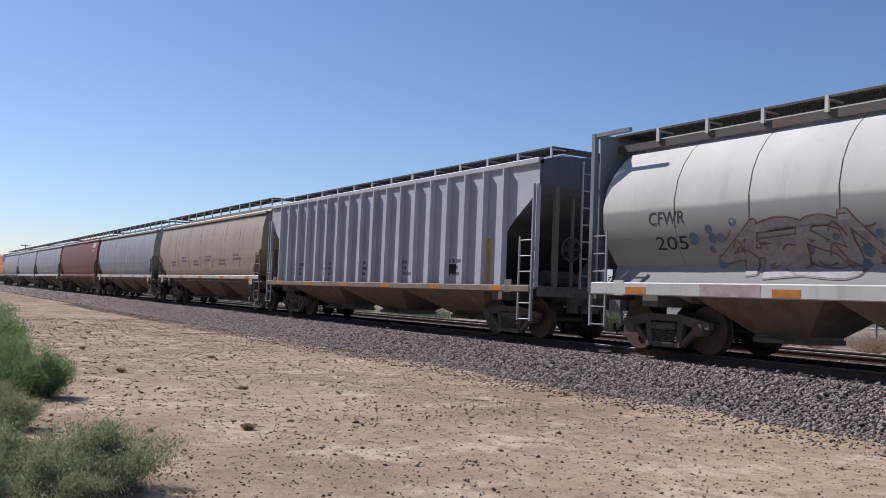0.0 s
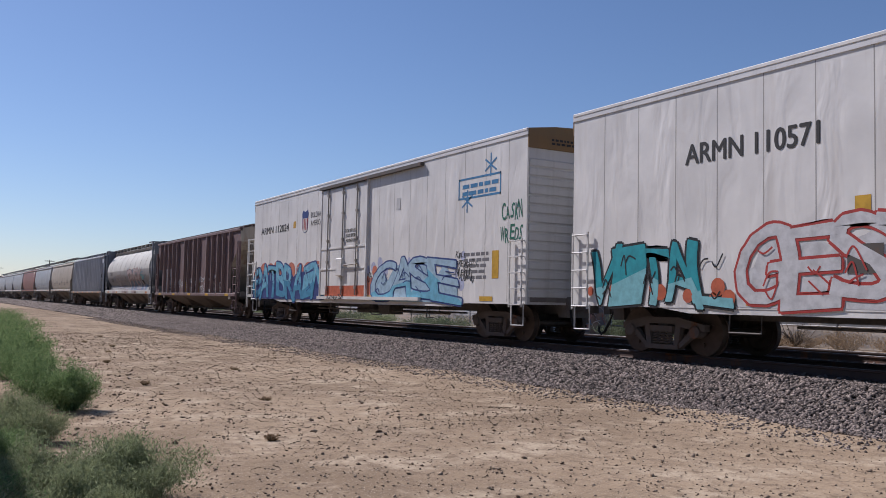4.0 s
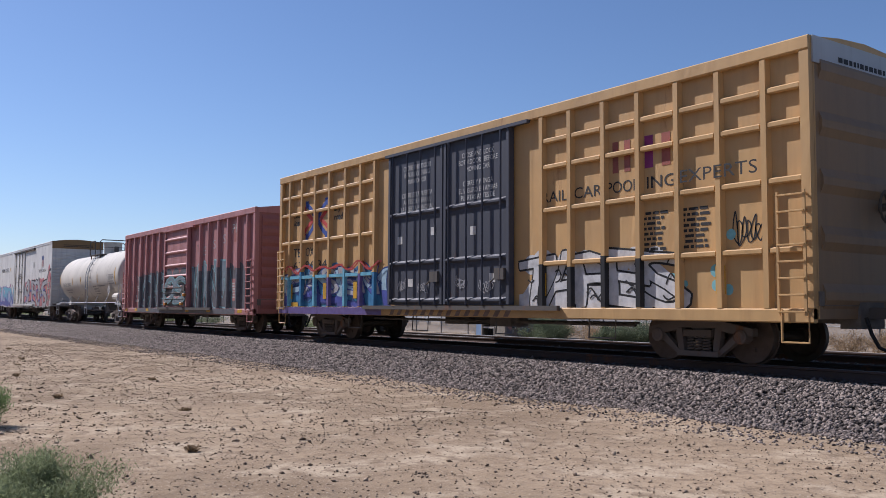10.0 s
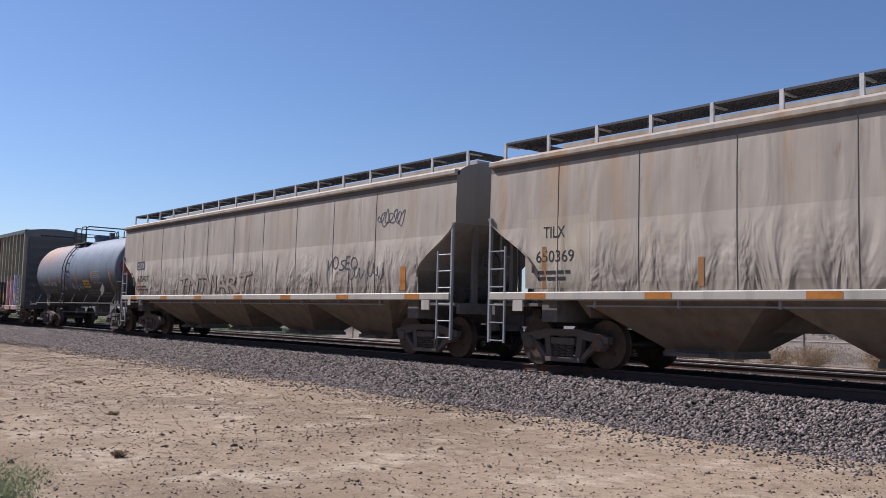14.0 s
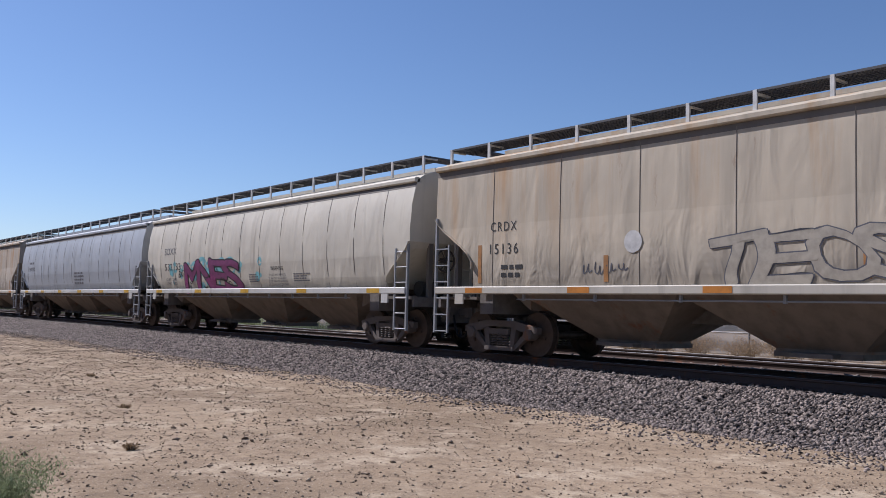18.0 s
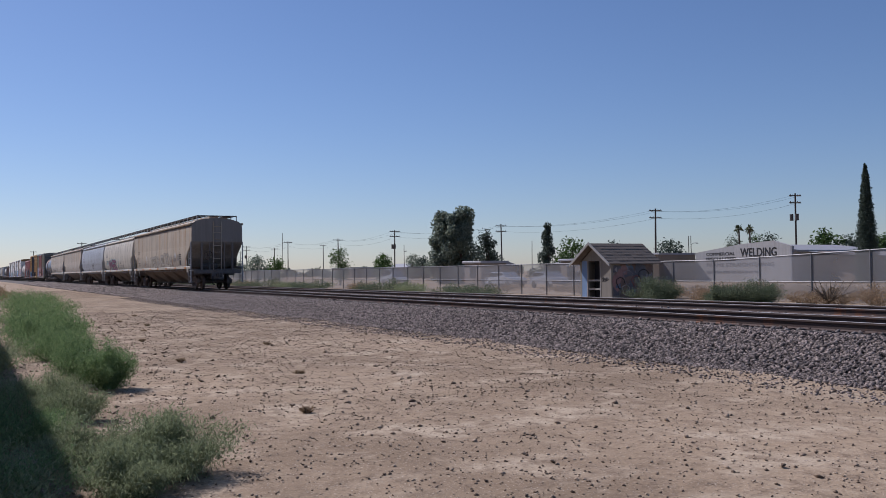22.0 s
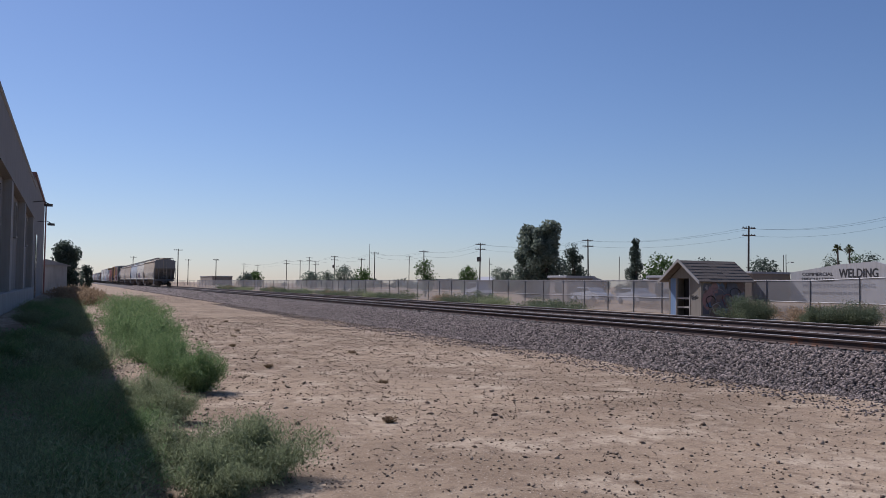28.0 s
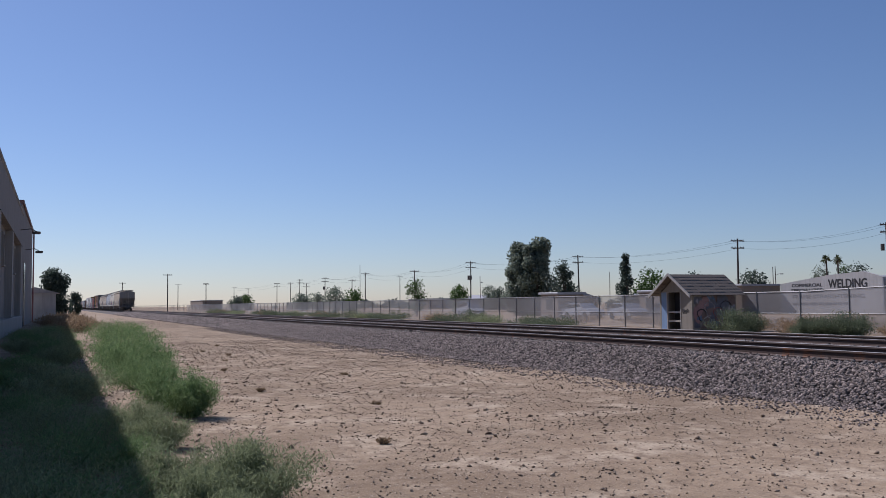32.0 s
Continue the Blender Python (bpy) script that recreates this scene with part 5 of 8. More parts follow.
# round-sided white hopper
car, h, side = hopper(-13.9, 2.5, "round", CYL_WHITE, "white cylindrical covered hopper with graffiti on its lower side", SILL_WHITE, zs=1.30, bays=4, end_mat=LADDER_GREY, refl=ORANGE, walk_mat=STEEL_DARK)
letter(car, "CFWR", -6.56, 2.42, 0.24, BLACK, 0.9, side, 0.006)
letter(car, "205", -6.45, 1.95, 0.24, BLACK, 0.8, side, 0.006)
dots(car, -5.6, -0.6, 1.5, 2.4, 26, 0.10, SPRAY["mudblue"], side, 14)
word_piece(car, "4iSND", -4.95, -0.75, 1.40, 2.36, SPRAY["ash"], SPRAY["brownline"], None, side, 11, edge=0.04, fat=0.012, lap=1.2)
dots(car, -0.4, 5.6, 1.6, 2.85, 46, 0.13, SPRAY["mudblue"], side, 15)
cloud_patch(car, -0.2, 5.4, 1.34, 2.2, SPRAY["mudblue"], side, 15)
word_piece(car, "PMEK", 0.2, 4.7, 1.40, 2.68, SPRAY["pinkgrey"], SPRAY["mudred"], None, side, 12, edge=0.05, fat=0.022, lap=1.25, shade=SPRAY["ash"])
dots(car, 4.4, 5.2, 2.0, 2.5, 8, 0.13, SPRAY["teal"], side, 17)
for a, b in ((-5.2, -3.9), (-1.4, 0.9), (2.2, 3.8)):
    patch(car, "sprayed_sill", a, b, 1.09, 1.30, SPRAY["pinkgrey"], lambda z: 1.652, 0.002)
scrawl(car, 5.5, 6.9, 1.45, 2.1, 2 * 4, SPRAY["smoke"], side, 13, 0.025)
patch(car, "data_panel", h - 3.9, h - 3.3, 1.75, 1.98, BLACK, side, 0.006)

# brown ribbed hopper
car, h, side = hopper(3.6, 20.1, "ribbed", BROWN_HOP, "rusty brown ribbed covered hopper with white scrawled tags", BROWN_HOP, ribs=(-7.14, -6.12, -5.04, -4.05, -3.08, -1.41, -0.60, 0.50, 1.35, 3.04, 4.01, 5.0, 5.92, 6.95), ladder_mat=BROWN_HOP, zs=1.14, refl=YELLOW, walk_mat=STEEL_DARK, post_mat=BROWN_POST, board=(4.36, 0.95), cap_mat=KYLE_END)
patch(car, "repainted_panel", -5.95, -4.0, 1.16, 2.55, SPRAY["silver"], side, 0.003)
letter(car, "KYLE", -5.85, 2.19, 0.23, BLACK, 0.66, side, 0.006)
letter(car, "266", -5.85, 1.84, 0.23, BLACK, 0.6, side, 0.006)
letter(car, "73", -4.98, 1.85, 0.23, BLACK, 0.43, side, 0.006)
bars(car, -5.7, 1.3, 1.4, 0.36, 2, BLACK, side, 7, 0.006)
for k, (a, b, zc, zd) in enumerate(((-3.9, -3.3, 1.35, 2.0), (-2.95, -2.3, 1.4, 2.0), (-2.3, -1.6, 1.4, 1.85), (-1.3, -0.8, 1.4, 1.95), (-0.42, 0.1, 1.65, 2.0), (-0.42, 0.3, 1.1, 1.55), (0.6, 1.2, 1.45, 1.85), (0.6, 1.2, 1.05, 1.4), (2.45, 2.85, 1.35, 1.75), (3.2, 3.75, 1.72, 1.95), (4.2, 4.7, 1.85, 2.05))):
    scrawl(car, a, b, zc, zd, 2 * 1, SPRAY["white"], side, 30 + k, 0.023)
hand_tag(car, "STOOMF", 1.47, 2.5, 1.72, 1.98, SPRAY["white"], side, 31, thin=0.006)
hand_tag(car, "KTERSE", 1.5, 2.5, 1.15, 1.52, SPRAY["white"], side, 32, thin=0.012)
for i, wd in enumerate(("EAT IN A", "DEAD", "BIRD")):
    hand_tag(car, wd, 4.1, 4.85 - 0.12 * (i > 0), 1.52 - 0.25 * i, 1.70 - 0.25 * i, SPRAY["palegrey"], side, 33 + i, thin=0.012)
patch(car, "data_panel", 3.22, 3.72, 1.2, 1.36, WHITE, side, 0.006)
for x in (-1.36, 1.40, 3.85):
    patch(car, "reflector", x, x + 0.11, 1.2, 1.75, YELLOW, side, 0.006)
patch(car, "reflector", h - 1.75, h - 1.58, 1.3, 2.45, YELLOW, side, 0.006)
for x0, x1, z0, z1 in ((5.15, 5.7, 1.62, 1.67), (5.15, 5.7, 1.22, 1.27), (5.15, 5.2, 1.27, 1.62), (5.65, 5.7, 1.27, 1.62), (5.2, 5.65, 1.38, 1.42)):
    patch(car, "data_panel", x0, x1, z0, z1, WHITE, side, 0.006)

# three white refrigerator cars
car, h, side = reefer(22.35, 42.5, "white refrigerator car with blue and orange graffiti along the sill", 1, 7.62 - 10.075, False, "ARMN 112024", ("BUILDING", "AMERICA"), (-9.17, 3.62, 0.28, 3.3), (-4.15, 3.42, -3.58, 3.96, 1.05))
word_piece(car, "eATBRAiN", -9.95, -2.2, 0.97, 2.25, SPRAY["sky"], SPRAY["navy"], SPRAY["coral"], side, 41, back=SPRAY["navy"], shade=SPRAY["deep"], lap=1.08, fat=0.03, edge=0.075, puff=1.15, shine=SPRAY["ice"])
hand_tag(car, "KiNGiS?", -1.6, -0.2, 0.95, 1.12, BLACK, lambda z: 1.70, 40, thin=0.01)
for i, l in enumerate(("CLOSE AND LOCK", "DOOR BEFORE", "MOVING CAR")):
    letter(car, l, -0.30 + 0.08 * (i > 0), 3.22 - 0.17 * i, 0.11, BLACK, 0.92 - 0.16 * (i > 0), lambda z: 1.58 + 0.057, 0.004, bold=0.03)
patch(car, "sprayed_band", -1.9, 1.4, 0.95, 1.42, SPRAY["orange"], lambda z: 1.58 + 0.057, 0.003)
dots(car, 1.2, 7.6, 1.1, 2.2, 26, 0.17, SPRAY["lilac"], side, 39)
dots(car, 1.0, 3.0, 1.0, 1.9, 8, 0.2, SPRAY["coral"], side, 38, 0.005)
word_piece(car, "CASE", 1.9, 6.9, 0.96, 2.12, SPRAY["ice"], SPRAY["navy"], None, side, 42, shade=SPRAY["sky"], lap=1.3, fat=0.014, edge=0.054, back=SPRAY["ice"])
hand_tag(car, "KINCH", 1.0, 1.75, 1.55, 1.85, BLACK, side, 37)
for i, wd in enumerate(("KILL", "FREIGHTS", "WEEKLY")):
    hand_tag(car, wd, 6.85, 6.85 + 0.14 * len(wd), 2.12 - 0.24 * i, 2.28 - 0.24 * i, BLACK, side, 34 + i, thin=0.008)
scrawl(car, 7.0, 7.8, 1.4, 1.95, 2 * 3, SPRAY["black"], side, 43, 0.025)
hand_tag(car, "CASKN", 9.05, 9.95, 3.0, 3.4, SPRAY["forest"], side, 44, thin=0.012)
hand_tag(car, "WREDS", 9.0, 9.95, 2.45, 2.85, SPRAY["forest"], side, 47, thin=0.012)
for z in (3.66, 4.17):
    patch(car, "emblem_bar", 6.95, 8.97, z, z + 0.05, SPRAY["blue"], side)
for x in (6.95, 8.92):
    patch(car, "emblem_bar", x, x + 0.05, 3.66, 4.22, SPRAY["blue"], side)
bars(car, 7.15, 3.75, 1.5, 0.38, 2, SPRAY["blue"], side, 9)
for cx, cz in ((7.4, 3.60), (8.5, 4.45)):
    s = Shape()
    for k in range(3):
        a = k * math.pi / 3 + 0.5
        ribbon(s, [(cx - 0.3 * math.cos(a), cz - 0.3 * math.sin(a)), (cx + 0.3 * math.cos(a), cz + 0.3 * math.sin(a))], 0.05, side, 0.004 + 0.0005 * k)
    part("emblem", s, SPRAY["blue"], car)
patch(car, "vent_flap", 3.35, 3.6, 3.7, 4.05, REEFER_END, side, 0.01)

car, h, side = reefer(44.25, 64.3, "white refrigerator car with teal and red outlined graffiti", 2, -1.5, True, "ARMN 110571", (), (-6.72, 3.60, 0.37, 2.9), None)
word_piece(car, "VITAL", -9.35, -5.75, 0.95, 2.1, SPRAY["teal"], SPRAY["black"], None, side, 45, shade=SPRAY["aqua"], lap=1.3, fat=0.016, edge=0.062)
dots(car, -9.4, -5.6, 0.95, 1.4, 9, 0.15, SPRAY["orange"], side, 36, 0.014)
cloud_patch(car, -5.5, -1.8, 0.95, 2.3, SPRAY["white"], side, 46)
word_piece(car, "GEST", -5.4, -1.75, 1.0, 2.3, SPRAY["white"], SPRAY["red"], None, side, 46, lap=1.2, fat=0.014, edge=0.054)
cloud_patch(car, 1.2, 8.9, 0.95, 2.75, SPRAY["forest"], side, 47)
word_piece(car, "ENA", 3.0, 7.4, 1.0, 2.3, SPRAY["lilac"], SPRAY["black"], None, side, 49, eps=0.007, shade=SPRAY["violet"], lap=1.25, fat=0.016, edge=0.062)
hand_tag(car, "ONLY MURDER", 0.35, 1.45, 2.98, 3.22, SPRAY["black"], lambda z: 1.64, 74, thin=0.0)
hand_tag(car, "WE KILL", 0.4, 1.4, 2.64, 2.88, SPRAY["black"], lambda z: 1.64, 75, thin=0.0)
for k, (a, b, c, d) in enumerate(((-1.3, -0.5, 2.75, 3.2), (-1.2, -0.2, 1.95, 2.2), (-1.2, -0.3, 1.35, 1.8), (0.7, 1.6, 1.3, 1.9))):
    scrawl(car, a, b, c, d, 2 * 1, SPRAY["black"], lambda z: 1.64, 80 + k, 0.024)
scrawl(car, 2.6, 4.0, 2.9, 4.2, 2 * 1, SPRAY["black"], side, 76, 0.030)
letter(car, "CLOSE AND LOCK\nDOORS BEFORE\nMOVING CAR", -0.86, 4.12, 0.115, BLACK, 0.98, lambda z: 1.637)
letter(car, "SECURE BOTH\nHASPS BEFORE\nMOVING CAR", -0.86, 2.52, 0.10, BLACK, 0.9, lambda z: 1.637)
patch(car, "vent_grille", -3.35, -2.75, 1.5, 1.95, STEEL_DARK, side, 0.012)
shield(car, 5.6, 3.5, 1.58, 0.85)

car, h, side = reefer(67.45, 87.85, "white refrigerator car with silver and blue graffiti", 3, -2.5, False, "ARMN 112273", ("BUILDING AMERICA",), (-8.45, 3.60, 0.28, 3.0), (7.48, 3.45, 6.4, 3.2, 2.1))
dots(car, -10.0, -2.9, 1.3, 2.55, 30, 0.2, SPRAY["lilac"], side, 35)
dots(car, -10.0, -2.9, 1.3, 2.6, 16, 0.16, SPRAY["magenta"], side, 34, 0.005)
word_piece(car, "FUSION", -9.9, -3.0, 0.97, 2.35, SPRAY["sky"], SPRAY["violet"], None, side, 48, shade=SPRAY["cobalt"], back=SPRAY["lilac"], lap=1.25, fat=0.014, edge=0.054, shine=SPRAY["aqua"])
word_piece(car, "SLEGMS", 1.6, 9.0, 0.97, 2.65, SPRAY["silver"], SPRAY["black"], SPRAY["rose"], side, 49, shade=None, back=SPRAY["rose"], lap=1.25, fat=0.016, edge=0.062, wave=1.6, shine=SPRAY["white"])
s = Shape()
for k in range(9):
    a = 2.0 + 0.75 * k
    ribbon(s, [(a, 1.2 + 0.35 * (k % 3)), (a + 0.25, 1.35 + 0.35 * (k % 3)), (a + 0.55, 1.25 + 0.35 * (k % 3))], 0.13, side, 0.021 + 0.0003 * k)
part("graffiti_line", s, SPRAY["cobalt"], car)
dots(car, 8.7, 9.75, 1.2, 2.6, 12, 0.42, SPRAY["rose"], side, 50)
dots(car, 9.35, 9.8, 2.6, 3.4, 5, 0.36, SPRAY["rose"], side, 52)
s = Shape()
ribbon(s, [(8.6, 2.4), (9.2, 2.9), (9.6, 3.25), (10.15, 3.3)], 0.16, side, 0.006)
ribbon(s, [(8.9, 1.5), (9.4, 1.9), (9.9, 2.5), (10.15, 2.9)], 0.10, side, 0.0065)
part("graffiti_line", s, SPRAY["black"], car)
letter(car, "CLOSE AND LOCK\nDOOR BEFORE\nMOVING CAR", -0.36, 3.2, 0.11, BLACK, 0.92, lambda z: 1.637)
patch(car, "vent_flap", 4.4, 4.8, 3.6, 4.0, REEFER_END, side, 0.02)

# off-white tank car
car, h, side = tank_car(89.0, 103.6, 1.43, 2.55, TANK_WHITE, "off-white tank car with yellow marks", TANK_WHITE, 1.95, 0.0, rail_mat=GREY_RIB, dome_h=0.62, top_mat=STEEL_DARK, weld_mat=REEFER_SEAM)
tank_text(car, 1.43, 2.55, "CRGX 20002", -5.78, 2.12, 0.20, GREYTXT, 2.0)
bars(car, -5.3, 1.72, 1.5, 0.28, 2, PALETXT, side, 71, 0.006)
for x, za, zb in ((-6.5, 2.1, 2.9), (-3.36, 2.18, 2.6), (-1.38, 2.18, 2.62), (2.36, 2.22, 2.66), (5.80, 2.03, 2.92)):
    patch(car, "reflector", x, x + 0.11, za, zb, YELLOW, side, 0.006, n=4)
bars(car, 1.2, 1.6, 0.9, 0.5, 4, PALETXT, side, 73, 0.006)
bars(car, 2.4, 2.0, 1.9, 0.12, 1, PALETXT, side, 74, 0.006)
patch_end(car, 1, h - 0.72 + 0.11, -0.55, 0.45, 3.05, 3.18, 1, PALETXT, 75)
bars(car, 4.6, 2.1, 1.0, 0.55, 5, PALETXT, side, 72, 0.006)
s = Shape().add([(h - 2.4, -1.44, 1.50), (h - 2.13, -1.44, 1.77), (h - 2.4, -1.44, 2.04), (h - 2.67, -1.44, 1.77)], [(0, 1, 2, 3)])
part("hazard_placard", s, WHITE, car)
for a, b in ((-0.11, 0.0), (0.11, 0.0), (0.0, -0.11), (0.0, 0.11)):
    part("placard_mark", Shape().add([(h - 2.4 + a, -1.444, 1.77 + b - 0.07), (h - 2.4 + a + 0.07, -1.444, 1.77 + b), (h - 2.4 + a, -1.444, 1.77 + b + 0.07), (h - 2.4 + a - 0.07, -1.444, 1.77 + b)], [(0, 1, 2, 3)]), GREYTXT, car)
part("air_reservoir", Shape().tube([(h - 1.9, -1.2, 1.42), (h - 1.0, -1.2, 1.42)], 0.2, 12), TANK_WHITE, car)

# faded red box car
def soot_band(car, x0, x1, side, z0=0.86):
    patch(car, "sprayed_band", x0, x1, z0, 2.2, SPRAY["soot"], side, 0.002)
    n = max(1, round((x1 - x0) / 0.85))
    w = (x1 - x0) / n
    for k in range(n):
        q = [(x0 + w * (k + 0.5) - w / 2 * math.cos(a), 2.2 + 0.34 * math.sin(a)) for a in [i * math.pi / 10 for i in range(11)]]
        part("graffiti_cloud", Shape().add([(x, -side(z) - 0.002, z) for x, z in q], [tuple(range(11))]), SPRAY["soot"], car)


px = [-7.26, -6.33, -5.35, -4.47, -3.54, -2.61, 2.46, 3.37, 4.38, 5.34, 6.27, 7.13]
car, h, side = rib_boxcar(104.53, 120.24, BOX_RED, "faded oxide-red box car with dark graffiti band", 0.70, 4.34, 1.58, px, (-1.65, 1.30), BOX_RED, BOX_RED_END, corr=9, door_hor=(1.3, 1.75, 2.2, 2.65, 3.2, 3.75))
letter(car, "BK", -6.75, 2.14, 0.24, WHITE, 0.38, side, 0.006)
letter(car, "TY", -6.15, 2.14, 0.24, WHITE, 0.36, side, 0.006)
letter(car, "151", -6.84, 1.66, 0.24, WHITE, 0.48, side, 0.006)
letter(car, "781", -6.15, 1.66, 0.24, WHITE, 0.55, side, 0.006)
bars(car, -h + 1.25, 1.15, 0.7, 0.4, 2, WHITE, side, 81, 0.006)
letter(car, "PF", 5.6, 3.62, 0.34, WHITE, 0.5, side, 0.006)
soot_band(car, -5.9, -1.72, side)
word_piece(car, "CAB", -5.3, -1.75, 0.95, 2.25, SPRAY["tealgrey"], SPRAY["aquadust"], None, side, 51, eps=0.006, lap=1.1, fat=0.02, edge=0.056, shade=SPRAY["soot"], vein=2)
soot_band(car, 1.35, h - 0.2, side)
word_piece(car, "WNI", 1.5, 5.4, 0.95, 2.6, SPRAY["tealgrey"], SPRAY["aquadust"], None, side, 52, eps=0.006, lap=1.1, fat=0.02, edge=0.056, shade=SPRAY["soot"], vein=2)
patch(car, "sprayed_sill", -5.8, 6.2, 0.66, 0.855, SPRAY["soot"], lambda z: 1.586, 0.003)
soot_band(car, -1.56, 1.18, lambda z: 1.591, 0.95)
word_piece(car, "OS", -1.45, 1.1, 1.05, 2.1, SPRAY["tealgrey"], SPRAY["aquadust"], None, lambda z: 1.66, 53, eps=0.008, lap=1.15, fat=0.01, edge=0.05, vein=2)
for x, z, ch, wd in ((1.85, 3.05, "T", 0.3), (2.65, 2.95, "E", 0.3), (3.65, 3.15, "S", 0.3), (4.65, 3.3, "S", 0.3)):
    letter(car, ch, x, z, 0.34, SPRAY["dustyred"] if ch == "T" else SPRAY["pinkgrey"], wd, side, 0.004)
for x, wd in ((-6.75, 0.45), (-5.0, 0.5), (-4.1, 0.6), (3.0, 0.3), (5.75, 0.4)):
    patch(car, "primer_patch", x, x + wd, 3.3, 3.9, RED_PRIMER, side, 0.002)
patch(car, "repainted_panel", 5.45, 6.2, 1.15, 1.95, BOX_RED, side, 0.004)
bars(car, 5.5, 1.25, 0.62, 0.6, 6, WHITE, side, 82, 0.007)
for z in (1.25, 1.5, 1.72):
    part("lock_rod", Shape().tube([(-1.5, -1.68, z), (0.95, -1.68, z)], 0.016, 6), STEEL_DARK, car)
for x, z in ((-1.25, 0.98), (0.75, 0.98), (1.05, 1.35)):
    part("lock_lever", Shape().chamfer(x, x + 0.2, -1.76, -1.66, z, z + 0.12, 0.015), ORANGE, car, "orange painted lever")
for x in (-h + 0.3, -h + 1.9, -h + 3.6, 1.0, 3.4, h - 1.4):
    patch(car, "reflector", x, x + 0.4, 0.72, 0.84, YELLOW, lambda z: 1.586, 0.004)

post_paint(car, px, -5.6, 7.3, 0.88, 2.45, (SPRAY["soot"],), 1.58, 3)

# yellow box car with black doors
EMBLEM = dict(navy=plain("emblem_blue", (0.03, 0.08, 0.34), 0.6), red=plain("emblem_red", (0.55, 0.06, 0.05), 0.6))
px = [v - 131.655 for v in (122.95, 123.8, 124.69, 125.6, 126.56, 127.43, 128.19, 134.95, 135.79, 136.72, 137.6, 138.5, 139.37, 140.26)]
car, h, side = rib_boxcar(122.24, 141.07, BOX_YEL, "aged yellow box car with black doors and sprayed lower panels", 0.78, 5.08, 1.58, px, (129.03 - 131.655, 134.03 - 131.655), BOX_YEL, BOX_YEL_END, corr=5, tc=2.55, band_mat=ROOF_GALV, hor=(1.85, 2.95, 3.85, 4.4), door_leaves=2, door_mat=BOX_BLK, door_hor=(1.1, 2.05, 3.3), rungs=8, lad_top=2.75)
for k in range(2):
    d = -2.6 + k * 2.5
    s = Shape()
    for x in (0.25, 0.95, 1.55, 2.2):
        s.tube([(d + x, -1.68, 1.0), (d + x, -1.68, 4.85)], 0.025, 6)
    part("locking_bar", s, BOX_BLK, car)
    scrawl(car, d + 0.4, d + 0.9, 1.3, 1.7, 2 * 1, SPRAY["silver"], lambda z: 1.60, 94 + k, 0.018)
    scrawl(car, d + 1.3, d + 1.9, 1.25, 1.6, 2 * 1, SPRAY["silver"], lambda z: 1.60, 98 + k, 0.018)
for body, x, z, cap, wd in (("next", -8.55, 3.74, 0.17, 0.5), ("load", -8.55, 3.50, 0.17, 0.5), ("any", -5.9, 3.76, 0.17, 0.44), ("road", -5.9, 3.50, 0.17, 0.55)):
    letter(car, body, x, z, cap, BLACK, wd, side, 0.006, shear=0.25, bold=0.05)
for sg in (-1, 1):
    for mt, wd, knee, tip in (("navy", 0.15, (0.30, 0.27), (0.64, 0.50)), ("red", 0.13, (0.52, 0.15), (0.82, 0.34))):
        s, root = Shape(), 0.08 if mt == "navy" else 0.25
        for q in (-1, 1):
            ribbon(s, [(-7.0 + sg * root, 3.60), (-7.0 + sg * knee[0], 3.60 + q * knee[1]), (-7.0 + sg * tip[0], 3.60 + q * tip[1])], wd, side, 0.006 + (0.003 if mt == "red" else 0) + 0.0004 * q)
            ex, ez = -7.0 + sg * tip[0], 3.60 + q * tip[1]
            s.add([(ex - sg * 0.12, -side(ez) - 0.012, ez + q * 0.10), (ex + sg * 0.10, -side(ez) - 0.012, ez + q * 0.12), (ex + sg * 0.06, -side(ez) - 0.012, ez - q * 0.14)], [(0, 1, 2)])
        part("emblem", s, EMBLEM[mt], car)
letter(car, "TB", -8.55, 2.50, 0.27, BLACK, 0.5, side, 0.006)
letter(car, "OX", -7.7, 2.50, 0.27, BLACK, 0.53, side, 0.006)
letter(car, "63 86 34", -8.53, 2.10, 0.25, BLACK, 2.2, side, 0.005)
for i, wd in enumerate(("RAIL", "CAR", "POOL", "ING", "EXPERTS")):
    letter(car, wd, (134.9, 135.85, 136.75, 137.75, 138.6)[i] - 131.655, 3.12, 0.22, BLACK, (0.75, 0.75, 0.8, 0.65, 1.55)[i], lambda z: 1.585 if i == 4 else 1.47, 0.006)
for a, b, m in ((136.9, 137.05, "rustred"), (137.2, 137.35, "rustred"), (137.7, 137.9, "magenta"), (138.1, 138.3, "rustred")):
    patch(car, "emblem", a - 131.655, b - 131.655, 3.5, 4.1, SPRAY[m], side, 0.006)
cloud_patch(car, -9.38, -2.8, 0.94, 2.25, SPRAY["blue"], side, 58, 0.002)
for k in range(2):
    s = Shape()
    ribbon(s, [(-9.2 + 0.55 * i, 2.02 + 0.16 * (i % 2) + 0.05 * math.sin(2.3 * i)) for i in range(12)], 0.05, side, 0.034 if k == 0 else 0.118)
    part("graffiti_line", s, SPRAY["red"], car)
word_piece(car, "FASEM", -9.2, -3.0, 0.95, 1.98, SPRAY["ice"], SPRAY["navy"], None, side, 54, eps=0.006, shade=SPRAY["cobalt"], lap=1.25, fat=0.016, edge=0.062, shine=SPRAY["white"])
word_piece(car, "FASEM", -9.0, -3.2, 1.30, 2.05, SPRAY["silver"], SPRAY["cobalt"], None, side, 55, eps=0.020, lap=0.8, fat=0.014, edge=0.054)
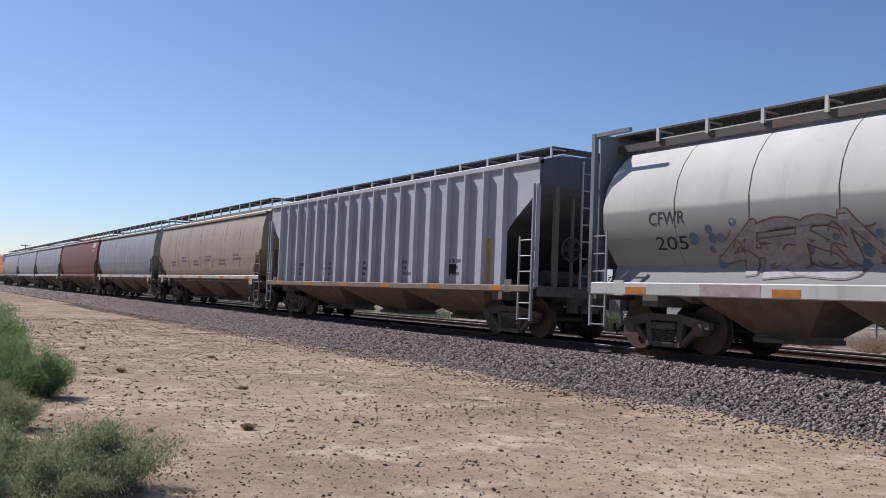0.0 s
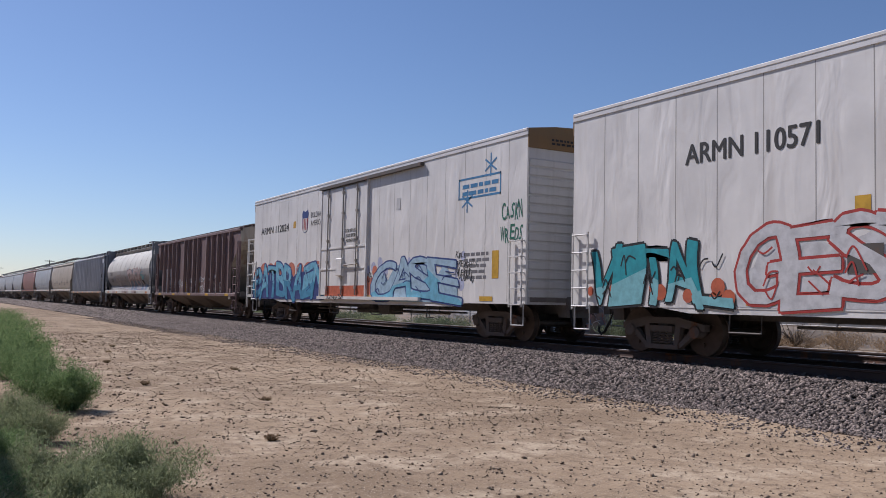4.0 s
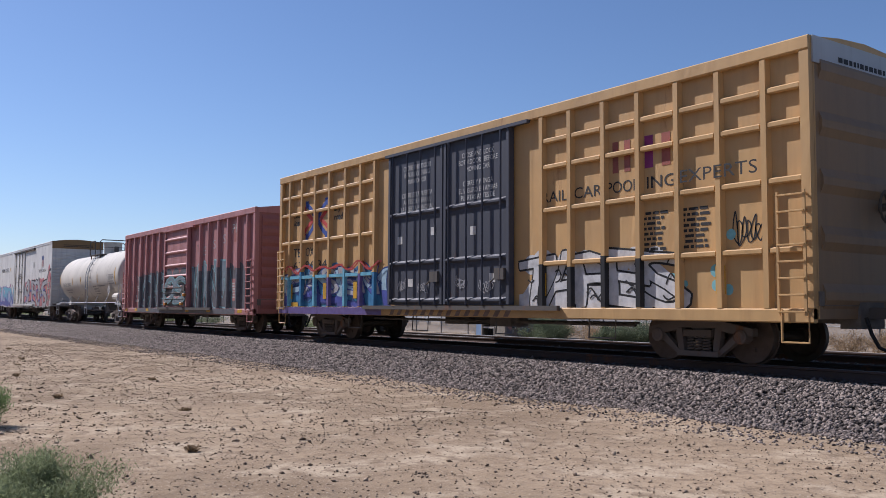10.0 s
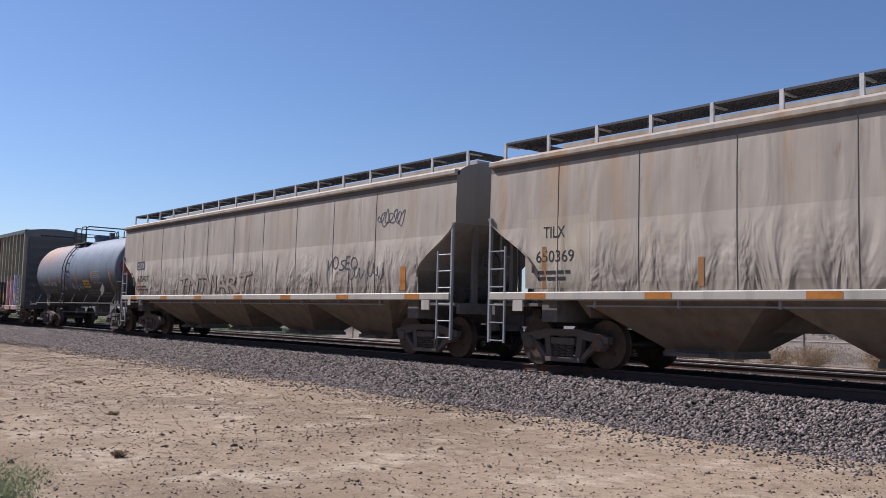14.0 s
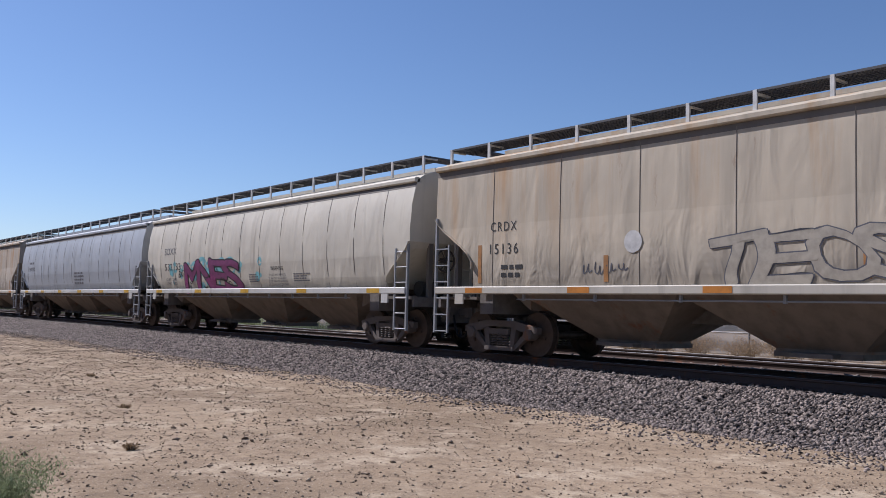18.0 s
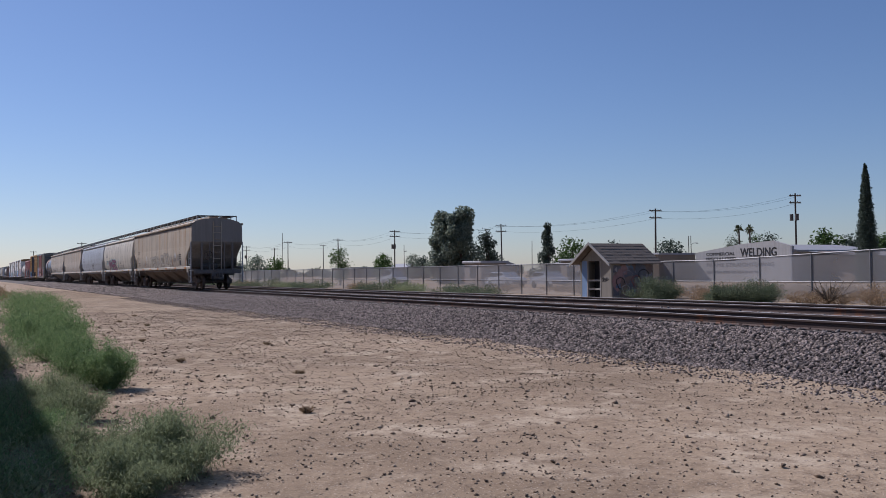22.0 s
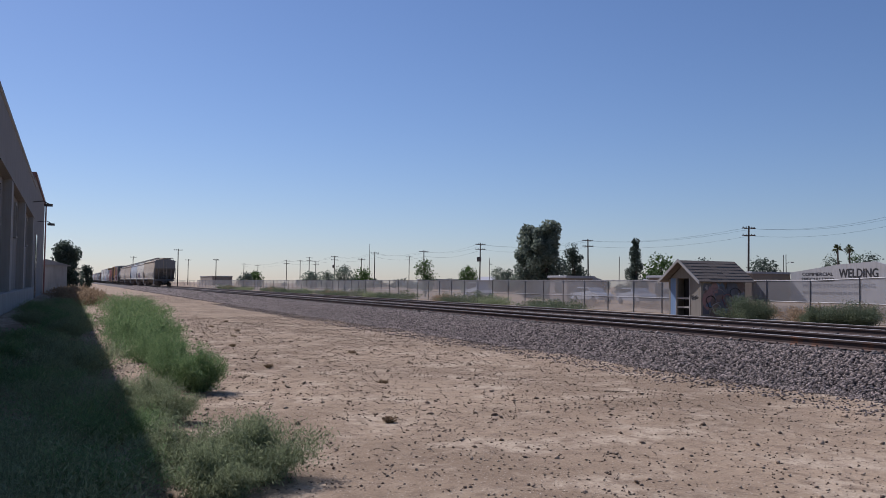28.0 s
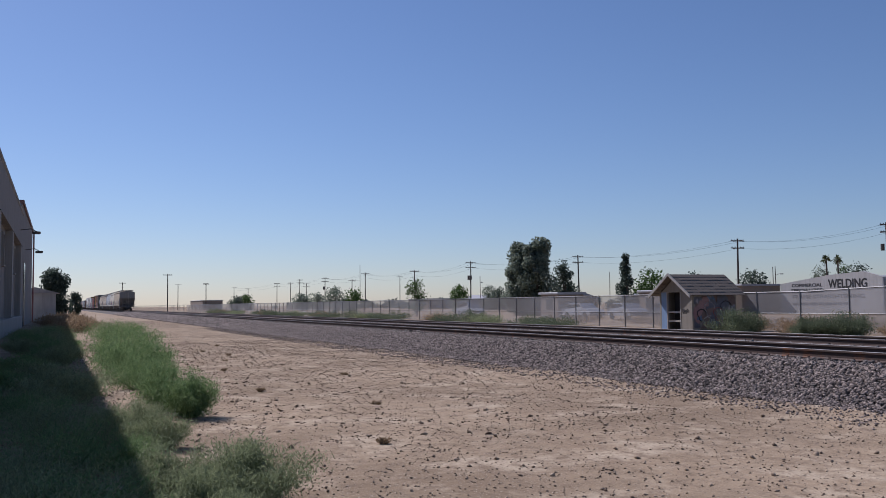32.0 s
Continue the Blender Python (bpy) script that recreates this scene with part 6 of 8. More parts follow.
word_piece(car, "TAPES", 2.6, 6.9, 0.95, 1.98, SPRAY["white"], SPRAY["black"], SPRAY["white"], side, 56, eps=0.005, lap=1.3, fat=0.014, edge=0.054, back=SPRAY["white"], puff=0.6)
dots(car, 4.8, 8.0, 1.2, 2.4, 9, 0.12, SPRAY["aqua"], side, 58, 0.005)
letter(car, "CLOSE THIS DOOR\nBEFORE CLOSING\nMAIN DOOR\n\nCIERRE ESTA PUERTA\nANTES DE CERRAR\nLA PUERTA PRINCIPAL", -2.05, 4.42, 0.12, WHITE, 1.45, lambda z: 1.592)
letter(car, "CLOSE AND LOCK\nBOTH DOORS BEFORE\nMOVING CAR\n\nCIERRE Y PONGA\nEL SEGURO EN AMBAS\nPUERTAS ANTES DE\nMOVER EL CARRO", 0.45, 4.42, 0.115, WHITE, 1.45, lambda z: 1.592)
for x, z in ((-2.2, 2.55), (-0.7, 2.7), (0.9, 2.6), (1.6, 1.5), (-1.7, 1.45)):
    patch(car, "placard", x, x + 0.22, z, z + 0.2, WHITE, lambda z: 1.592, 0.004)
scrawl(car, 7.9, 8.6, 1.9, 2.55, 2 * 1, SPRAY["black"], side, 57, 0.023)
bars(car, 5.95, 1.98, 0.55, 0.75, 8, BLACK, side, 97, 0.006)
bars(car, 6.85, 1.98, 0.6, 0.75, 8, BLACK, side, 98, 0.006)
patch(car, "placard", -8.59, -8.13, 0.95, 1.08, YELLOW, side, 0.045)
for x in (-8.72, -6.46, -4.64, 3.2, 7.6):
    patch(car, "reflector", x, x + 0.2, 1.18, 1.65, YELLOW, side, 0.045)
for k in range(14):
    x = -2.6 + k * 0.36
    part("sill_stripe", Shape().add([(x, -1.59, 0.74), (x + 0.17, -1.59, 0.74), (x + 0.30, -1.59, 0.91), (x + 0.13, -1.59, 0.91)], [(0, 1, 2, 3)]), SPRAY["brownline"], car)

for a, b in zip([-9.3] + px[:7], px[:7]):
    patch(car, "sprayed_rail", a + 0.08, b - 0.08, 1.802, 1.898, SPRAY["sky"], lambda z: 1.57, 0.003)
patch(car, "sprayed_sill", -9.35, -3.0, 0.73, 0.935, SPRAY["purple"], lambda z: 1.586, 0.004)
post_paint(car, px, -9.4, -3.0, 0.96, 2.0, (SPRAY["sky"], SPRAY["blue"], SPRAY["purple"], SPRAY["blue"]), 1.58, 4)
post_paint(car, px, 2.6, 6.3, 0.96, 1.85, (SPRAY["silver"], SPRAY["white"], SPRAY["black"]), 1.58, 5)

# olive box car with maroon doors and a pink painted piece
px = [-6.99, -6.27, -5.56, -4.89, -4.11, -3.44, 2.94, 3.46, 4.14, 4.83, 5.57, 6.29, 7.05]
car, h, side = rib_boxcar(142.94, 158.67, BOX_OLV, "olive-grey box car with maroon doors and a long pink graffiti piece", 0.80, 4.90, 1.58, px, (148.18 - 150.805, 153.22 - 150.805), BOX_OLV_R, BOX_OLV_D, corr=9, tc=1.55, door_leaves=2, door_mat=DOOR_PINK, door_hor=(1.25, 1.75, 2.35, 2.85, 3.45, 4.05), lad_top=2.6, belly=0.12, band_mat=BOX_OLV_R)
cloud_patch(car, -7.75, -4.2, 0.85, 2.75, SPRAY["lilac"], side, 57)
cloud_patch(car, -4.5, -2.7, 0.85, 2.75, SPRAY["lilac"], side, 58)
cloud_patch(car, 2.5, 6.2, 0.85, 2.8, SPRAY["lilac"], side, 59)
BLOCK = dict(lap=0.93, fat=0.100, edge=0.155, wave=0.15, tilt=0.03, vein=0)
word_piece(car, "S", -4.3, -2.72, 0.97, 2.36, SPRAY["pink"], SPRAY["black"], None, side, 58, eps=0.006, **BLOCK)
word_piece(car, "NR", 2.72, 6.2, 0.97, 2.42, SPRAY["pink"], SPRAY["black"], None, side, 59, eps=0.006, shade=SPRAY["rosedust"], **BLOCK)
cloud_patch(car, 6.0, 7.75, 0.85, 2.8, SPRAY["lilac"], side, 56)
cloud_patch(car, -2.6, 2.4, 1.03, 2.55, SPRAY["rosedust"], lambda z: 1.592, 60)
word_piece(car, "EU", -2.45, 2.3, 1.08, 2.32, SPRAY["pink"], SPRAY["black"], None, lambda z: 1.66, 60, eps=0.005, **BLOCK)
for k, (x, z) in enumerate(((-1.9, 2.5), (-1.2, 2.62), (0.35, 2.55), (0.9, 2.7), (1.4, 2.5))):
    dots(car, x, x + 0.5, z - 0.05, z + 0.05, 3, 0.12, SPRAY["pink"], lambda z: 1.592, 90 + k, 0.004)
for k, (x, z, r) in enumerate(((-0.6, 4.2, 0.25), (0.4, 3.7, 0.2), (1.6, 4.3, 0.2), (1.1, 3.1, 0.15))):
    dots(car, x - 0.2, x + 0.2, z - 0.1, z + 0.1, 4, r, DOOR_WORN, lambda z: 1.592, 95 + k, 0.002)
for row, (z, spans) in enumerate(((3.88, ((154.35, 154.75), (154.85, 155.1), (155.3, 155.45), (155.55, 155.85), (156.05, 156.25), (156.35, 156.62))),
                                  (3.38, ((154.95, 155.45), (155.55, 155.85), (156.05, 156.3), (156.4, 156.62))),
                                  (2.87, ((154.35, 154.6), (154.65, 154.85), (154.95, 155.15), (155.3, 155.6), (155.7, 155.85), (156.05, 156.3), (156.4, 156.62))))):
    for a, b in spans:
        a, b = a - 150.805, b - 150.805
        t = min(0.085, 0.36 * (b - a))
        q = Shape().box(a, a + t, -1.478, -1.470, z, z + 0.38)
        for zz in (z, z + 0.31):
            q.box(a + t, b - t, -1.478, -1.470, zz, zz + 0.07)
        q.box(b - t, b, -1.478, -1.470, z + 0.05, z + 0.33)
        part("cream_mark", q, CREAM, car)
for x in (-0.42, -0.08, 2.05):
    s = Shape().tube([(x, -1.72, 0.98), (x, -1.72, 4.62)], 0.022, 6)
    for z in (1.2, 2.1, 3.0, 3.9, 4.5):
        s.box(x - 0.05, x + 0.05, -1.74, -1.655, z - 0.035, z + 0.035)
    part("locking_bar", s, DOOR_PINK, car)
for x0, x1 in ((-2.4, -0.5), (0.1, 1.95)):
    for z in (1.42, 1.60):
        part("lock_rod", Shape().tube([(x0, -1.70, z), (x1, -1.70, z)], 0.016, 6), DOOR_WORN, car)
    part("lock_handle", Shape().box((x0 + x1) / 2, (x0 + x1) / 2 + 0.24, -1.76, -1.66, 1.5, 1.86), STEEL_DARK, car)
for x in (-2.55, 2.75, 4.55, 6.95):
    patch(car, "reflector", x, x + 0.13, 1.15, 1.62, YELLOW, lambda z: 1.60, 0.09)
for k, (x, z) in enumerate(((5.7, 2.95), (5.7, 3.42), (5.7, 3.9), (6.42, 2.95), (6.42, 3.42), (7.15, 2.95))):
    patch(car, "colour_square", x, x + 0.5, z, z + 0.34, SPRAY["pink"] if k < 3 else CREAM, side, 0.006)
bars(car, -h + 0.3, 1.9, 0.9, 1.1, 3, CREAM, side, 99, 0.006)
for k in range(30):
    x = -h + 1.0 + k * 0.46
    patch(car, "sill_stripe", x, x + 0.23 + 0.2 * (k % 3 > 0), 0.74, 0.94, SPRAY["black"] if k % 3 == 0 else SPRAY["rosedust"], lambda z: 1.586, 0.004)

post_paint(car, px, -7.6, -4.3, 0.98, 2.6, (SPRAY["lilac"],), 1.58, 6)
post_paint(car, px, -4.2, 5.9, 0.98, 2.4, (SPRAY["pink"], SPRAY["pink"], SPRAY["black"]), 1.58, 7)
post_paint(car, px, 5.9, 7.7, 0.98, 2.7, (SPRAY["lilac"],), 1.58, 8)

# weathered black tank car
car, h, side = tank_car(160.05, 173.05, 1.45, 2.58, TANK_BLACK, "weathered black tank car with white marks and a rusty end", TANK_BLACK, 1.62, 0.05, low=1, rail_mat=STEEL_DARK, rails=(-1.4, 0.26, ((-1.4, -1.15), (-0.4, 0.26)), 4.64), lad=-0.87, dome_h=0.22)
tank_text(car, 1.45, 2.58, "SRAX 17558", -4.7, 1.94, 0.17, WHITE, 2.1)
bars(car, -4.6, 1.62, 1.9, 0.2, 2, GREYTXT, side, 101, 0.006)
for x, za, zb in ((-3.72, 2.0, 2.43), (-2.04, 2.0, 2.44), (0.43, 2.02, 2.47), (2.55, 2.03, 2.47), (4.85, 1.62, 2.48)):
    patch(car, "reflector", x, x + 0.12, za, zb, ORANGE, side, 0.006, n=4)
patch(car, "placard", 1.36, 2.17, 1.81, 2.14, YELLOW, side, 0.006, n=3)
bars(car, 1.45, 1.88, 0.62, 0.2, 2, BLACK, side, 104, 0.010)
bars(car, 2.72, 1.97, 1.0, 0.55, 7, PALETXT, side, 102, 0.006)
bars(car, 1.4, 1.42, 2.8, 0.34, 3, GREYTXT, side, 103, 0.006)
scrawl(car, -2.1, -1.3, 1.65, 2.05, 2 * 4, SPRAY["lilac"], side, 61, 0.023)
scrawl(car, -0.4, 1.2, 1.65, 2.1, 2 * 5, SPRAY["lilac"], side, 62, 0.023)
s = Shape().add([(h - 2.2, -1.46, 1.42), (h - 1.93, -1.46, 1.69), (h - 2.2, -1.46, 1.96), (h - 2.47, -1.46, 1.69)], [(0, 1, 2, 3)])
part("hazard_placard", s, END_GREY, car)
# orange piece sprayed on the dished head
def on_head(y, z, lift):
    r = math.hypot(y, z - 2.58) / 1.45
    return (h - 0.72 + float(np.interp(r, [q[1] for q in HEAD], [q[0] for q in HEAD])) + lift, y, z)


def head_text(body, y, z, cap, width):
    me = text_mesh(body, cap / 0.69, SPRAY["palegrey"])
    co = np.empty(len(me.vertices) * 3)
    me.vertices.foreach_get("co", co)
    co = co.reshape(-1, 3)
    k = width / (co[:, 0].max() - co[:, 0].min())
    me.vertices.foreach_set("co", np.array([on_head(y + (q[0] - co[:, 0].min()) * k, z + q[1], 0.012) for q in co]).ravel())
    me.update()
    part("lettering", me, None, car)


head_text("SRAX 17558", 0.05, 2.95, 0.13, 0.95)
head_text("CAPY 17300 US GAL", 0.05, 2.78, 0.09, 1.0)
head_text("CAPY 65500 L", 0.05, 2.63, 0.09, 0.75)
rs = random.Random(12)
for k in range(7):
    cy, cz, n = -1.08 + 0.17 * k, 2.66 + 0.12 * (k % 2), 10
    wob = [rs.uniform(0.75, 1.2) for _ in range(n)]
    for grow, lift, mt in ((1.18, 0.012, "magenta"), (1.0, 0.018, ("rustred", "orange")[k % 2])):
        ring = [on_head(cy + 0.23 * grow * wob[i] * math.cos(6.283 * i / n), cz + 0.42 * grow * wob[i] * math.sin(6.283 * i / n), lift + 0.001 * k) for i in range(n)]
        part("graffiti_fill", Shape().add([on_head(cy, cz, lift + 0.001 * k)] + ring, [(0, 1 + i, 1 + (i + 1) % n) for i in range(n)]), SPRAY[mt], car)
    part("graffiti_tag", Shape().tube([on_head(cy + 0.12 * math.cos(a), cz + 0.25 * math.sin(a), 0.03) for a in [i * 0.7 for i in range(8)]], 0.018, 4), SPRAY["tan"], car)

# cream hoppers at the rear
car, h, side = hopper(173.6, 193.7, "flat", CREAM_DENT, "dented cream covered hopper with rust-grimed hoppers", SILL_CREAM, bays=4, ladder_mat=LADDER_GREY, cap_mat=CREAM_END)
patch(car, "dark_label", -8.62, -7.84, 2.38, 2.70, SPRAY["smoke"], side, 0.004)
letter(car, "CEFX", -8.55, 2.44, 0.19, WHITE, 0.65, side, 0.008)
letter(car, "635427", -8.52, 1.95, 0.21, BLACK, 1.08, side, 0.006)
bars(car, -8.5, 1.62, 1.05, 0.22, 2, BLACK, side, 111, 0.006)
scrawl(car, h - 3.0, h - 1.7, 3.0, 3.45, 2 * 1, SPRAY["smoke"], side, 63, 0.023)
scrawl(car, h - 4.2, h - 2.6, 1.7, 2.3, 2 * 2, SPRAY["smoke"], side, 64, 0.023)
word_piece(car, "TNTWART", -4.6, 0.6, 1.52, 2.05, SPRAY["creamfill"], SPRAY["tan"], None, side, 65, lap=1.05, fat=0.02, edge=0.055, vein=1)
hand_tag(car, "VOSEO", 4.9, 6.3, 2.05, 2.4, SPRAY["smoke"], side, 77)
patch(car, "reflector", h - 1.95, h - 1.75, 1.5, 2.05, ORANGE, side, 0.006)
patch(car, "reflector", -h + 1.7, -h + 1.85, 1.5, 2.05, ORANGE, side, 0.006)

car, h, side = hopper(194.8, 214.8, "flat", CREAM_RUST, "rust-stained cream covered hopper with buckled lower panels", SILL_CREAM, bays=4, ladder_mat=LADDER_GREY, cap_mat=CREAM_END)
patch(car, "repainted_panel", -8.95, -7.3, 1.50, 2.85, CREAM_HOP, side, 0.002, n=5)
letter(car, "TILX", -8.46, 2.46, 0.22, BLACK, 0.55, side, 0.006)
letter(car, "650369", -8.65, 2.00, 0.22, BLACK, 0.97, side, 0.006)
bars(car, -8.6, 1.65, 0.95, 0.24, 2, BLACK, side, 112, 0.006)
for x in (-h + 1.5, -h + 5.0, -h + 8.2, -h + 11.6, h - 2.0):
    patch(car, "reflector", x, x + 0.11, 1.5, 2.3 if x < -8 else 1.98, DULL_ORANGE, side, 0.006)

car, h, side = hopper(215.7, 233.9, "curved", GREY_B, "pale grey curved-side covered hopper", SILL_WHITE, refl=YELLOW, bays=3, seam=1.3, ladder_mat=LADDER_GREY)
bars(car, -7.55, 2.78, 0.8, 0.2, 1, GREYTXT, side, 119, 0.006)
letter(car, "580020", -7.55, 2.42, 0.19, GREYTXT, 1.05, side, 0.006)
bars(car, -h + 9.5, 1.7, 1.4, 0.6, 4, GREYTXT, side, 113, 0.006)

car, h, side = hopper(234.6, 251.3, "curved", SOX_WHITE, "cream-white curved-side covered hopper with a magenta graffiti piece", SILL_WHITE, refl=YELLOW, bays=3, seam=1.3, ladder_mat=LADDER_GREY)
letter(car, "SOXX", -6.68, 2.66, 0.24, GREYTXT, 1.1, side, 0.006)
letter(car, "532133", -6.64, 2.10, 0.24, BLACK, 1.42, side, 0.006)
dots(car, -6.2, 0.9, 1.5, 2.35, 34, 0.13, SPRAY["aqua"], side, 67)
word_piece(car, "MNES", -4.75, -0.6, 1.34, 2.32, SPRAY["plum"], SPRAY["black"], SPRAY["aqua"], side, 66, shade=SPRAY["magenta"], lap=1.2, fat=0.04, edge=0.085, wave=0.8, puff=0.75, vein=2)
patch(car, "sprayed_sill", -5.0, -0.4, 1.275, 1.425, SPRAY["plum"], lambda z: 1.632, 0.002)
hand_tag(car, "BiG", -5.45, -4.95, 1.85, 2.08, SPRAY["black"], side, 68, thin=0.01)
letter(car, "WARNING", 1.47, 1.95, 0.12, BLACK, 0.75, side, 0.006)
letter(car, "DO NOT APPLY VIBRATOR\nTO ANY PART OF CAR BODY\nEXCEPT VIBRATOR BRACKETS\nUSE ON UNLOADED CAR ONLY", 1.25, 1.79, 0.065, GREYTXT, 1.2, side, 0.006)
letter(car, "LD LMT  224300\nLT WT    61700", -6.6, 1.72, 0.10, GREYTXT, 1.0, side, 0.006)
bars(car, 0.05, 1.62, 0.6, 0.28, 4, GREYTXT, side, 116, 0.006)
bars(car, 2.8, 1.62, 0.9, 0.26, 4, GREYTXT, side, 121, 0.006)

car, h, side = hopper(252.26, 272.8, "flat", CREAM_HOP, "cream covered hopper streaked with rust, last car of the train", SILL_CREAM, bays=4, ladder_mat=LADDER_GREY, cap_mat=CREAM_END)
letter(car, "CRDX", -8.43, 2.57, 0.19, BLACK, 0.77, side, 0.006, spacing=1.3)
letter(car, "15136", -8.45, 2.10, 0.21, BLACK, 0.84, side, 0.006, spacing=1.3)
bars(car, -8.1, 1.62, 0.6, 0.32, 2, BLACK, side, 117, 0.006)
for x in (-h + 1.45, -h + 4.9, -h + 9.6, h - 5.7, h - 1.75):
    patch(car, "reflector", x, x + 0.11, 1.5, 2.3 if x < -8 else 1.98, DULL_ORANGE, side, 0.006)
word_piece(car, "TEOS", -3.1, 0.2, 1.45, 2.2, SPRAY["ash2"], SPRAY["smoke"], None, side, 70, lap=1.2, fat=0.03, edge=0.058, wave=1.4, vein=0)
word_piece(car, "ROEDA", 0.75, 4.6, 1.45, 2.3, SPRAY["ash2"], SPRAY["smoke"], None, side, 71, lap=1.2, fat=0.03, edge=0.058, wave=1.4, vein=0)
scrawl(car, 5.0, 5.9, 1.6, 2.3, 2 * 1, SPRAY["smoke"], side, 72, 0.027)
scrawl(car, 6.0, 7.2, 1.7, 2.35, 2 * 1, SPRAY["soot"], side, 73, 0.026)
for x in (-4.7, 5.55):
    q = [(x + 0.2 * math.cos(a), 2.2 + 0.2 * math.sin(a)) for a in [i * 0.4488 for i in range(14)]]
    part("placard", Shape().add([(u, -side(v) - 0.011, v) for u, v in q], [tuple(range(14))]), WHITE, car)
scrawl(car, -5.9, -4.8, 1.6, 1.9, 2 * 4, SPRAY["smoke"], side, 69, 0.023)
patch(car, "data_panel", h - 3.4, h - 2.9, 1.55, 1.85, BLACK, side, 0.006)
bars(car, h - 3.6, 1.95, 0.7, 0.35, 3, BLACK, side, 118, 0.006)


# ---- ground, track bed, rails ----
def dirt_material():
    m, nt, bs, vec = base_mat("packed_sandy_dirt", 0.95)
    bs.inputs["Specular IOR Level"].default_value = 0.1
    c, _ = noise_mix(nt, vec, 0.22, 7, (0.375, 0.282, 0.188), (0.255, 0.187, 0.122), 0.42, 0.60)
    c, _ = noise_mix(nt, vec, 1.1, 8, c, (0.47, 0.375, 0.265), 0.50, 0.64)
    c, n1 = noise_mix(nt, vec, 5.0, 9, c, (0.22, 0.16, 0.107), 0.48, 0.68)
    c, n2 = noise_mix(nt, vec, 30.0, 6, c, (0.15, 0.108, 0.074), 0.56, 0.68)
    c, _ = noise_mix(nt, vec, 60.0, 3, c, (0.58, 0.50, 0.40), 0.60, 0.70)
    nt.links.new(c, bs.inputs["Base Color"])
    b1 = bump(nt, bs, n1.outputs[0], 0.45, 0.04)
    b2 = node(nt, "ShaderNodeBump", Strength=0.8, Distance=0.015)
    nt.links.new(n2.outputs[0], b2.inputs["Height"])
    nt.links.new(b1.outputs[0], b2.inputs["Normal"])
    nt.links.new(b2.outputs[0], bs.inputs["Normal"])
    return m


DIRT = dirt_material()
CLOD = island("dirt_clods", (0.13, 0.092, 0.065), (0.46, 0.36, 0.26), 0.95)
BALLAST = island("crushed_ballast", (0.042, 0.035, 0.032), (0.37, 0.305, 0.265), 0.85)
BALLAST_DARK = island("oil_dark_ballast", (0.05, 0.045, 0.043), (0.24, 0.21, 0.19), 0.85)


def bed_material():
    m, nt, bs, vec = base_mat("ballast_bed", 0.95)
    c, n1 = noise_mix(nt, vec, 16.0, 4, (0.04, 0.034, 0.031), (0.18, 0.15, 0.135), 0.45, 0.60)
    nt.links.new(c, bs.inputs["Base Color"])
    bump(nt, bs, n1.outputs[0], 1.0, 0.05)
    return m


BED = bed_material()
RAIL_SIDE = paint("rusty_rail", (0.09, 0.06, 0.05), rough=0.8, rust=0.4)
RAIL_TOP = plain("polished_rail_head", (0.20, 0.20, 0.205), 0.62, 1.0, 0.05)
TIE = plain("weathered_tie_wood", (0.10, 0.083, 0.07), 0.9)


def axis(lo, hi, mid0, mid1, step, grow=1.25):
    a = list(np.arange(mid0, mid1, step))
    s, x = step, mid1
    while x < hi:
        a.append(x)
        s *= grow
        x += s
    a.append(hi)
    s, x = step, mid0
    pre = []
    while x > lo:
        s *= grow
        x -= s
        pre.append(max(lo, x))
    return pre[::-1] + a


def ground_z(x, y):
    near = max(0.0, 1 - abs(x + 18) / 60) * (1 if -6 < y < 12.5 else 0.3)
    return near * (0.05 * noise.noise((x * 0.35, y * 0.35, 0)) + 0.028 * noise.noise((x * 1.6, y * 1.6, 3)) + 0.012 * noise.noise((x * 4.1, y * 4.1, 7)))


def make_ground():
    xs, ys = axis(-2500, 900, -42, 6, 0.22), axis(-900, 2500, -2, 11, 0.22)
    vs = []
    for y in ys:
        for x in xs:
            z = ground_z(x, y)
            vs.append((x, y, z))
    n = len(xs)
    fs = [(j * n + i, j * n + i + 1, (j + 1) * n + i + 1, (j + 1) * n + i) for j in range(len(ys) - 1) for i in range(n - 1)]
    me = bpy.data.meshes.new("ground")
    me.from_pydata(vs, [], fs)
    me.materials.append(DIRT)
    me.shade_smooth()
    return tagged(new("ground", me), "dry sandy dirt ground with small clods", "ground", kind="structure")


make_ground()


def bed_z(y):
    return float(np.interp(y, [10.0, 10.45, 12.25, 19.6, 21.4, 21.6], [-0.03, 0.03, 0.44, 0.44, 0.03, -0.03]))


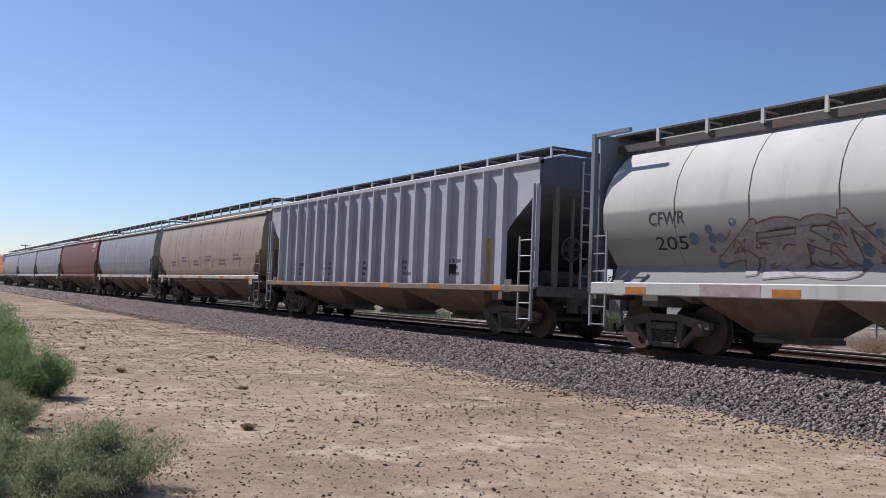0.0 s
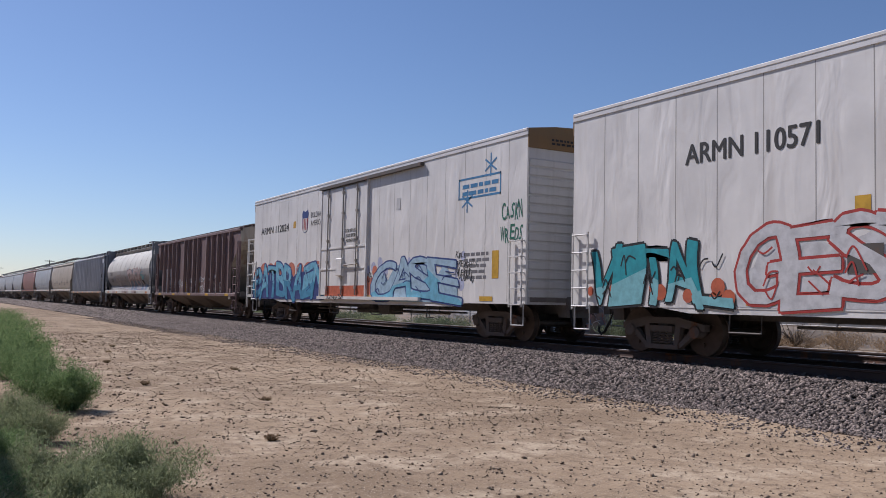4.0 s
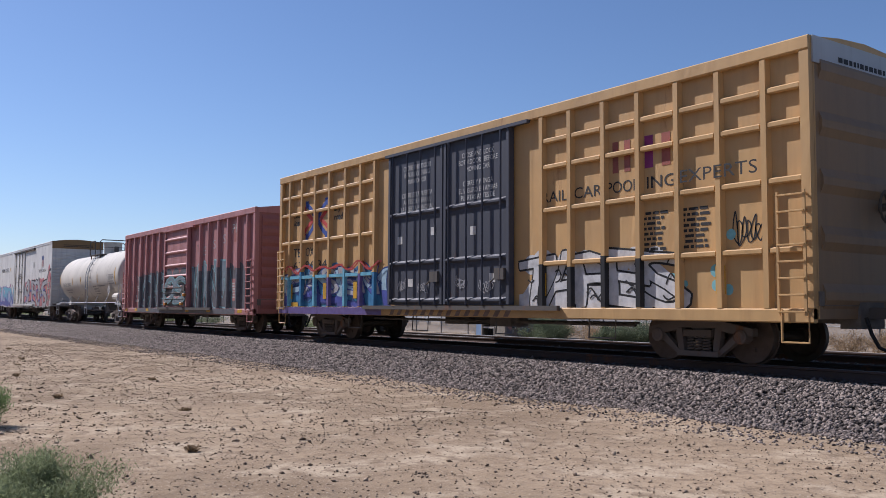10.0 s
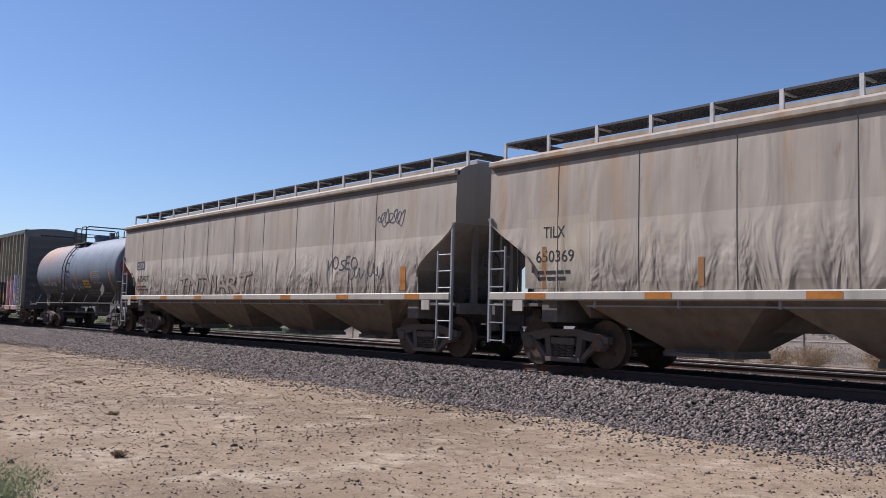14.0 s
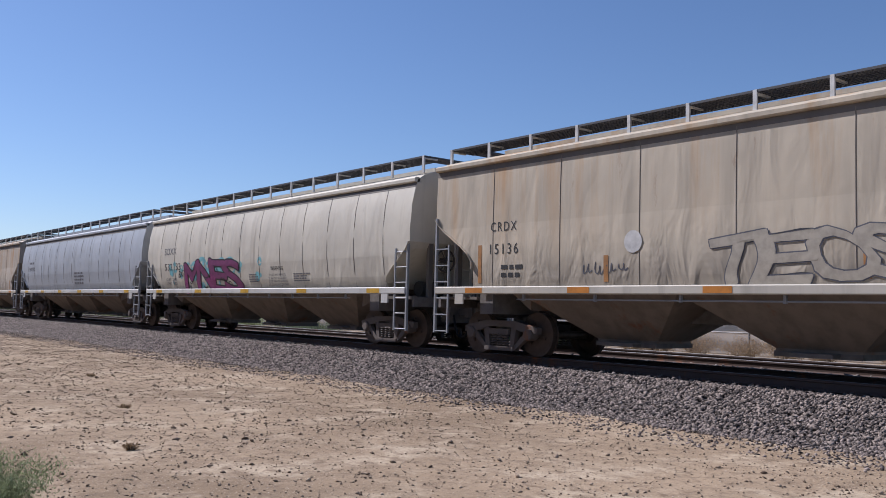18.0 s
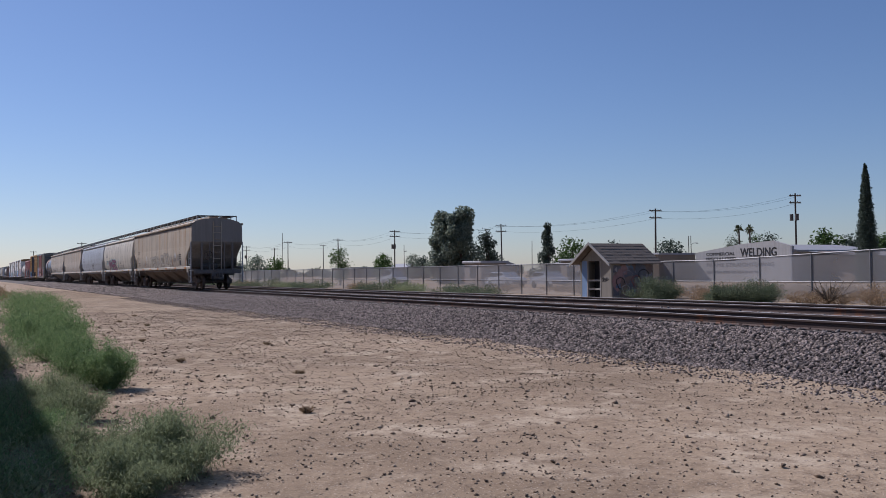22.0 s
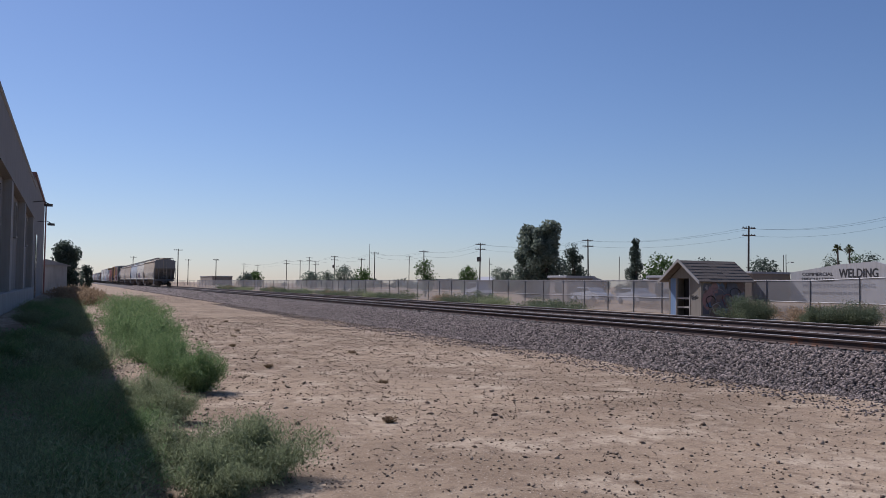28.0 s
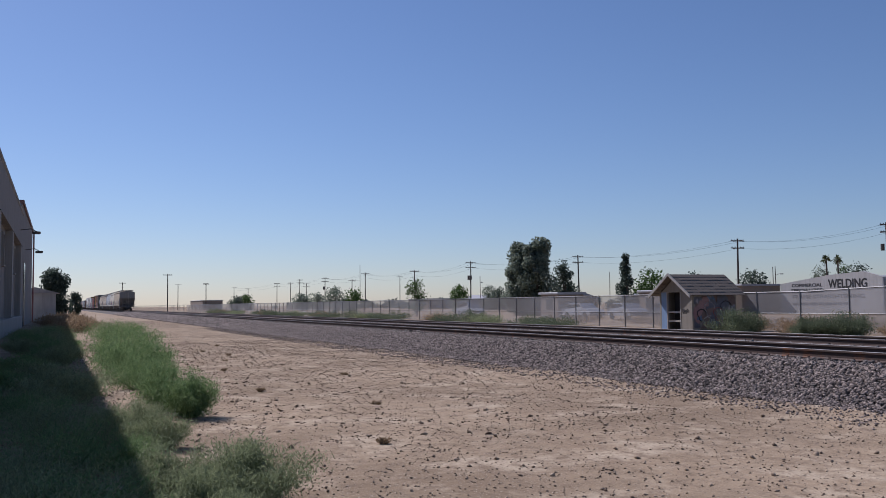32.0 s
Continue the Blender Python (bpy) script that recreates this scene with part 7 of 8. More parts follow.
def stones(name, count, xr, yr, size, mat, zfun, label, category, seed, near=None, flat=0.7, fall=1.0, patchy=0.0):
    """Scatter of small angular stones as one mesh."""
    rg = np.random.RandomState(seed)
    base = np.array([(1, 0, 0), (-1, 0, 0), (0, 1, 0), (0, -1, 0), (0, 0, 1), (0, 0, -1)], float)
    tri = np.array([(0, 2, 4), (2, 1, 4), (1, 3, 4), (3, 0, 4), (2, 0, 5), (1, 2, 5), (3, 1, 5), (0, 3, 5)])
    u = rg.rand(count)
    x = xr[1] - (xr[1] - xr[0]) * (u ** (near or 1.0))
    y = yr[1] - (yr[1] - yr[0]) * rg.rand(count) ** fall
    if patchy:
        keep = np.array([noise.noise((a * 0.45, b * 0.9, 11)) + 0.5 * noise.noise((a * 1.9, b * 2.6, 4)) + r for a, b, r in zip(x, y, rg.rand(count) * 2 - 1)]) > patchy - 1
        x, y, count = x[keep], y[keep], int(keep.sum())
    sz = size * (0.55 + 0.9 * rg.rand(count)) * (1 + 0.35 * (np.abs(x) / 40))
    z = np.array([zfun(a, b) for a, b in zip(x, y)])
    jit = base[None] * (0.6 + 0.8 * rg.rand(count, 6, 1)) + (rg.rand(count, 6, 3) - 0.5) * 0.55
    a = rg.rand(count) * 6.283
    tilt = (rg.rand(count) - 0.5) * 1.4
    ca, sa, ct, st = np.cos(a), np.sin(a), np.cos(tilt), np.sin(tilt)
    v = jit * sz[:, None, None]
    v[:, :, 2] *= flat
    v = np.stack([v[:, :, 0], v[:, :, 1] * ct[:, None] - v[:, :, 2] * st[:, None], v[:, :, 1] * st[:, None] + v[:, :, 2] * ct[:, None]], 2)
    v = np.stack([v[:, :, 0] * ca[:, None] - v[:, :, 1] * sa[:, None], v[:, :, 0] * sa[:, None] + v[:, :, 1] * ca[:, None], v[:, :, 2]], 2)
    v += np.stack([x, y, z + sz * 0.25], 1)[:, None, :]
    f = (tri[None] + 6 * np.arange(count)[:, None, None]).reshape(-1, 3)
    me = bpy.data.meshes.new(name)
    me.vertices.add(count * 6)
    me.vertices.foreach_set("co", v.ravel())
    me.loops.add(len(f) * 3)
    me.loops.foreach_set("vertex_index", f.ravel().astype(np.int32))
    me.polygons.add(len(f))
    me.polygons.foreach_set("loop_start", np.arange(len(f), dtype=np.int32) * 3)
    me.update(calc_edges=True)
    me.materials.append(mat)
    return tagged(new(name, me), label, category, kind="stuff")


bed = Shape().prism_x([(10.0, -0.05), (10.45, 0.01), (12.25, 0.42), (19.6, 0.42), (21.4, 0.01), (21.6, -0.05)], -2400, 300)
tagged(part("track_bed", bed, BED, None), "raised bed of crushed grey stone under the tracks", "track bed", kind="structure")
stones("ballast_stones", 112000, (-62, 3), (10.15, 12.62), 0.027, BALLAST, lambda x, y: bed_z(y), "crushed grey ballast stones on the embankment slope", "ballast", 3, 1.25)
stones("ballast_stones", 30000, (-190, -60), (10.1, 12.6), 0.05, BALLAST, lambda x, y: bed_z(y), "crushed grey ballast stones along the far embankment", "ballast", 4, 1.3)
stones("ballast_stones", 15000, (-62, 3), (9.0, 10.45), 0.019, BALLAST, lambda x, y: max(bed_z(y), ground_z(x, y)), "loose ballast stones strewn at the foot of the embankment", "ballast", 9, 1.25, fall=2.6)
stones("ballast_stones", 22000, (-60, 3), (12.5, 20.6), 0.045, BALLAST_DARK, lambda x, y: bed_z(y), "oil-darkened ballast stones between the tracks", "ballast", 5, 1.2)
stones("dirt_clods", 80000, (-100, 4), (-0.6, 10.7), 0.0085, CLOD, ground_z, "small dark dirt clods and pebbles scattered on the ground", "clods", 6, 1.7, patchy=0.75)
stones("dirt_clods", 26000, (-40, 3), (0.5, 10.3), 0.013, CLOD, ground_z, "dirt clods lying on the ground", "clods", 8, 0.9, patchy=0.85)
stones("dirt_clods", 2200, (-34, 2), (0.5, 10.3), 0.026, CLOD, ground_z, "larger dirt clods lying on the ground", "clods", 7, 0.9, flat=0.6, patchy=0.95)

RAIL_PROFILE = [(-0.07, 0.0), (0.07, 0.0), (0.07, 0.012), (0.012, 0.035), (0.012, 0.125), (0.036, 0.135), (0.036, 0.166), (-0.036, 0.166), (-0.036, 0.135), (-0.012, 0.125), (-0.012, 0.035), (-0.07, 0.012)]
_tie = Shape().chamfer(-1.3, 1.3, -0.11, 0.11, -0.16, 0.0, 0.015)
_tie.v = [(y, x, z) for x, y, z in _tie.v]
TIE_MESH = _tie.mesh("tie", TIE)
_pl = Shape()
for _yy in (-0.7525, 0.7525):
    _pl.box(-0.09, 0.09, _yy - 0.17, _yy + 0.17, 0.0, 0.018)
    for _a, _b in ((-0.06, -0.11), (0.06, 0.11)):
        _pl.box(_a - 0.015, _a + 0.015, _yy + _b - 0.015, _yy + _b + 0.015, 0.018, 0.045)
PLATE_MESH = _pl.mesh("tie_plates", RAIL_SIDE)


def railway(yc, near):
    tr = thing("railway_track", 0, yc, RAIL_Z - 0.172, "steel rails on dark timber ties", "railway track", "tracks", "structure")
    for yy in (-0.7525, 0.7525):
        part("rail", Shape().prism_x([(yy + a, b) for a, b in RAIL_PROFILE], -2400, 300), RAIL_SIDE, tr)
        part("rail_head", Shape().prism_x([(yy - 0.021, 0.1665), (yy + 0.021, 0.1665), (yy + 0.018, 0.172), (yy - 0.018, 0.172)], -2400, 300), RAIL_TOP, tr, "polished running surface")
    far, n = Shape(), 0
    for k in range(420):
        x = 6 - k * 0.51 + random.uniform(-0.03, 0.03)
        if near and n < 150:
            part("tie", TIE_MESH, None, tr, at=(x, random.uniform(-0.04, 0.04), -0.002))
            part("tie_plate", PLATE_MESH, None, tr, at=(x, 0, 0.0))
            n += 1
        else:
            far.box(x - 0.11, x + 0.11, -1.3, 1.3, -0.16, 0.0)
    tagged(part("tie", far, TIE, tr), kind="stuff")


railway(TRACK_Y, True)
railway(17.95, False)

# ---- chain-link fence beyond the tracks ----
FENCE_STEEL = paint("galvanised_fence_steel", (0.19, 0.19, 0.19), rough=0.5, metal=0.2)


def mesh_material():
    m, nt, bs, vec = base_mat("chain_link_fabric", 0.6)
    c, _ = noise_mix(nt, vec, 0.15, 4, (0.36, 0.355, 0.35), (0.28, 0.265, 0.25), 0.4, 0.65)
    nt.links.new(c, bs.inputs["Base Color"])
    tr = nt.nodes.new("ShaderNodeBsdfTransparent")
    mx = nt.nodes.new("ShaderNodeMixShader")
    mx.inputs[0].default_value = 0.52
    nt.links.new(tr.outputs[0], mx.inputs[1])
    nt.links.new(bs.outputs[0], mx.inputs[2])
    nt.links.new(mx.outputs[0], nt.nodes["Material Output"].inputs[0])
    return m


FABRIC = mesh_material()
FY = 32.2
fence = thing("fence", 0, FY, 0, "grey chain-link fence with steel posts along the railway", "fence", kind="structure")
def fence_top(x):
    return float(np.interp(x, [-31, -19], [1.95, 2.36]))


for k in range(86):
    x = -6 - k * 2.82
    part("post", Shape().tube([(x, 0, -0.1), (x, 0, fence_top(x) + 0.03)], 0.038, 6), FENCE_STEEL, fence)
    part("mesh_panel", Shape().add([(x, 0, 0.05), (x - 2.82, 0, 0.05), (x - 2.82, 0, fence_top(x - 2.82) - 0.02), (x, 0, fence_top(x) - 0.02)], [(0, 1, 2, 3)]), FABRIC, fence)
part("top_rail", Shape().tube([(-248, 0, 1.95), (-31, 0, 1.95), (-19, 0, 2.36), (-6, 0, 2.36)], 0.03, 6), FENCE_STEEL, fence)
part("middle_rail", Shape().tube([(-248, 0, 0.92), (-6, 0, 0.92)], 0.025, 6), FENCE_STEEL, fence)
far = Shape()
for k in range(110):
    x = -250 - k * 2.9
    far.box(x - 0.03, x + 0.03, -0.03, 0.03, 0, 1.95)
far.box(-570, -248, -0.02, 0.02, 1.90, 1.96).box(-570, -248, -0.02, 0.02, 0.90, 0.94)
tagged(part("far_posts", far, FENCE_STEEL, fence), kind="stuff")

# ---- railway shed ----
SHED_WALL = paint("pale_block_wall", (0.29, 0.265, 0.22), dirty=0.9, rust=0.05, rough=0.9)
SHED_BLUE = paint("blue_painted_wall", (0.22, 0.33, 0.50), dirty=0.6, rough=0.9)
SHED_ROOF = paint("worn_shingles", (0.16, 0.132, 0.108), dirty=0.8, rust=0.25, rough=0.95)
SHED_TRIM = paint("worn_trim", (0.40, 0.38, 0.34), dirty=0.6)
shed = thing("shed", -36.55, 30.4, 0, "small derelict block shed with gabled shingle roof and graffiti", "shed")
hx, y0, y1 = 1.28, -1.4, 1.4
part("wall", Shape().box(hx - 0.14, hx, y0, y1, 0, 1.98), SHED_WALL, shed)
part("wall", Shape().box(-hx, -hx + 0.14, y0, y1, 0, 1.98), SHED_WALL, shed)
part("wall", Shape().prism_y([(-hx + 0.145, 0), (hx - 0.145, 0), (hx - 0.145, 2.0), (0, 2.80), (-hx + 0.145, 2.0)], y1 - 0.14, y1), SHED_WALL, shed)
part("wall", Shape().box(-hx + 0.145, -0.68, y0, y0 + 0.14, 0, 2.02), SHED_BLUE, shed, "blue painted front wall")
part("wall", Shape().box(0.42, hx - 0.145, y0, y0 + 0.14, 0, 2.02), SHED_WALL, shed)
part("gable", Shape().prism_y([(-hx + 0.145, 2.02), (hx - 0.145, 2.02), (0, 2.80)], y0, y0 + 0.14), SHED_WALL, shed)
# black sheet set back in the opening, painting the dark interior
part("door", Shape().box(-0.68, 0.42, y0 + 0.5, y0 + 0.55, 0, 2.02), BLACK, shed, "black sheet for the shade inside the open doorway with broken boards")
for z in (0.5, 0.95):
    part("door_board", Shape().box(-0.66, 0.40, y0 + 0.04, y0 + 0.08, z, z + 0.09), SHED_TRIM, shed)
for x in (-0.70, 0.38):
    part("door_frame", Shape().box(x, x + 0.06, y0 - 0.02, y0 + 0.1, 0, 2.02), SHED_TRIM, shed)
for sg in (-1, 1):
    for i in range(7):
        a, b = i / 7, (i + 1) / 7
        x0, x1, z0, z1 = sg * (1.62 - 1.62 * a), sg * (1.62 - 1.62 * b), 1.82 + 1.10 * a, 1.82 + 1.10 * b
        for j in range(9):
            ya, yb = y0 - 0.42 + j * 0.405, y0 - 0.42 + (j + 1) * 0.405 - 0.012
            dz = random.uniform(0, 0.018)
            part("shingle", Shape().add([(x0, ya, z0 + 0.03 + dz), (x0, yb, z0 + 0.03 + dz), (x1, yb, z1 + 0.02), (x1, ya, z1 + 0.02), (x0, ya, z0 + dz), (x0, yb, z0 + dz), (x1, yb, z1 - 0.02), (x1, ya, z1 - 0.02)],
                                        [(0, 1, 2, 3), (7, 6, 5, 4), (0, 4, 5, 1), (1, 5, 6, 2), (2, 6, 7, 3), (3, 7, 4, 0)]), SHED_ROOF, shed)
    part("barge_board", Shape().add([(sg * 1.66, y0 - 0.46, 1.72), (0, y0 - 0.46, 2.86), (0, y0 - 0.46, 3.0), (sg * 1.66, y0 - 0.46, 1.88), (sg * 1.66, y0 - 0.41, 1.72), (0, y0 - 0.41, 2.86), (0, y0 - 0.41, 3.0), (sg * 1.66, y0 - 0.41, 1.88)],
                                    [(0, 1, 2, 3), (4, 7, 6, 5), (0, 4, 5, 1), (3, 2, 6, 7), (0, 3, 7, 4), (1, 5, 6, 2)]), SHED_TRIM, shed)
rs = random.Random(33)
for k in range(64):
    cy, cz, r = rs.uniform(-1.2, 1.2), rs.uniform(0.25, 1.65), rs.uniform(0.16, 0.42)
    n = rs.randrange(6, 11)
    ph, wb = rs.uniform(0, 6), [rs.uniform(0.6, 1.25) for _ in range(n)]
    q = [(hx + 0.003 + 0.0008 * k, max(-1.38, min(1.38, cy + r * wb[i] * math.cos(ph + 6.283 * i / n))), max(0.05, min(1.9, cz + 1.1 * r * wb[i] * math.sin(ph + 6.283 * i / n)))) for i in range(n)]
    part("graffiti_cloud", Shape().add(q, [tuple(range(n))]), SPRAY[("smoke", "brownline", "mudblue", "smoke", "ash", "soot", "brownline", "dustyred", "haze")[k % 9]], shed)
for k, (cy, cz, r) in enumerate(((-0.85, 0.85, 0.25), (-0.35, 1.15, 0.3), (0.2, 0.9, 0.28), (0.7, 1.2, 0.3), (0.95, 0.6, 0.22), (-0.5, 0.5, 0.22))):
    pts = [(hx + 0.056, cy + r * math.cos(a) * (1 + 0.3 * math.sin(3 * a)), cz + r * 1.2 * math.sin(a)) for a in [i * 0.5 for i in range(11)]]
    part("graffiti_tag", Shape().tube(pts, 0.022, 4), SPRAY[("black", "ash", "mudred", "black", "palegrey", "palegrey")[k]], shed)
scrawl(shed, 0.5, 1.1, 0.9, 1.2, 2, SPRAY["black"], lambda z: 1.4, 5, 0.03)

# ---- warehouse beside the camera ----
WARE = paint("weathered_concrete_wall", (0.27, 0.245, 0.225), dirty=0.8, rust=0.05, rough=0.95)
WARE_T = paint("pale_concrete_trim", (0.34, 0.315, 0.285), dirty=0.8, rough=0.95)
PANE = plain("dark_window_glass", (0.02, 0.022, 0.025), 0.15)
DOOR_B = paint("faded_blue_door", (0.24, 0.27, 0.31), dirty=0.7)
ware = thing("warehouse", -45, -2.65, 0, "long weathered concrete warehouse with pilasters beside the line", "warehouse")
XA, XM, XB, TOP = -62.0, -32.0, 38.0, 9.1
part("wall", Shape().box(XM, XB, -12, -0.45, 0, TOP - 0.25), WARE, ware)
part("wall", Shape().box(XM + 0.002, XB, -0.449, -0.02, 6.4, TOP - 0.25), WARE, ware, "plain upper wall band")
part("parapet", Shape().chamfer(XM - 0.05, XB + 0.1, -12.1, 0.04, TOP - 0.25, TOP, 0.05), WARE_T, ware)
part("plinth", Shape().chamfer(XM, XB, -0.449, 0.06, 0, 0.95, 0.04), WARE_T, ware)
for k, x in enumerate((-30.4, -16.6, -3.0, 11.0, 25.0, 37.0)):
    part("pilaster", Shape().chamfer(x - 0.75, x + 0.75, -0.449, -0.03, 0.95, 6.4, 0.05), WARE_T, ware)
    if k < 5:
        for wx, z0, z1, wd, mt in ((3.4, 4.1, 5.9, 1.3, PANE), (7.2, 1.0, 4.6, 2.6, DOOR_B), (10.8, 3.6, 5.2, 1.2, PANE)):
            w = part("window" if mt is PANE else "door", Shape().box(x + wx, x + wx + wd, -0.449, -0.42, z0, z1), mt, ware)
            part("window_frame" if mt is PANE else "door_frame", Shape().box(x + wx - 0.12, x + wx, -0.449, -0.34, z0, z1 + 0.14).box(x + wx + wd, x + wx + wd + 0.12, -0.449, -0.34, z0, z1 + 0.14).box(x + wx, x + wx + wd, -0.449, -0.34, z1, z1 + 0.14), WARE_T, w)
            if mt is PANE:
                part("window_sill", Shape().box(x + wx - 0.15, x + wx + wd + 0.15, -0.449, -0.28, z0 - 0.1, z0), WARE_T, w)
for x, z in ((-27.2, 7.15), (-38.4, 6.35)):
    part("wall_lamp", Shape().tube([(x, -0.02, z + 0.2), (x, 0.7, z + 0.3), (x, 1.05, z + 0.1)], 0.035, 5).prism_z([(x + 0.30 * math.cos(a), 1.05 + 0.30 * math.sin(a)) for a in [i * 0.785 for i in range(8)]], z - 0.08, z + 0.10), STEEL_DARK, ware)
annex = thing("warehouse_annex", -45, -2.65, 0, "taller plain rendered warehouse annex with a red-brown edge", "warehouse")
part("wall", Shape().box(XA, XM - 0.06, -12, -0.10, 0, 9.85), WARE, annex)
part("parapet", Shape().chamfer(XA - 0.08, XM - 0.06, -12.1, 0.04, 9.85, 10.15, 0.04), paint("red_brown_coping", (0.20, 0.10, 0.09), dirty=0.5), annex)
part("door", Shape().box(XM - 8.0, XM - 5.0, -0.10, -0.06, 0, 5.4), PANE, annex, "tall dark doorway")
part("downpipe", Shape().tube([(XA + 0.3, 0.05, 0), (XA + 0.3, 0.05, 9.8)], 0.08, 8), BOX_RED_END, annex)

# ---- far buildings ----
WALL_W = paint("white_washed_wall", (0.46, 0.45, 0.43), dirty=0.6, rough=0.9)
WALL_B = paint("beige_wall", (0.27, 0.22, 0.175), dirty=0.4, rough=0.9)
TIN_RUST = paint("rusty_tin_roof", (0.20, 0.15, 0.12), dirty=0.7, rust=0.5, rough=0.8)
TIN = paint("faded_tin_roof", (0.33, 0.33, 0.34), dirty=0.5, rough=0.6)
weld = thing("workshop", -70.6, 80, 0, "white workshop with stepped front wall and painted trade lettering", "workshop")
part("wall", Shape().prism_y([(-10.4, 0), (4.1, 0), (4.1, 3.95), (1.6, 4.62), (-3.3, 4.35), (-10.4, 3.5)], 0, 0.35), WALL_W, weld)
part("wall", Shape().box(-10.4, 4.1, 0.352, 16, 0, 3.3), WALL_W, weld)
part("roof", Shape().prism_y([(-10.8, 3.3), (4.6, 3.3), (4.6, 3.5), (-3, 4.35), (-10.8, 3.5)], 0.36, 16.5), TIN, weld)
part("side_shed", Shape().prism_y([(4.11, 0), (10.5, 0), (10.5, 2.5), (4.11, 3.0)], 3, 14), WALL_B, weld)
for body, x, z, cap, wd in (("WELDING", -3.2, 2.9, 0.95, 5.3), ("SPECIALIZED", -8.7, 2.45, 0.42, 4.9), ("COMMERCIAL", -8.6, 3.1, 0.36, 4.6)):
    letter(weld, body, x, z, cap, BLACK, wd, lambda z: 0.0, 0.01, bold=0.06)
letter(weld, "FRAME STRAIGHTENING", -8.5, 1.75, 0.42, GREYTXT, 10.2, lambda z: 0.0, 0.01, bold=0.04)
bars(weld, -8.5, 0.95, 9.5, 0.55, 1, GREYTXT, lambda z: 0.0, 5, 0.01)
part("corner_board", Shape().box(3.95, 4.14, -0.03, 0.36, 0, 3.95), TIN, weld)
for k in range(5):
    part("roof_sheet", Shape().prism_y([(4.3 + 1.4 * k, 3.3 - 0.12 * k), (5.75 + 1.4 * k, 3.18 - 0.12 * k), (5.75 + 1.4 * k, 3.26 - 0.12 * k), (4.3 + 1.4 * k, 3.42 - 0.12 * k)], 2.0 + 0.2 * (k % 2), 14.5), TIN_RUST if k % 2 else TIN, weld, "rusted roofing sheet" if k % 2 else "")


def low_building(x, y, w, d, h, mat, roof, label, pitched=False):
    b = thing("low_building", x, y, 0, label, "building")
    part("wall", Shape().box(-w / 2, w / 2, 0, d, 0, h), mat, b)
    if pitched:
        part("roof", Shape().prism_x([(-0.4, h), (d + 0.4, h), (d / 2, h + d * 0.16)], -w / 2 - 0.3, w / 2 + 0.3), roof, b)
    else:
        part("roof", Shape().chamfer(-w / 2 - 0.2, w / 2 + 0.2, -0.2, d + 0.2, h, h + 0.25, 0.05), roof, b)
    for k in range(max(1, int(w / 4))):
        wx = -w / 2 + (k + 0.5) * w / max(1, int(w / 4))
        q = part("window", Shape().box(wx - 0.6, wx + 0.6, -0.03, 0, 0.9, min(2.0, h - 0.3)), PANE, b)
        part("window_frame", Shape().box(wx - 0.7, wx + 0.7, -0.06, 0, min(2.0, h - 0.3), min(2.1, h - 0.2)), WALL_W, q)
    return b


low_building(-84.6, 75, 5, 6, 3.3, WALL_B, TIN, "beige flat-roofed house behind the fence")
low_building(-78, 46, 3.4, 3, 2.35, WALL_B, TIN, "low site trailer with pale roof behind the fence")
low_building(-72, 54, 3.4, 3, 2.45, WALL_B, TIN, "low site trailer with pale roof behind the fence")
low_building(-118, 88, 9, 7, 2.5, WALL_B, TIN, "tan low house with tin roof", True)
low_building(-150, 90, 8, 7, 2.4, WALL_B, TIN, "white low house with tin roof", True)
low_building(-200, 95, 12, 7, 2.6, WALL_B, TIN, "white low workshop with tin roof", True)
low_building(-260, 105, 16, 9, 3.0, WALL_B, TIN, "tan low warehouse behind the fence")
low_building(-330, 95, 20, 9, 3.0, WALL_B, TIN, "pale low warehouse behind the fence")
low_building(-112, -4.6, 6, 4.3, 3.2, WALL_W, TIN, "white shed beyond the warehouse", True)
low_building(-430, 60, 40, 9, 4.0, WALL_B, TIN, "long pale warehouse far along the line")

# ---- parked cars behind the fence ----
GLASS_D = plain("car_window", (0.03, 0.035, 0.04), 0.1)


def parked_car(x, y, rz, col, label, van=False):
    c = thing("parked_car", x, y, 0, label, "car", "parked cars")
    c.rotation_euler = (0, 0, radians(rz))
    m = plain("car_paint", col, 0.3)
    zt = 1.9 if van else 1.45
    prof = [(-2.2, 0.35), (2.2, 0.35), (2.25, 0.7), (1.9, 0.9), (1.1, 0.98), (0.5, zt), (-1.3, zt), (-2.0, 0.98), (-2.25, 0.85)]
    rings = [[(px * (1 if abs(yy) < 0.8 else 0.985), yy * (1 if pz < 1.0 else 0.86), pz) for px, pz in prof] for yy in (-0.88, -0.8, 0.8, 0.88)]
    part("body", Shape().loft(rings), m, c)
    for sg in (-1, 1):
        part("window", Shape().prism_y([(0.92, 1.02), (0.45, zt - 0.08), (-1.2, zt - 0.08), (-1.75, 1.02)], sg * 0.79, sg * 0.84), GLASS_D, c)
    for wx in (-1.35, 1.4):
        for sg in (-1, 1):
            w = part("wheel", Shape().disc_y(wx, 0.32, [(sg * 0.72, 0.32), (sg * 0.90, 0.32)], 14), RUBBER, c)
            part("rim", Shape().disc_y(wx, 0.32, [(sg * 0.895, 0.20), (sg * 0.91, 0.18)], 10), GALV, w)


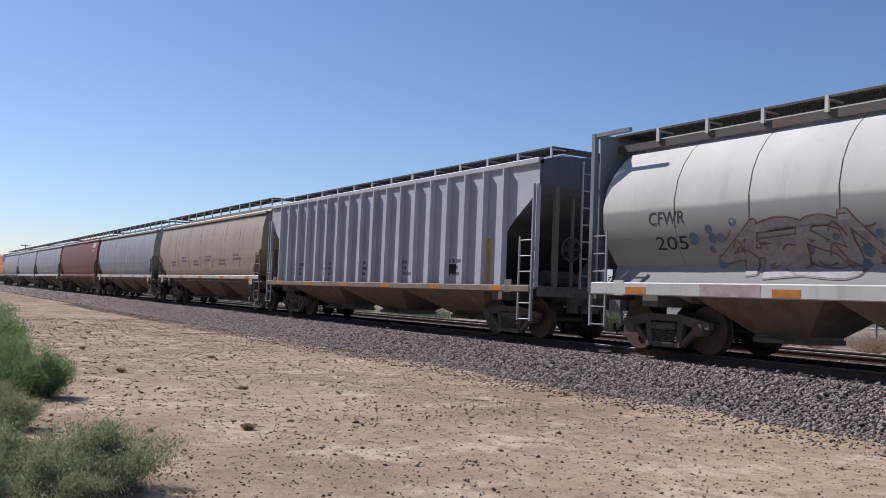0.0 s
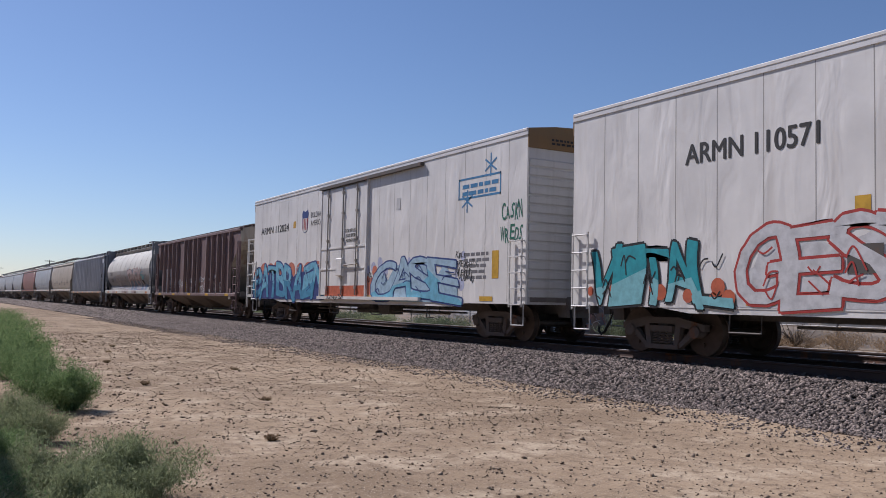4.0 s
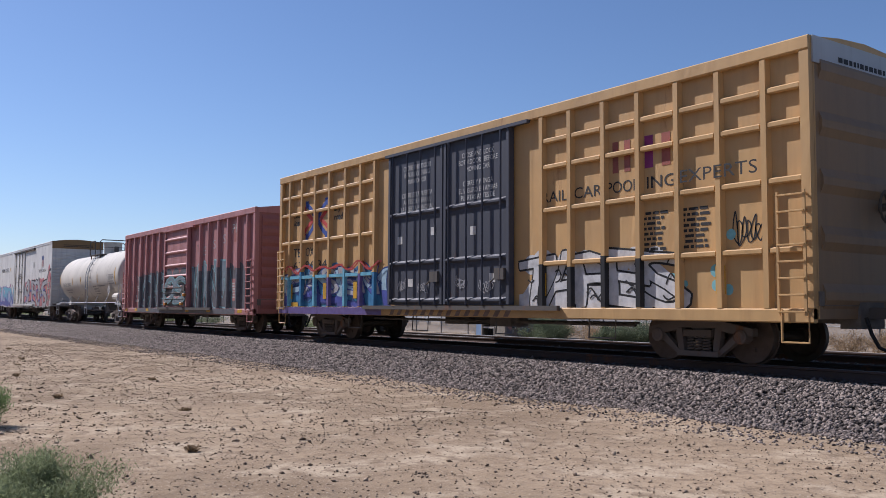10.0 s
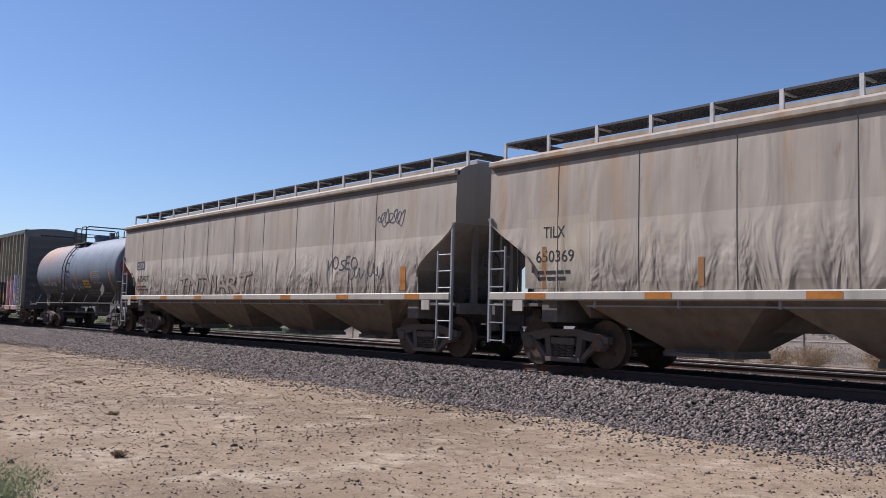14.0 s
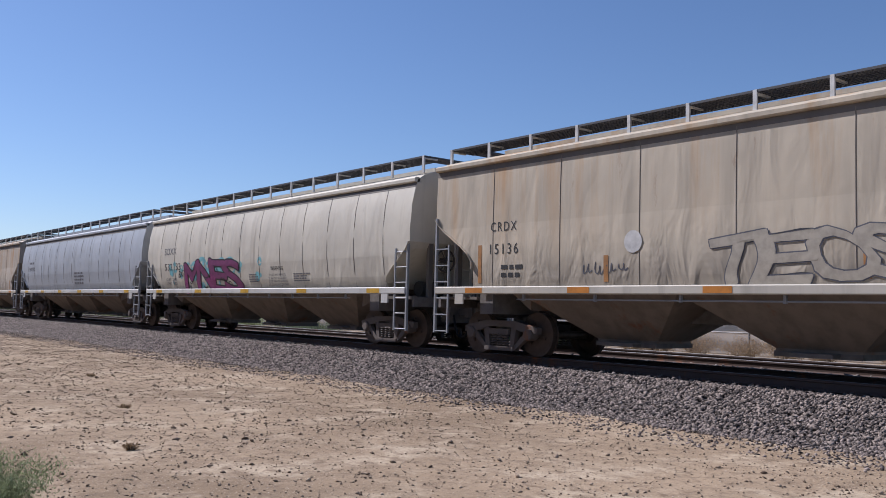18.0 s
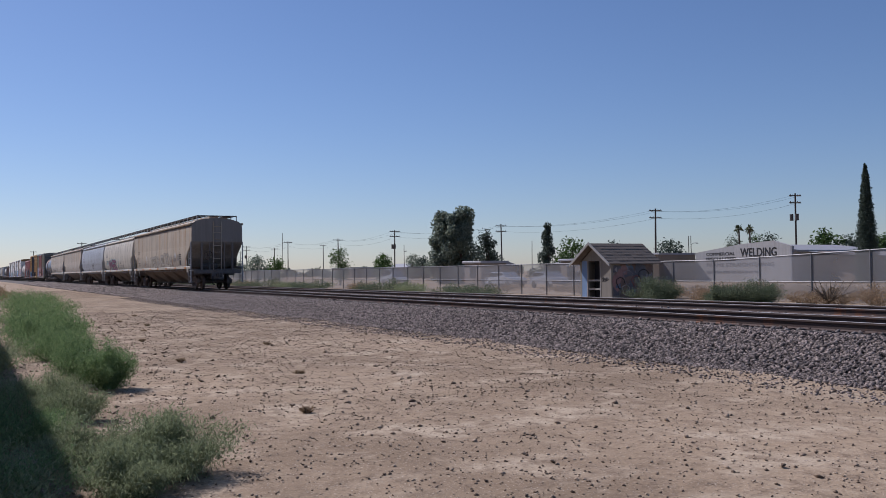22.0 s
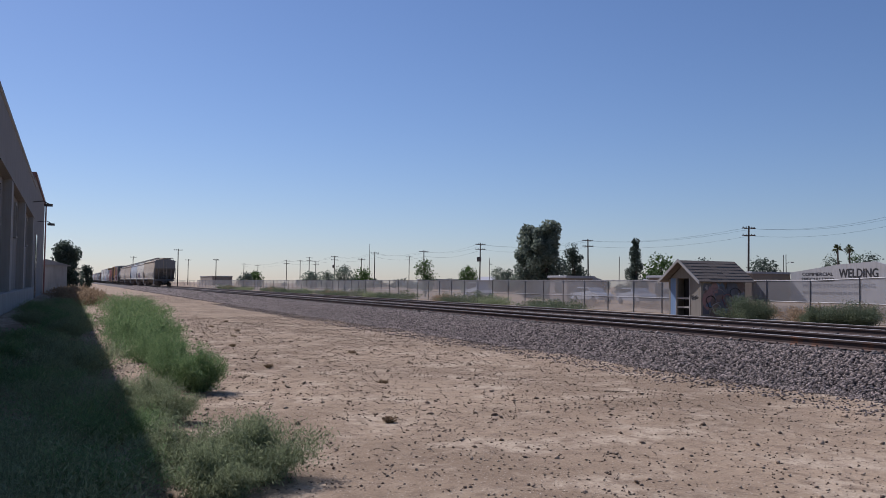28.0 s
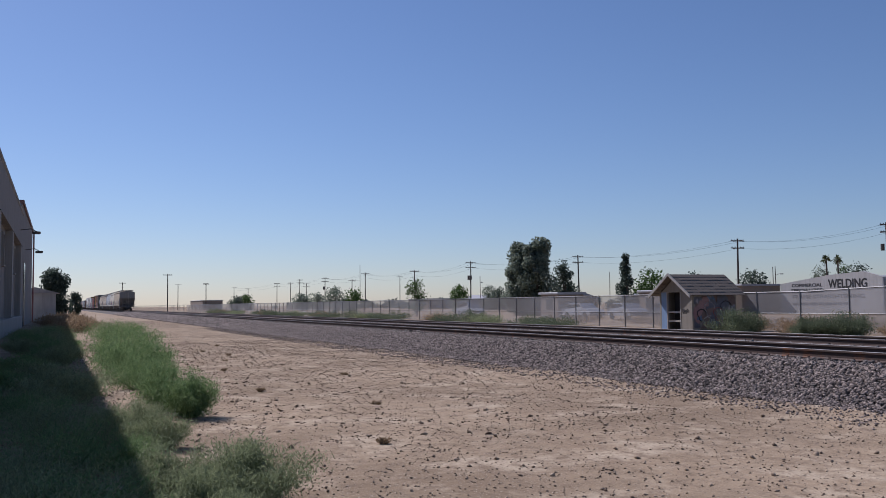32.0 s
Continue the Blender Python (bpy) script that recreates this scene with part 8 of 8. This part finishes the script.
for x, y, rz, col, lb, v in ((-70.5, 45.2, 4, (0.50, 0.51, 0.52), "white parked car behind the fence", False), (-64.3, 45.8, -8, (0.33, 0.34, 0.36), "silver parked car behind the fence", False), (-59.5, 47, 5, (0.10, 0.11, 0.13), "dark grey parked car behind the fence", False),
                             (-99, 47, 4, (0.45, 0.46, 0.47), "white parked van behind the fence", True), (-82, 50, 80, (0.30, 0.05, 0.045), "dull red parked car behind the fence", False)):
    parked_car(x, y, rz, col, lb, v)

# ---- poles ----
POLE = plain("weathered_pole_wood", (0.075, 0.060, 0.050), 0.9)


def utility_pole(x, y, h, arms=1, drum=False, lean=0.0, light=False, mast=False):
    p = thing("utility_pole", x, y, 0, "dark wooden utility pole" + (" with transformers" if drum else " with crossarms" if arms else ""), "utility pole", "poles along the street")
    r = 0.17 if not mast else 0.09
    part("pole", Shape().tube([(0, 0, -0.3), (lean * 0.5, 0, h * 0.5), (lean, 0, h)], r, 8, r * 0.7), POLE, p)
    for k in range(arms):
        z = h - 0.35 - 1.1 * k
        part("crossarm", Shape().box(lean - 0.07, lean + 0.07, -1.25, 1.25, z - 0.07, z + 0.07).box(lean - 1.1 * 0.9, lean + 1.1 * 0.9, -0.07, 0.07, z - 0.06, z + 0.06), POLE, p)
        for yy in (-1.1, -0.5, 0.5, 1.1):
            part("insulator", Shape().tube([(lean, yy, z + 0.07), (lean, yy, z + 0.24)], 0.05, 6), GALV, p)
    if drum:
        for yy in (-0.5, 0.5):
            part("transformer", Shape().tube([(lean + yy, -0.3, h - 4.2), (lean + yy, -0.3, h - 3.2)], 0.28, 10), STEEL_DARK, p)
    if light:
        part("lamp_arm", Shape().tube([(lean, 0, h * 0.78), (lean + 1.2, -0.4, h * 0.82), (lean + 2.2, -0.7, h * 0.82)], 0.04, 5).box(lean + 2.1, lean + 2.6, -0.8, -0.6, h * 0.80, h * 0.82), GALV, p)


for x, y, h, a, d in ((-104.3, 94.6, 11, 2, False), (-149.6, 95.1, 11, 2, False), (-177.9, 84.6, 11, 2, True), (-202, 80.8, 10, 1, False), (-247.6, 83.2, 11, 1, False), (-280.2, 89.5, 10, 1, False), (-291.6, 83.5, 11, 2, True),
                      (-347.7, 89, 12, 2, False), (-357.7, 87.8, 11, 1, False), (-364.7, 83.7, 11, 2, False), (-328.7, 86.8, 10, 2, False), (-428.8, 84.3, 10, 1, False), (-447, 80.8, 11, 1, False), (-404.1, 60.6, 12, 1, False)):
    utility_pole(x, y, h, a, d, random.uniform(-0.3, 0.3))
for x, y, h, a, l in ((-241.5, 79.6, 13, 0, False), (-305.3, 116.1, 12, 1, False), (-188.1, 92, 8, 0, True), (-129.1, 125.8, 8, 0, False), (-158.9, 108.7, 8, 0, False), (-358.3, 22.4, 11, 1, False), (-265, 28.9, 11, 1, False), (-385.1, 46.2, 11, 1, False), (-375.7, 56.4, 11, 1, False), (-127.4, 124.8, 8, 0, True)):
    utility_pole(x, y, h, a, False, random.uniform(-0.15, 0.15), l, a == 0)
utility_pole(-92.8, 112.7, 13, 2, True)
utility_pole(-76.5, 122.3, 12, 1, False, 0.2, True)


def cable(pts, sag):
    s = Shape()
    for a, b in zip(pts, pts[1:]):
        a, b = Vector(a), Vector(b)
        s.tube([a.lerp(b, t) - Vector((0, 0, sag * 4 * t * (1 - t))) for t in [i / 8 for i in range(9)]], 0.013, 3)
    tagged(part("power_cable", s, RUBBER, None), "thin sagging black power cable between poles", "cable", "power cables")


for dz, dy in ((-0.2, 0.9), (-0.2, -0.9), (-1.3, 0.5)):
    cable([(-92.8, 112.7 + dy, 12.8 + dz), (-104.3, 94.6 + dy, 10.8 + dz), (-149.6, 95.1 + dy, 10.8 + dz), (-177.9, 84.6 + dy, 10.8 + dz), (-202, 80.8 + dy, 9.8 + dz), (-247.6, 83.2 + dy, 10.8 + dz), (-291.6, 83.5 + dy, 10.8 + dz), (-364.7, 83.7 + dy, 10.8 + dz), (-447, 80.8 + dy, 10.8 + dz)], 0.9)

# ---- trees, shrubs, weeds ----
BARK = plain("grey_bark", (0.10, 0.08, 0.06), 0.95)
LEAF_EUC = leafy("eucalyptus_leaves", (0.12, 0.15, 0.115), (0.27, 0.31, 0.23))
LEAF_GRN = leafy("broad_leaves", (0.030, 0.060, 0.018), (0.10, 0.16, 0.045))
LEAF_DRK = leafy("dark_evergreen_leaves", (0.05, 0.07, 0.055), (0.115, 0.145, 0.11))
LEAF_PALM = leafy("palm_fronds", (0.05, 0.07, 0.03), (0.12, 0.12, 0.06))


def leaf_cloud(rg, centers, radii, count, size, flat=1.0):
    """Small leaf quads round the given clump centres, as vertex and face arrays."""
    ci = rg.randint(0, len(centers), count)
    d = rg.normal(size=(count, 3))
    d /= np.linalg.norm(d, axis=1)[:, None]
    p = np.array(centers)[ci] + d * np.array(radii)[ci] * (rg.rand(count, 1) ** 0.45)
    u = rg.normal(size=(count, 3))
    u /= np.linalg.norm(u, axis=1)[:, None]
    w = np.cross(u, rg.normal(size=(count, 3)))
    w /= np.linalg.norm(w, axis=1)[:, None]
    s = size * (0.6 + 0.8 * rg.rand(count, 1))
    v = np.stack([p - u * s, p + w * s * 0.45, p + u * s, p - w * s * 0.45], 1).reshape(-1, 3)
    return v, np.arange(count * 4).reshape(-1, 4)


def quick_mesh(name, v, f, mat):
    me = bpy.data.meshes.new(name)
    k = f.shape[1]
    me.vertices.add(len(v))
    me.vertices.foreach_set("co", v.ravel())
    me.loops.add(f.size)
    me.loops.foreach_set("vertex_index", f.ravel().astype(np.int32))
    me.polygons.add(len(f))
    me.polygons.foreach_set("loop_start", np.arange(len(f), dtype=np.int32) * k)
    me.update(calc_edges=True)
    me.materials.append(mat)
    return me


def tree(x, y, h, w, mat, label, seed, shape="round", bare=0.25, leaves=1500):
    rg = np.random.RandomState(seed)
    t = thing("tree", x, y, 0, label, "tree")
    part("trunk", Shape().tube([(0, 0, -0.2), (0.05 * w * rg.randn(), 0.05 * w, h * 0.35), (0, 0, h * 0.8)], max(0.1, h * 0.03), 7, h * 0.008), BARK, t)
    n = 34
    cs, rs = [], []
    for k in range(n):
        f = bare + (1 - bare) * (k + 0.5) / n
        if shape == "round":
            rad = w / 2 * math.sqrt(max(0.05, 1 - (2 * (f - bare) / (1 - bare) - 1) ** 2)) * 0.75
        elif shape == "column":
            rad = w / 2 * (0.75 if f < 0.85 else 0.45)
        else:
            rad = w / 2 * (1.02 - f) * 0.9
        a = rg.rand() * 6.283
        q = rad * math.sqrt(rg.rand())
        cs.append((q * math.cos(a), q * math.sin(a), h * f * 0.97))
        r = max(0.25, w * (0.22 if shape != "cone" else 0.12 + 0.16 * (1 - f)) * (0.7 + 0.6 * rg.rand()))
        rs.append((r, r, r * 0.9))
        if k % 6 == 0 and shape != "cone":
            part("limb", Shape().tube([(0, 0, h * f * 0.55), (cs[-1][0] * 0.5, cs[-1][1] * 0.5, h * f * 0.8), cs[-1]], h * 0.012, 5, h * 0.004), BARK, t)
    v, f = leaf_cloud(rg, cs, rs, int(leaves * 1.6), max(0.13, w * 0.04))
    part("crown", quick_mesh("crown", v, f, mat), None, t)


def cypress(x, y, h, w):
    rg = np.random.RandomState(70)
    t = thing("cypress_tree", x, y, 0, "tall slender dark cypress with a pointed top", "cypress tree")
    part("trunk", Shape().tube([(0, 0, -0.2), (0, 0, h * 0.5)], 0.2, 7, 0.08), BARK, t)
    cs, rs = [], []
    for k in range(140):
        f = (k + 0.5) / 140
        r = w / 2 * min(1.0, 0.8 + f * 2.0) * (1 - f) ** 0.75 * rg.uniform(0.85, 1.05) + 0.04
        cs.append((rg.randn() * 0.05, rg.randn() * 0.05, h * (0.01 + 0.98 * f)))
        rs.append((r, r, 0.3))
    v, f = leaf_cloud(rg, cs, rs, 26000, 0.10)
    part("crown", quick_mesh("crown", v, f, LEAF_DRK), None, t)


def palm(x, y, h, seed):
    rg = np.random.RandomState(seed)
    t = thing("palm_tree", x, y, 0, "tall slim palm with a ragged fan crown", "palm tree")
    part("trunk", Shape().tube([(0, 0, -0.2), (0.1, 0, h * 0.5), (0, 0, h * 0.9)], 0.22, 7, 0.15), BARK, t)
    s = Shape()
    for k in range(34):
        a, e, l = rg.rand() * 6.283, rg.uniform(-0.9, 1.2), rg.uniform(0.9, 1.4)
        d = Vector((math.cos(a) * math.cos(e), math.sin(a) * math.cos(e), math.sin(e)))
        b = Vector((0, 0, h * 0.9))
        q = Vector((-math.sin(a), math.cos(a), 0)) * 0.16
        s.add([b, b + d * l * 0.6 + q, b + d * l - Vector((0, 0, 0.25)), b + d * l * 0.6 - q], [(0, 1, 2, 3)])
    part("crown", s, LEAF_PALM, t)


tree(-96.4, 52.6, 8.8, 4.5, LEAF_EUC, "tall grey-green eucalyptus with upright crown", 1, "round", 0.03, 11000)
tree(-94.0, 53.6, 9.0, 5.0, LEAF_EUC, "tall grey-green eucalyptus with ragged crown", 2, "round", 0.04, 11000)
tree(-98, 60, 6.6, 3.6, LEAF_DRK, "dark round tree behind the fence", 3, "round", 0.1, 2400)
tree(-81.5, 57.9, 6.9, 3.2, LEAF_DRK, "ragged dark conifer with gaps", 4, "cone", 0.15, 2600)
tree(-102, 41, 4.4, 3.2, LEAF_GRN, "small sparse green tree in front of a pole", 8, "round", 0.2, 900)
for i, (x, y, h, w) in enumerate(((-119.9, 90.2, 6.4, 6.5), (-115, 95, 6.0, 5), (-161, 80.5, 5.0, 4), (-145.3, 66.9, 4.8, 4), (-124.3, 116, 6.6, 7), (-130, 138.6, 7.8, 5), (-123.3, 137.9, 8.2, 4), (-111.6, 128.2, 7.6, 5), (-162.9, 48.6, 4.6, 5), (-190.5, 60.9, 4.4, 6),
                                  (-216.4, 39.6, 3.4, 5), (-202, 56.3, 4.0, 5), (-135, 62, 4.0, 4), (-171, 88, 4.6, 5), (-240, 62, 4.2, 7), (-300, 58, 4.6, 8), (-126, 78, 4.4, 5))):
    tree(x, y, h, w, (LEAF_GRN, LEAF_DRK, LEAF_EUC)[i % 3], "green tree among the houses behind the fence", 20 + i, "round", 0.12, 900)
for i, (x, y, h, w) in enumerate(((-79.7, 102.7, 6.2, 6), (-77.1, 104.6, 5.4, 5), (-68.2, 98.7, 5.2, 5), (-66, 100.2, 6.6, 5.5), (-58.1, 93.4, 5.0, 6.5), (-55, 94.3, 5.1, 5), (-47, 96, 5.5, 7), (-40, 92, 5.2, 6))):
    tree(x, y, h, w, (LEAF_GRN, LEAF_DRK)[i % 2], "leafy green tree behind the yard", 50 + i, "round", 0.08, 1300)
cypress(-57.5, 80.3, 11.9, 3.0)
tree(-130, -0.5, 6.4, 4.6, LEAF_DRK, "broad dark tree beyond the warehouse", 71, "round", 0.08, 5000)
tree(-134, 2.2, 3.6, 2.2, LEAF_DRK, "small dark tree beyond the warehouse", 72, "round", 0.1, 1500)
hg = np.random.RandomState(77)
hc, hr = [], []
for k in range(260):
    x = -60 - 420 * hg.rand()
    hc.append((x, 100 + 60 * hg.rand(), 0.6 + 2.2 * hg.rand() ** 2))
    hr.append((3.0, 1.5, 1.0 + 0.8 * hg.rand()))
v, f = leaf_cloud(hg, hc, hr, 16000, 0.45)
tagged(new("far_hedge", quick_mesh("far_hedge", v, f, LEAF_DRK)), "dark low hedges and shrubs far behind the fence", "hedge", kind="stuff")
palm(-122.2, 132.2, 10.2, 80)
palm(-120.8, 133.6, 10.1, 81)

WEED = leafy("green_weed", (0.115, 0.19, 0.075), (0.25, 0.345, 0.15))
WEED_GREY = leafy("grey_green_weed", (0.17, 0.20, 0.105), (0.33, 0.375, 0.205))
SAGE = leafy("sagebrush_leaves", (0.075, 0.10, 0.06), (0.19, 0.225, 0.135))
DRYGRASS = leafy("dry_grass", (0.22, 0.155, 0.095), (0.40, 0.30, 0.19))


def weed(x, y, r, h, mat, label, seed, count=5000, leaf=0.035, name="shrub"):
    """A weed clump of thin stems and narrow leaves, as one thing."""
    rg = np.random.RandomState(seed)
    t = thing(name, x, y, 0, label, name)
    s = Shape()
    tips = []
    for k in range(34):
        a, q = rg.rand() * 6.283, r * math.sqrt(rg.rand())
        tip = (q * math.cos(a), q * math.sin(a), h * (0.55 + 0.45 * rg.rand()) * (1 - 0.45 * (q / r) ** 2))
        s.tube([(tip[0] * 0.25, tip[1] * 0.25, -0.02), (tip[0] * 0.7, tip[1] * 0.7, tip[2] * 0.55), tip], 0.008, 3, 0.003)
        tips.append(tip)
    part("stem", s, mat, t)
    ci = rg.randint(0, len(tips), count)
    f = rg.rand(count, 1) ** 0.6
    T = np.array(tips)[ci]
    p = np.concatenate([T[:, :2] * (0.3 + 0.7 * f), T[:, 2:] * f], 1) + rg.normal(size=(count, 3)) * [r * 0.13, r * 0.13, h * 0.07]
    p[:, 2] = np.maximum(p[:, 2], 0.01)
    u = rg.normal(size=(count, 3)) * [0.7, 0.7, 0.5] + [0, 0, 0.8]
    u /= np.linalg.norm(u, axis=1)[:, None]
    w = np.cross(u, rg.normal(size=(count, 3)))
    w /= np.linalg.norm(w, axis=1)[:, None]
    sz = leaf * (0.6 + 0.9 * rg.rand(count, 1))
    v = np.stack([p - u * sz, p + w * sz * 0.2, p + u * sz, p - w * sz * 0.2], 1).reshape(-1, 3)
    part("foliage", quick_mesh("foliage", v, np.arange(count * 4).reshape(-1, 4), mat), None, t)


for i, (x, y, r, h, m, c) in enumerate(((-12.9, 1.72, 0.36, 0.68, 0, 12000), (-13.7, 1.50, 0.42, 0.70, 0, 12000), (-17.3, 1.50, 0.6, 0.66, 0, 12000), (-19.2, 1.45, 0.8, 0.72, 0, 12000), (-22.5, 1.7, 0.9, 0.75, 0, 10000), (-26, 1.75, 1.0, 0.75, 0, 9000), (-31, 2.0, 1.2, 1.0, 0, 7000), (-37, 2.3, 1.3, 1.0, 0, 6000), (-45, 2.6, 1.5, 1.0, 0, 6000), (-54, 3.0, 1.6, 0.9, 0, 5000),
                                        (-7.05, 1.42, 0.50, 0.50, 1, 16000), (-7.5, 0.9, 0.44, 0.46, 1, 10000), (-6.5, 1.0, 0.36, 0.38, 1, 9000), (-10.1, 1.02, 0.34, 0.40, 1, 7000), (-11.2, 0.85, 0.4, 0.48, 1, 7000), (-9.0, 0.5, 0.4, 0.40, 0, 5000))):
    weed(x, y, r * 1.12, h * 1.05, (WEED, WEED_GREY)[m], ("bushy green weed growing on the dirt", "grey-green dry weed on the dirt")[m], 100 + i, int(c * 1.8) if abs(x) < 12 else c, 0.015 if abs(x) < 12 else 0.020 if abs(x) < 20 else 0.035)
rnd = random.Random(5)
for i in range(48):
    x = -4.4 - (i % 40) * 1.35 - rnd.random()
    weed(x, -0.55 + rnd.uniform(-1.1, 0.8), 0.6 + rnd.random() * 0.3, 0.40 + rnd.random() * 0.28, (WEED_GREY, WEED)[i % 3 == 1], "green weed in the shade beside the warehouse", 140 + i, 9000 if x > -14 else 5000, 0.016 if x > -14 else 0.03)
for i in range(10):
    weed(-58 - i * 5.5, 0.3 + rnd.uniform(-1, 1.6), 1.4, 1.1, DRYGRASS, "dry straw-coloured grass beside the warehouse", 190 + i, 1800, 0.09, "dry_grass")
for i, (x, y, r, h) in enumerate(((-30.6, 27.6, 1.3, 1.3), (-26.9, 28.2, 0.85, 0.95), (-25.6, 28.6, 1.2, 1.15))):
    weed(x, y, r, h, SAGE, "dense grey-green sagebrush in front of the fence", 210 + i, 20000, 0.04)
for i in range(26):
    x = -42 - i * 5.2 - rnd.random() * 3
    weed(x, 27.5 + rnd.uniform(-1.5, 2.5), 1.3 + rnd.random() * 0.8, 0.8 + rnd.random() * 0.5, (SAGE, SAGE, WEED_GREY, SAGE, SAGE, DRYGRASS)[i % 6], "grey-green roadside bush between the tracks and the fence", 220 + i, 5200, 0.05)
for i in range(12):
    weed(-14 - i * 1.9, 31.0 + rnd.uniform(-0.8, 0.6), 1.0, 0.55 + rnd.random() * 0.6, DRYGRASS, "tall dry brown grass along the fence", 260 + i, 2600, 0.045, "dry_grass")
for i in range(10):
    weed(-12 - i * 5.0 - rnd.random() * 2, 34.5 + rnd.random() * 5, 2.6, 0.6 + rnd.random() * 0.3, DRYGRASS, "dry brown grass behind the fence", 300 + i, 2600, 0.07, "dry_grass")
for i in range(9):
    weed(-10 - i * 3.1 + rnd.random(), 3.2 + rnd.random() * 3.5, 0.10, 0.07, DRYGRASS, "tiny dry weed on the open dirt", 280 + i, 160, 0.02)

# broken tumbleweed by the fence
tb = Shape()
for k in range(60):
    a, b = rnd.random() * 6.283, rnd.random() * 2.2
    tb.tube([(-23.4, 30.2, 0.1), (-23.4 + 0.35 * b * math.cos(a), 30.2 + 0.3 * math.sin(a), 0.4 + 0.4 * rnd.random()), (-23.4 + 0.55 * b * math.cos(a), 30.2 + 0.5 * math.sin(a), 0.2 + 0.9 * rnd.random())], 0.009, 3)
tagged(part("dead_bush", tb, BARK, None), "dry brown dead bush against the fence", "bush")


# ---- what moves ----
def run(t):
    """Metres that the train has gone after t seconds."""
    return SPEED * t + 0.0015 * t * t


def motions():
    for c in CARS:
        x, y, z = c.location
        walk(c, [(t, pose(x - run(t), y, z)) for t in range(0, 33, 2)])
    first = {}
    for w, dx in WHEELSETS:
        if dx not in first:
            walk(w, [(k / FPS, pose(dx, 0, 0.457, 0, -math.degrees(run(k / FPS) / WHEEL_R) % 360, 0)) for k in range(0, 32 * FPS + 1)])
            first[dx] = w.animation_data
        else:
            w.rotation_mode = "QUATERNION"
            w.animation_data_create()
            w.animation_data.action = first[dx].action
            w.animation_data.action_slot = first[dx].action_slot


motions()
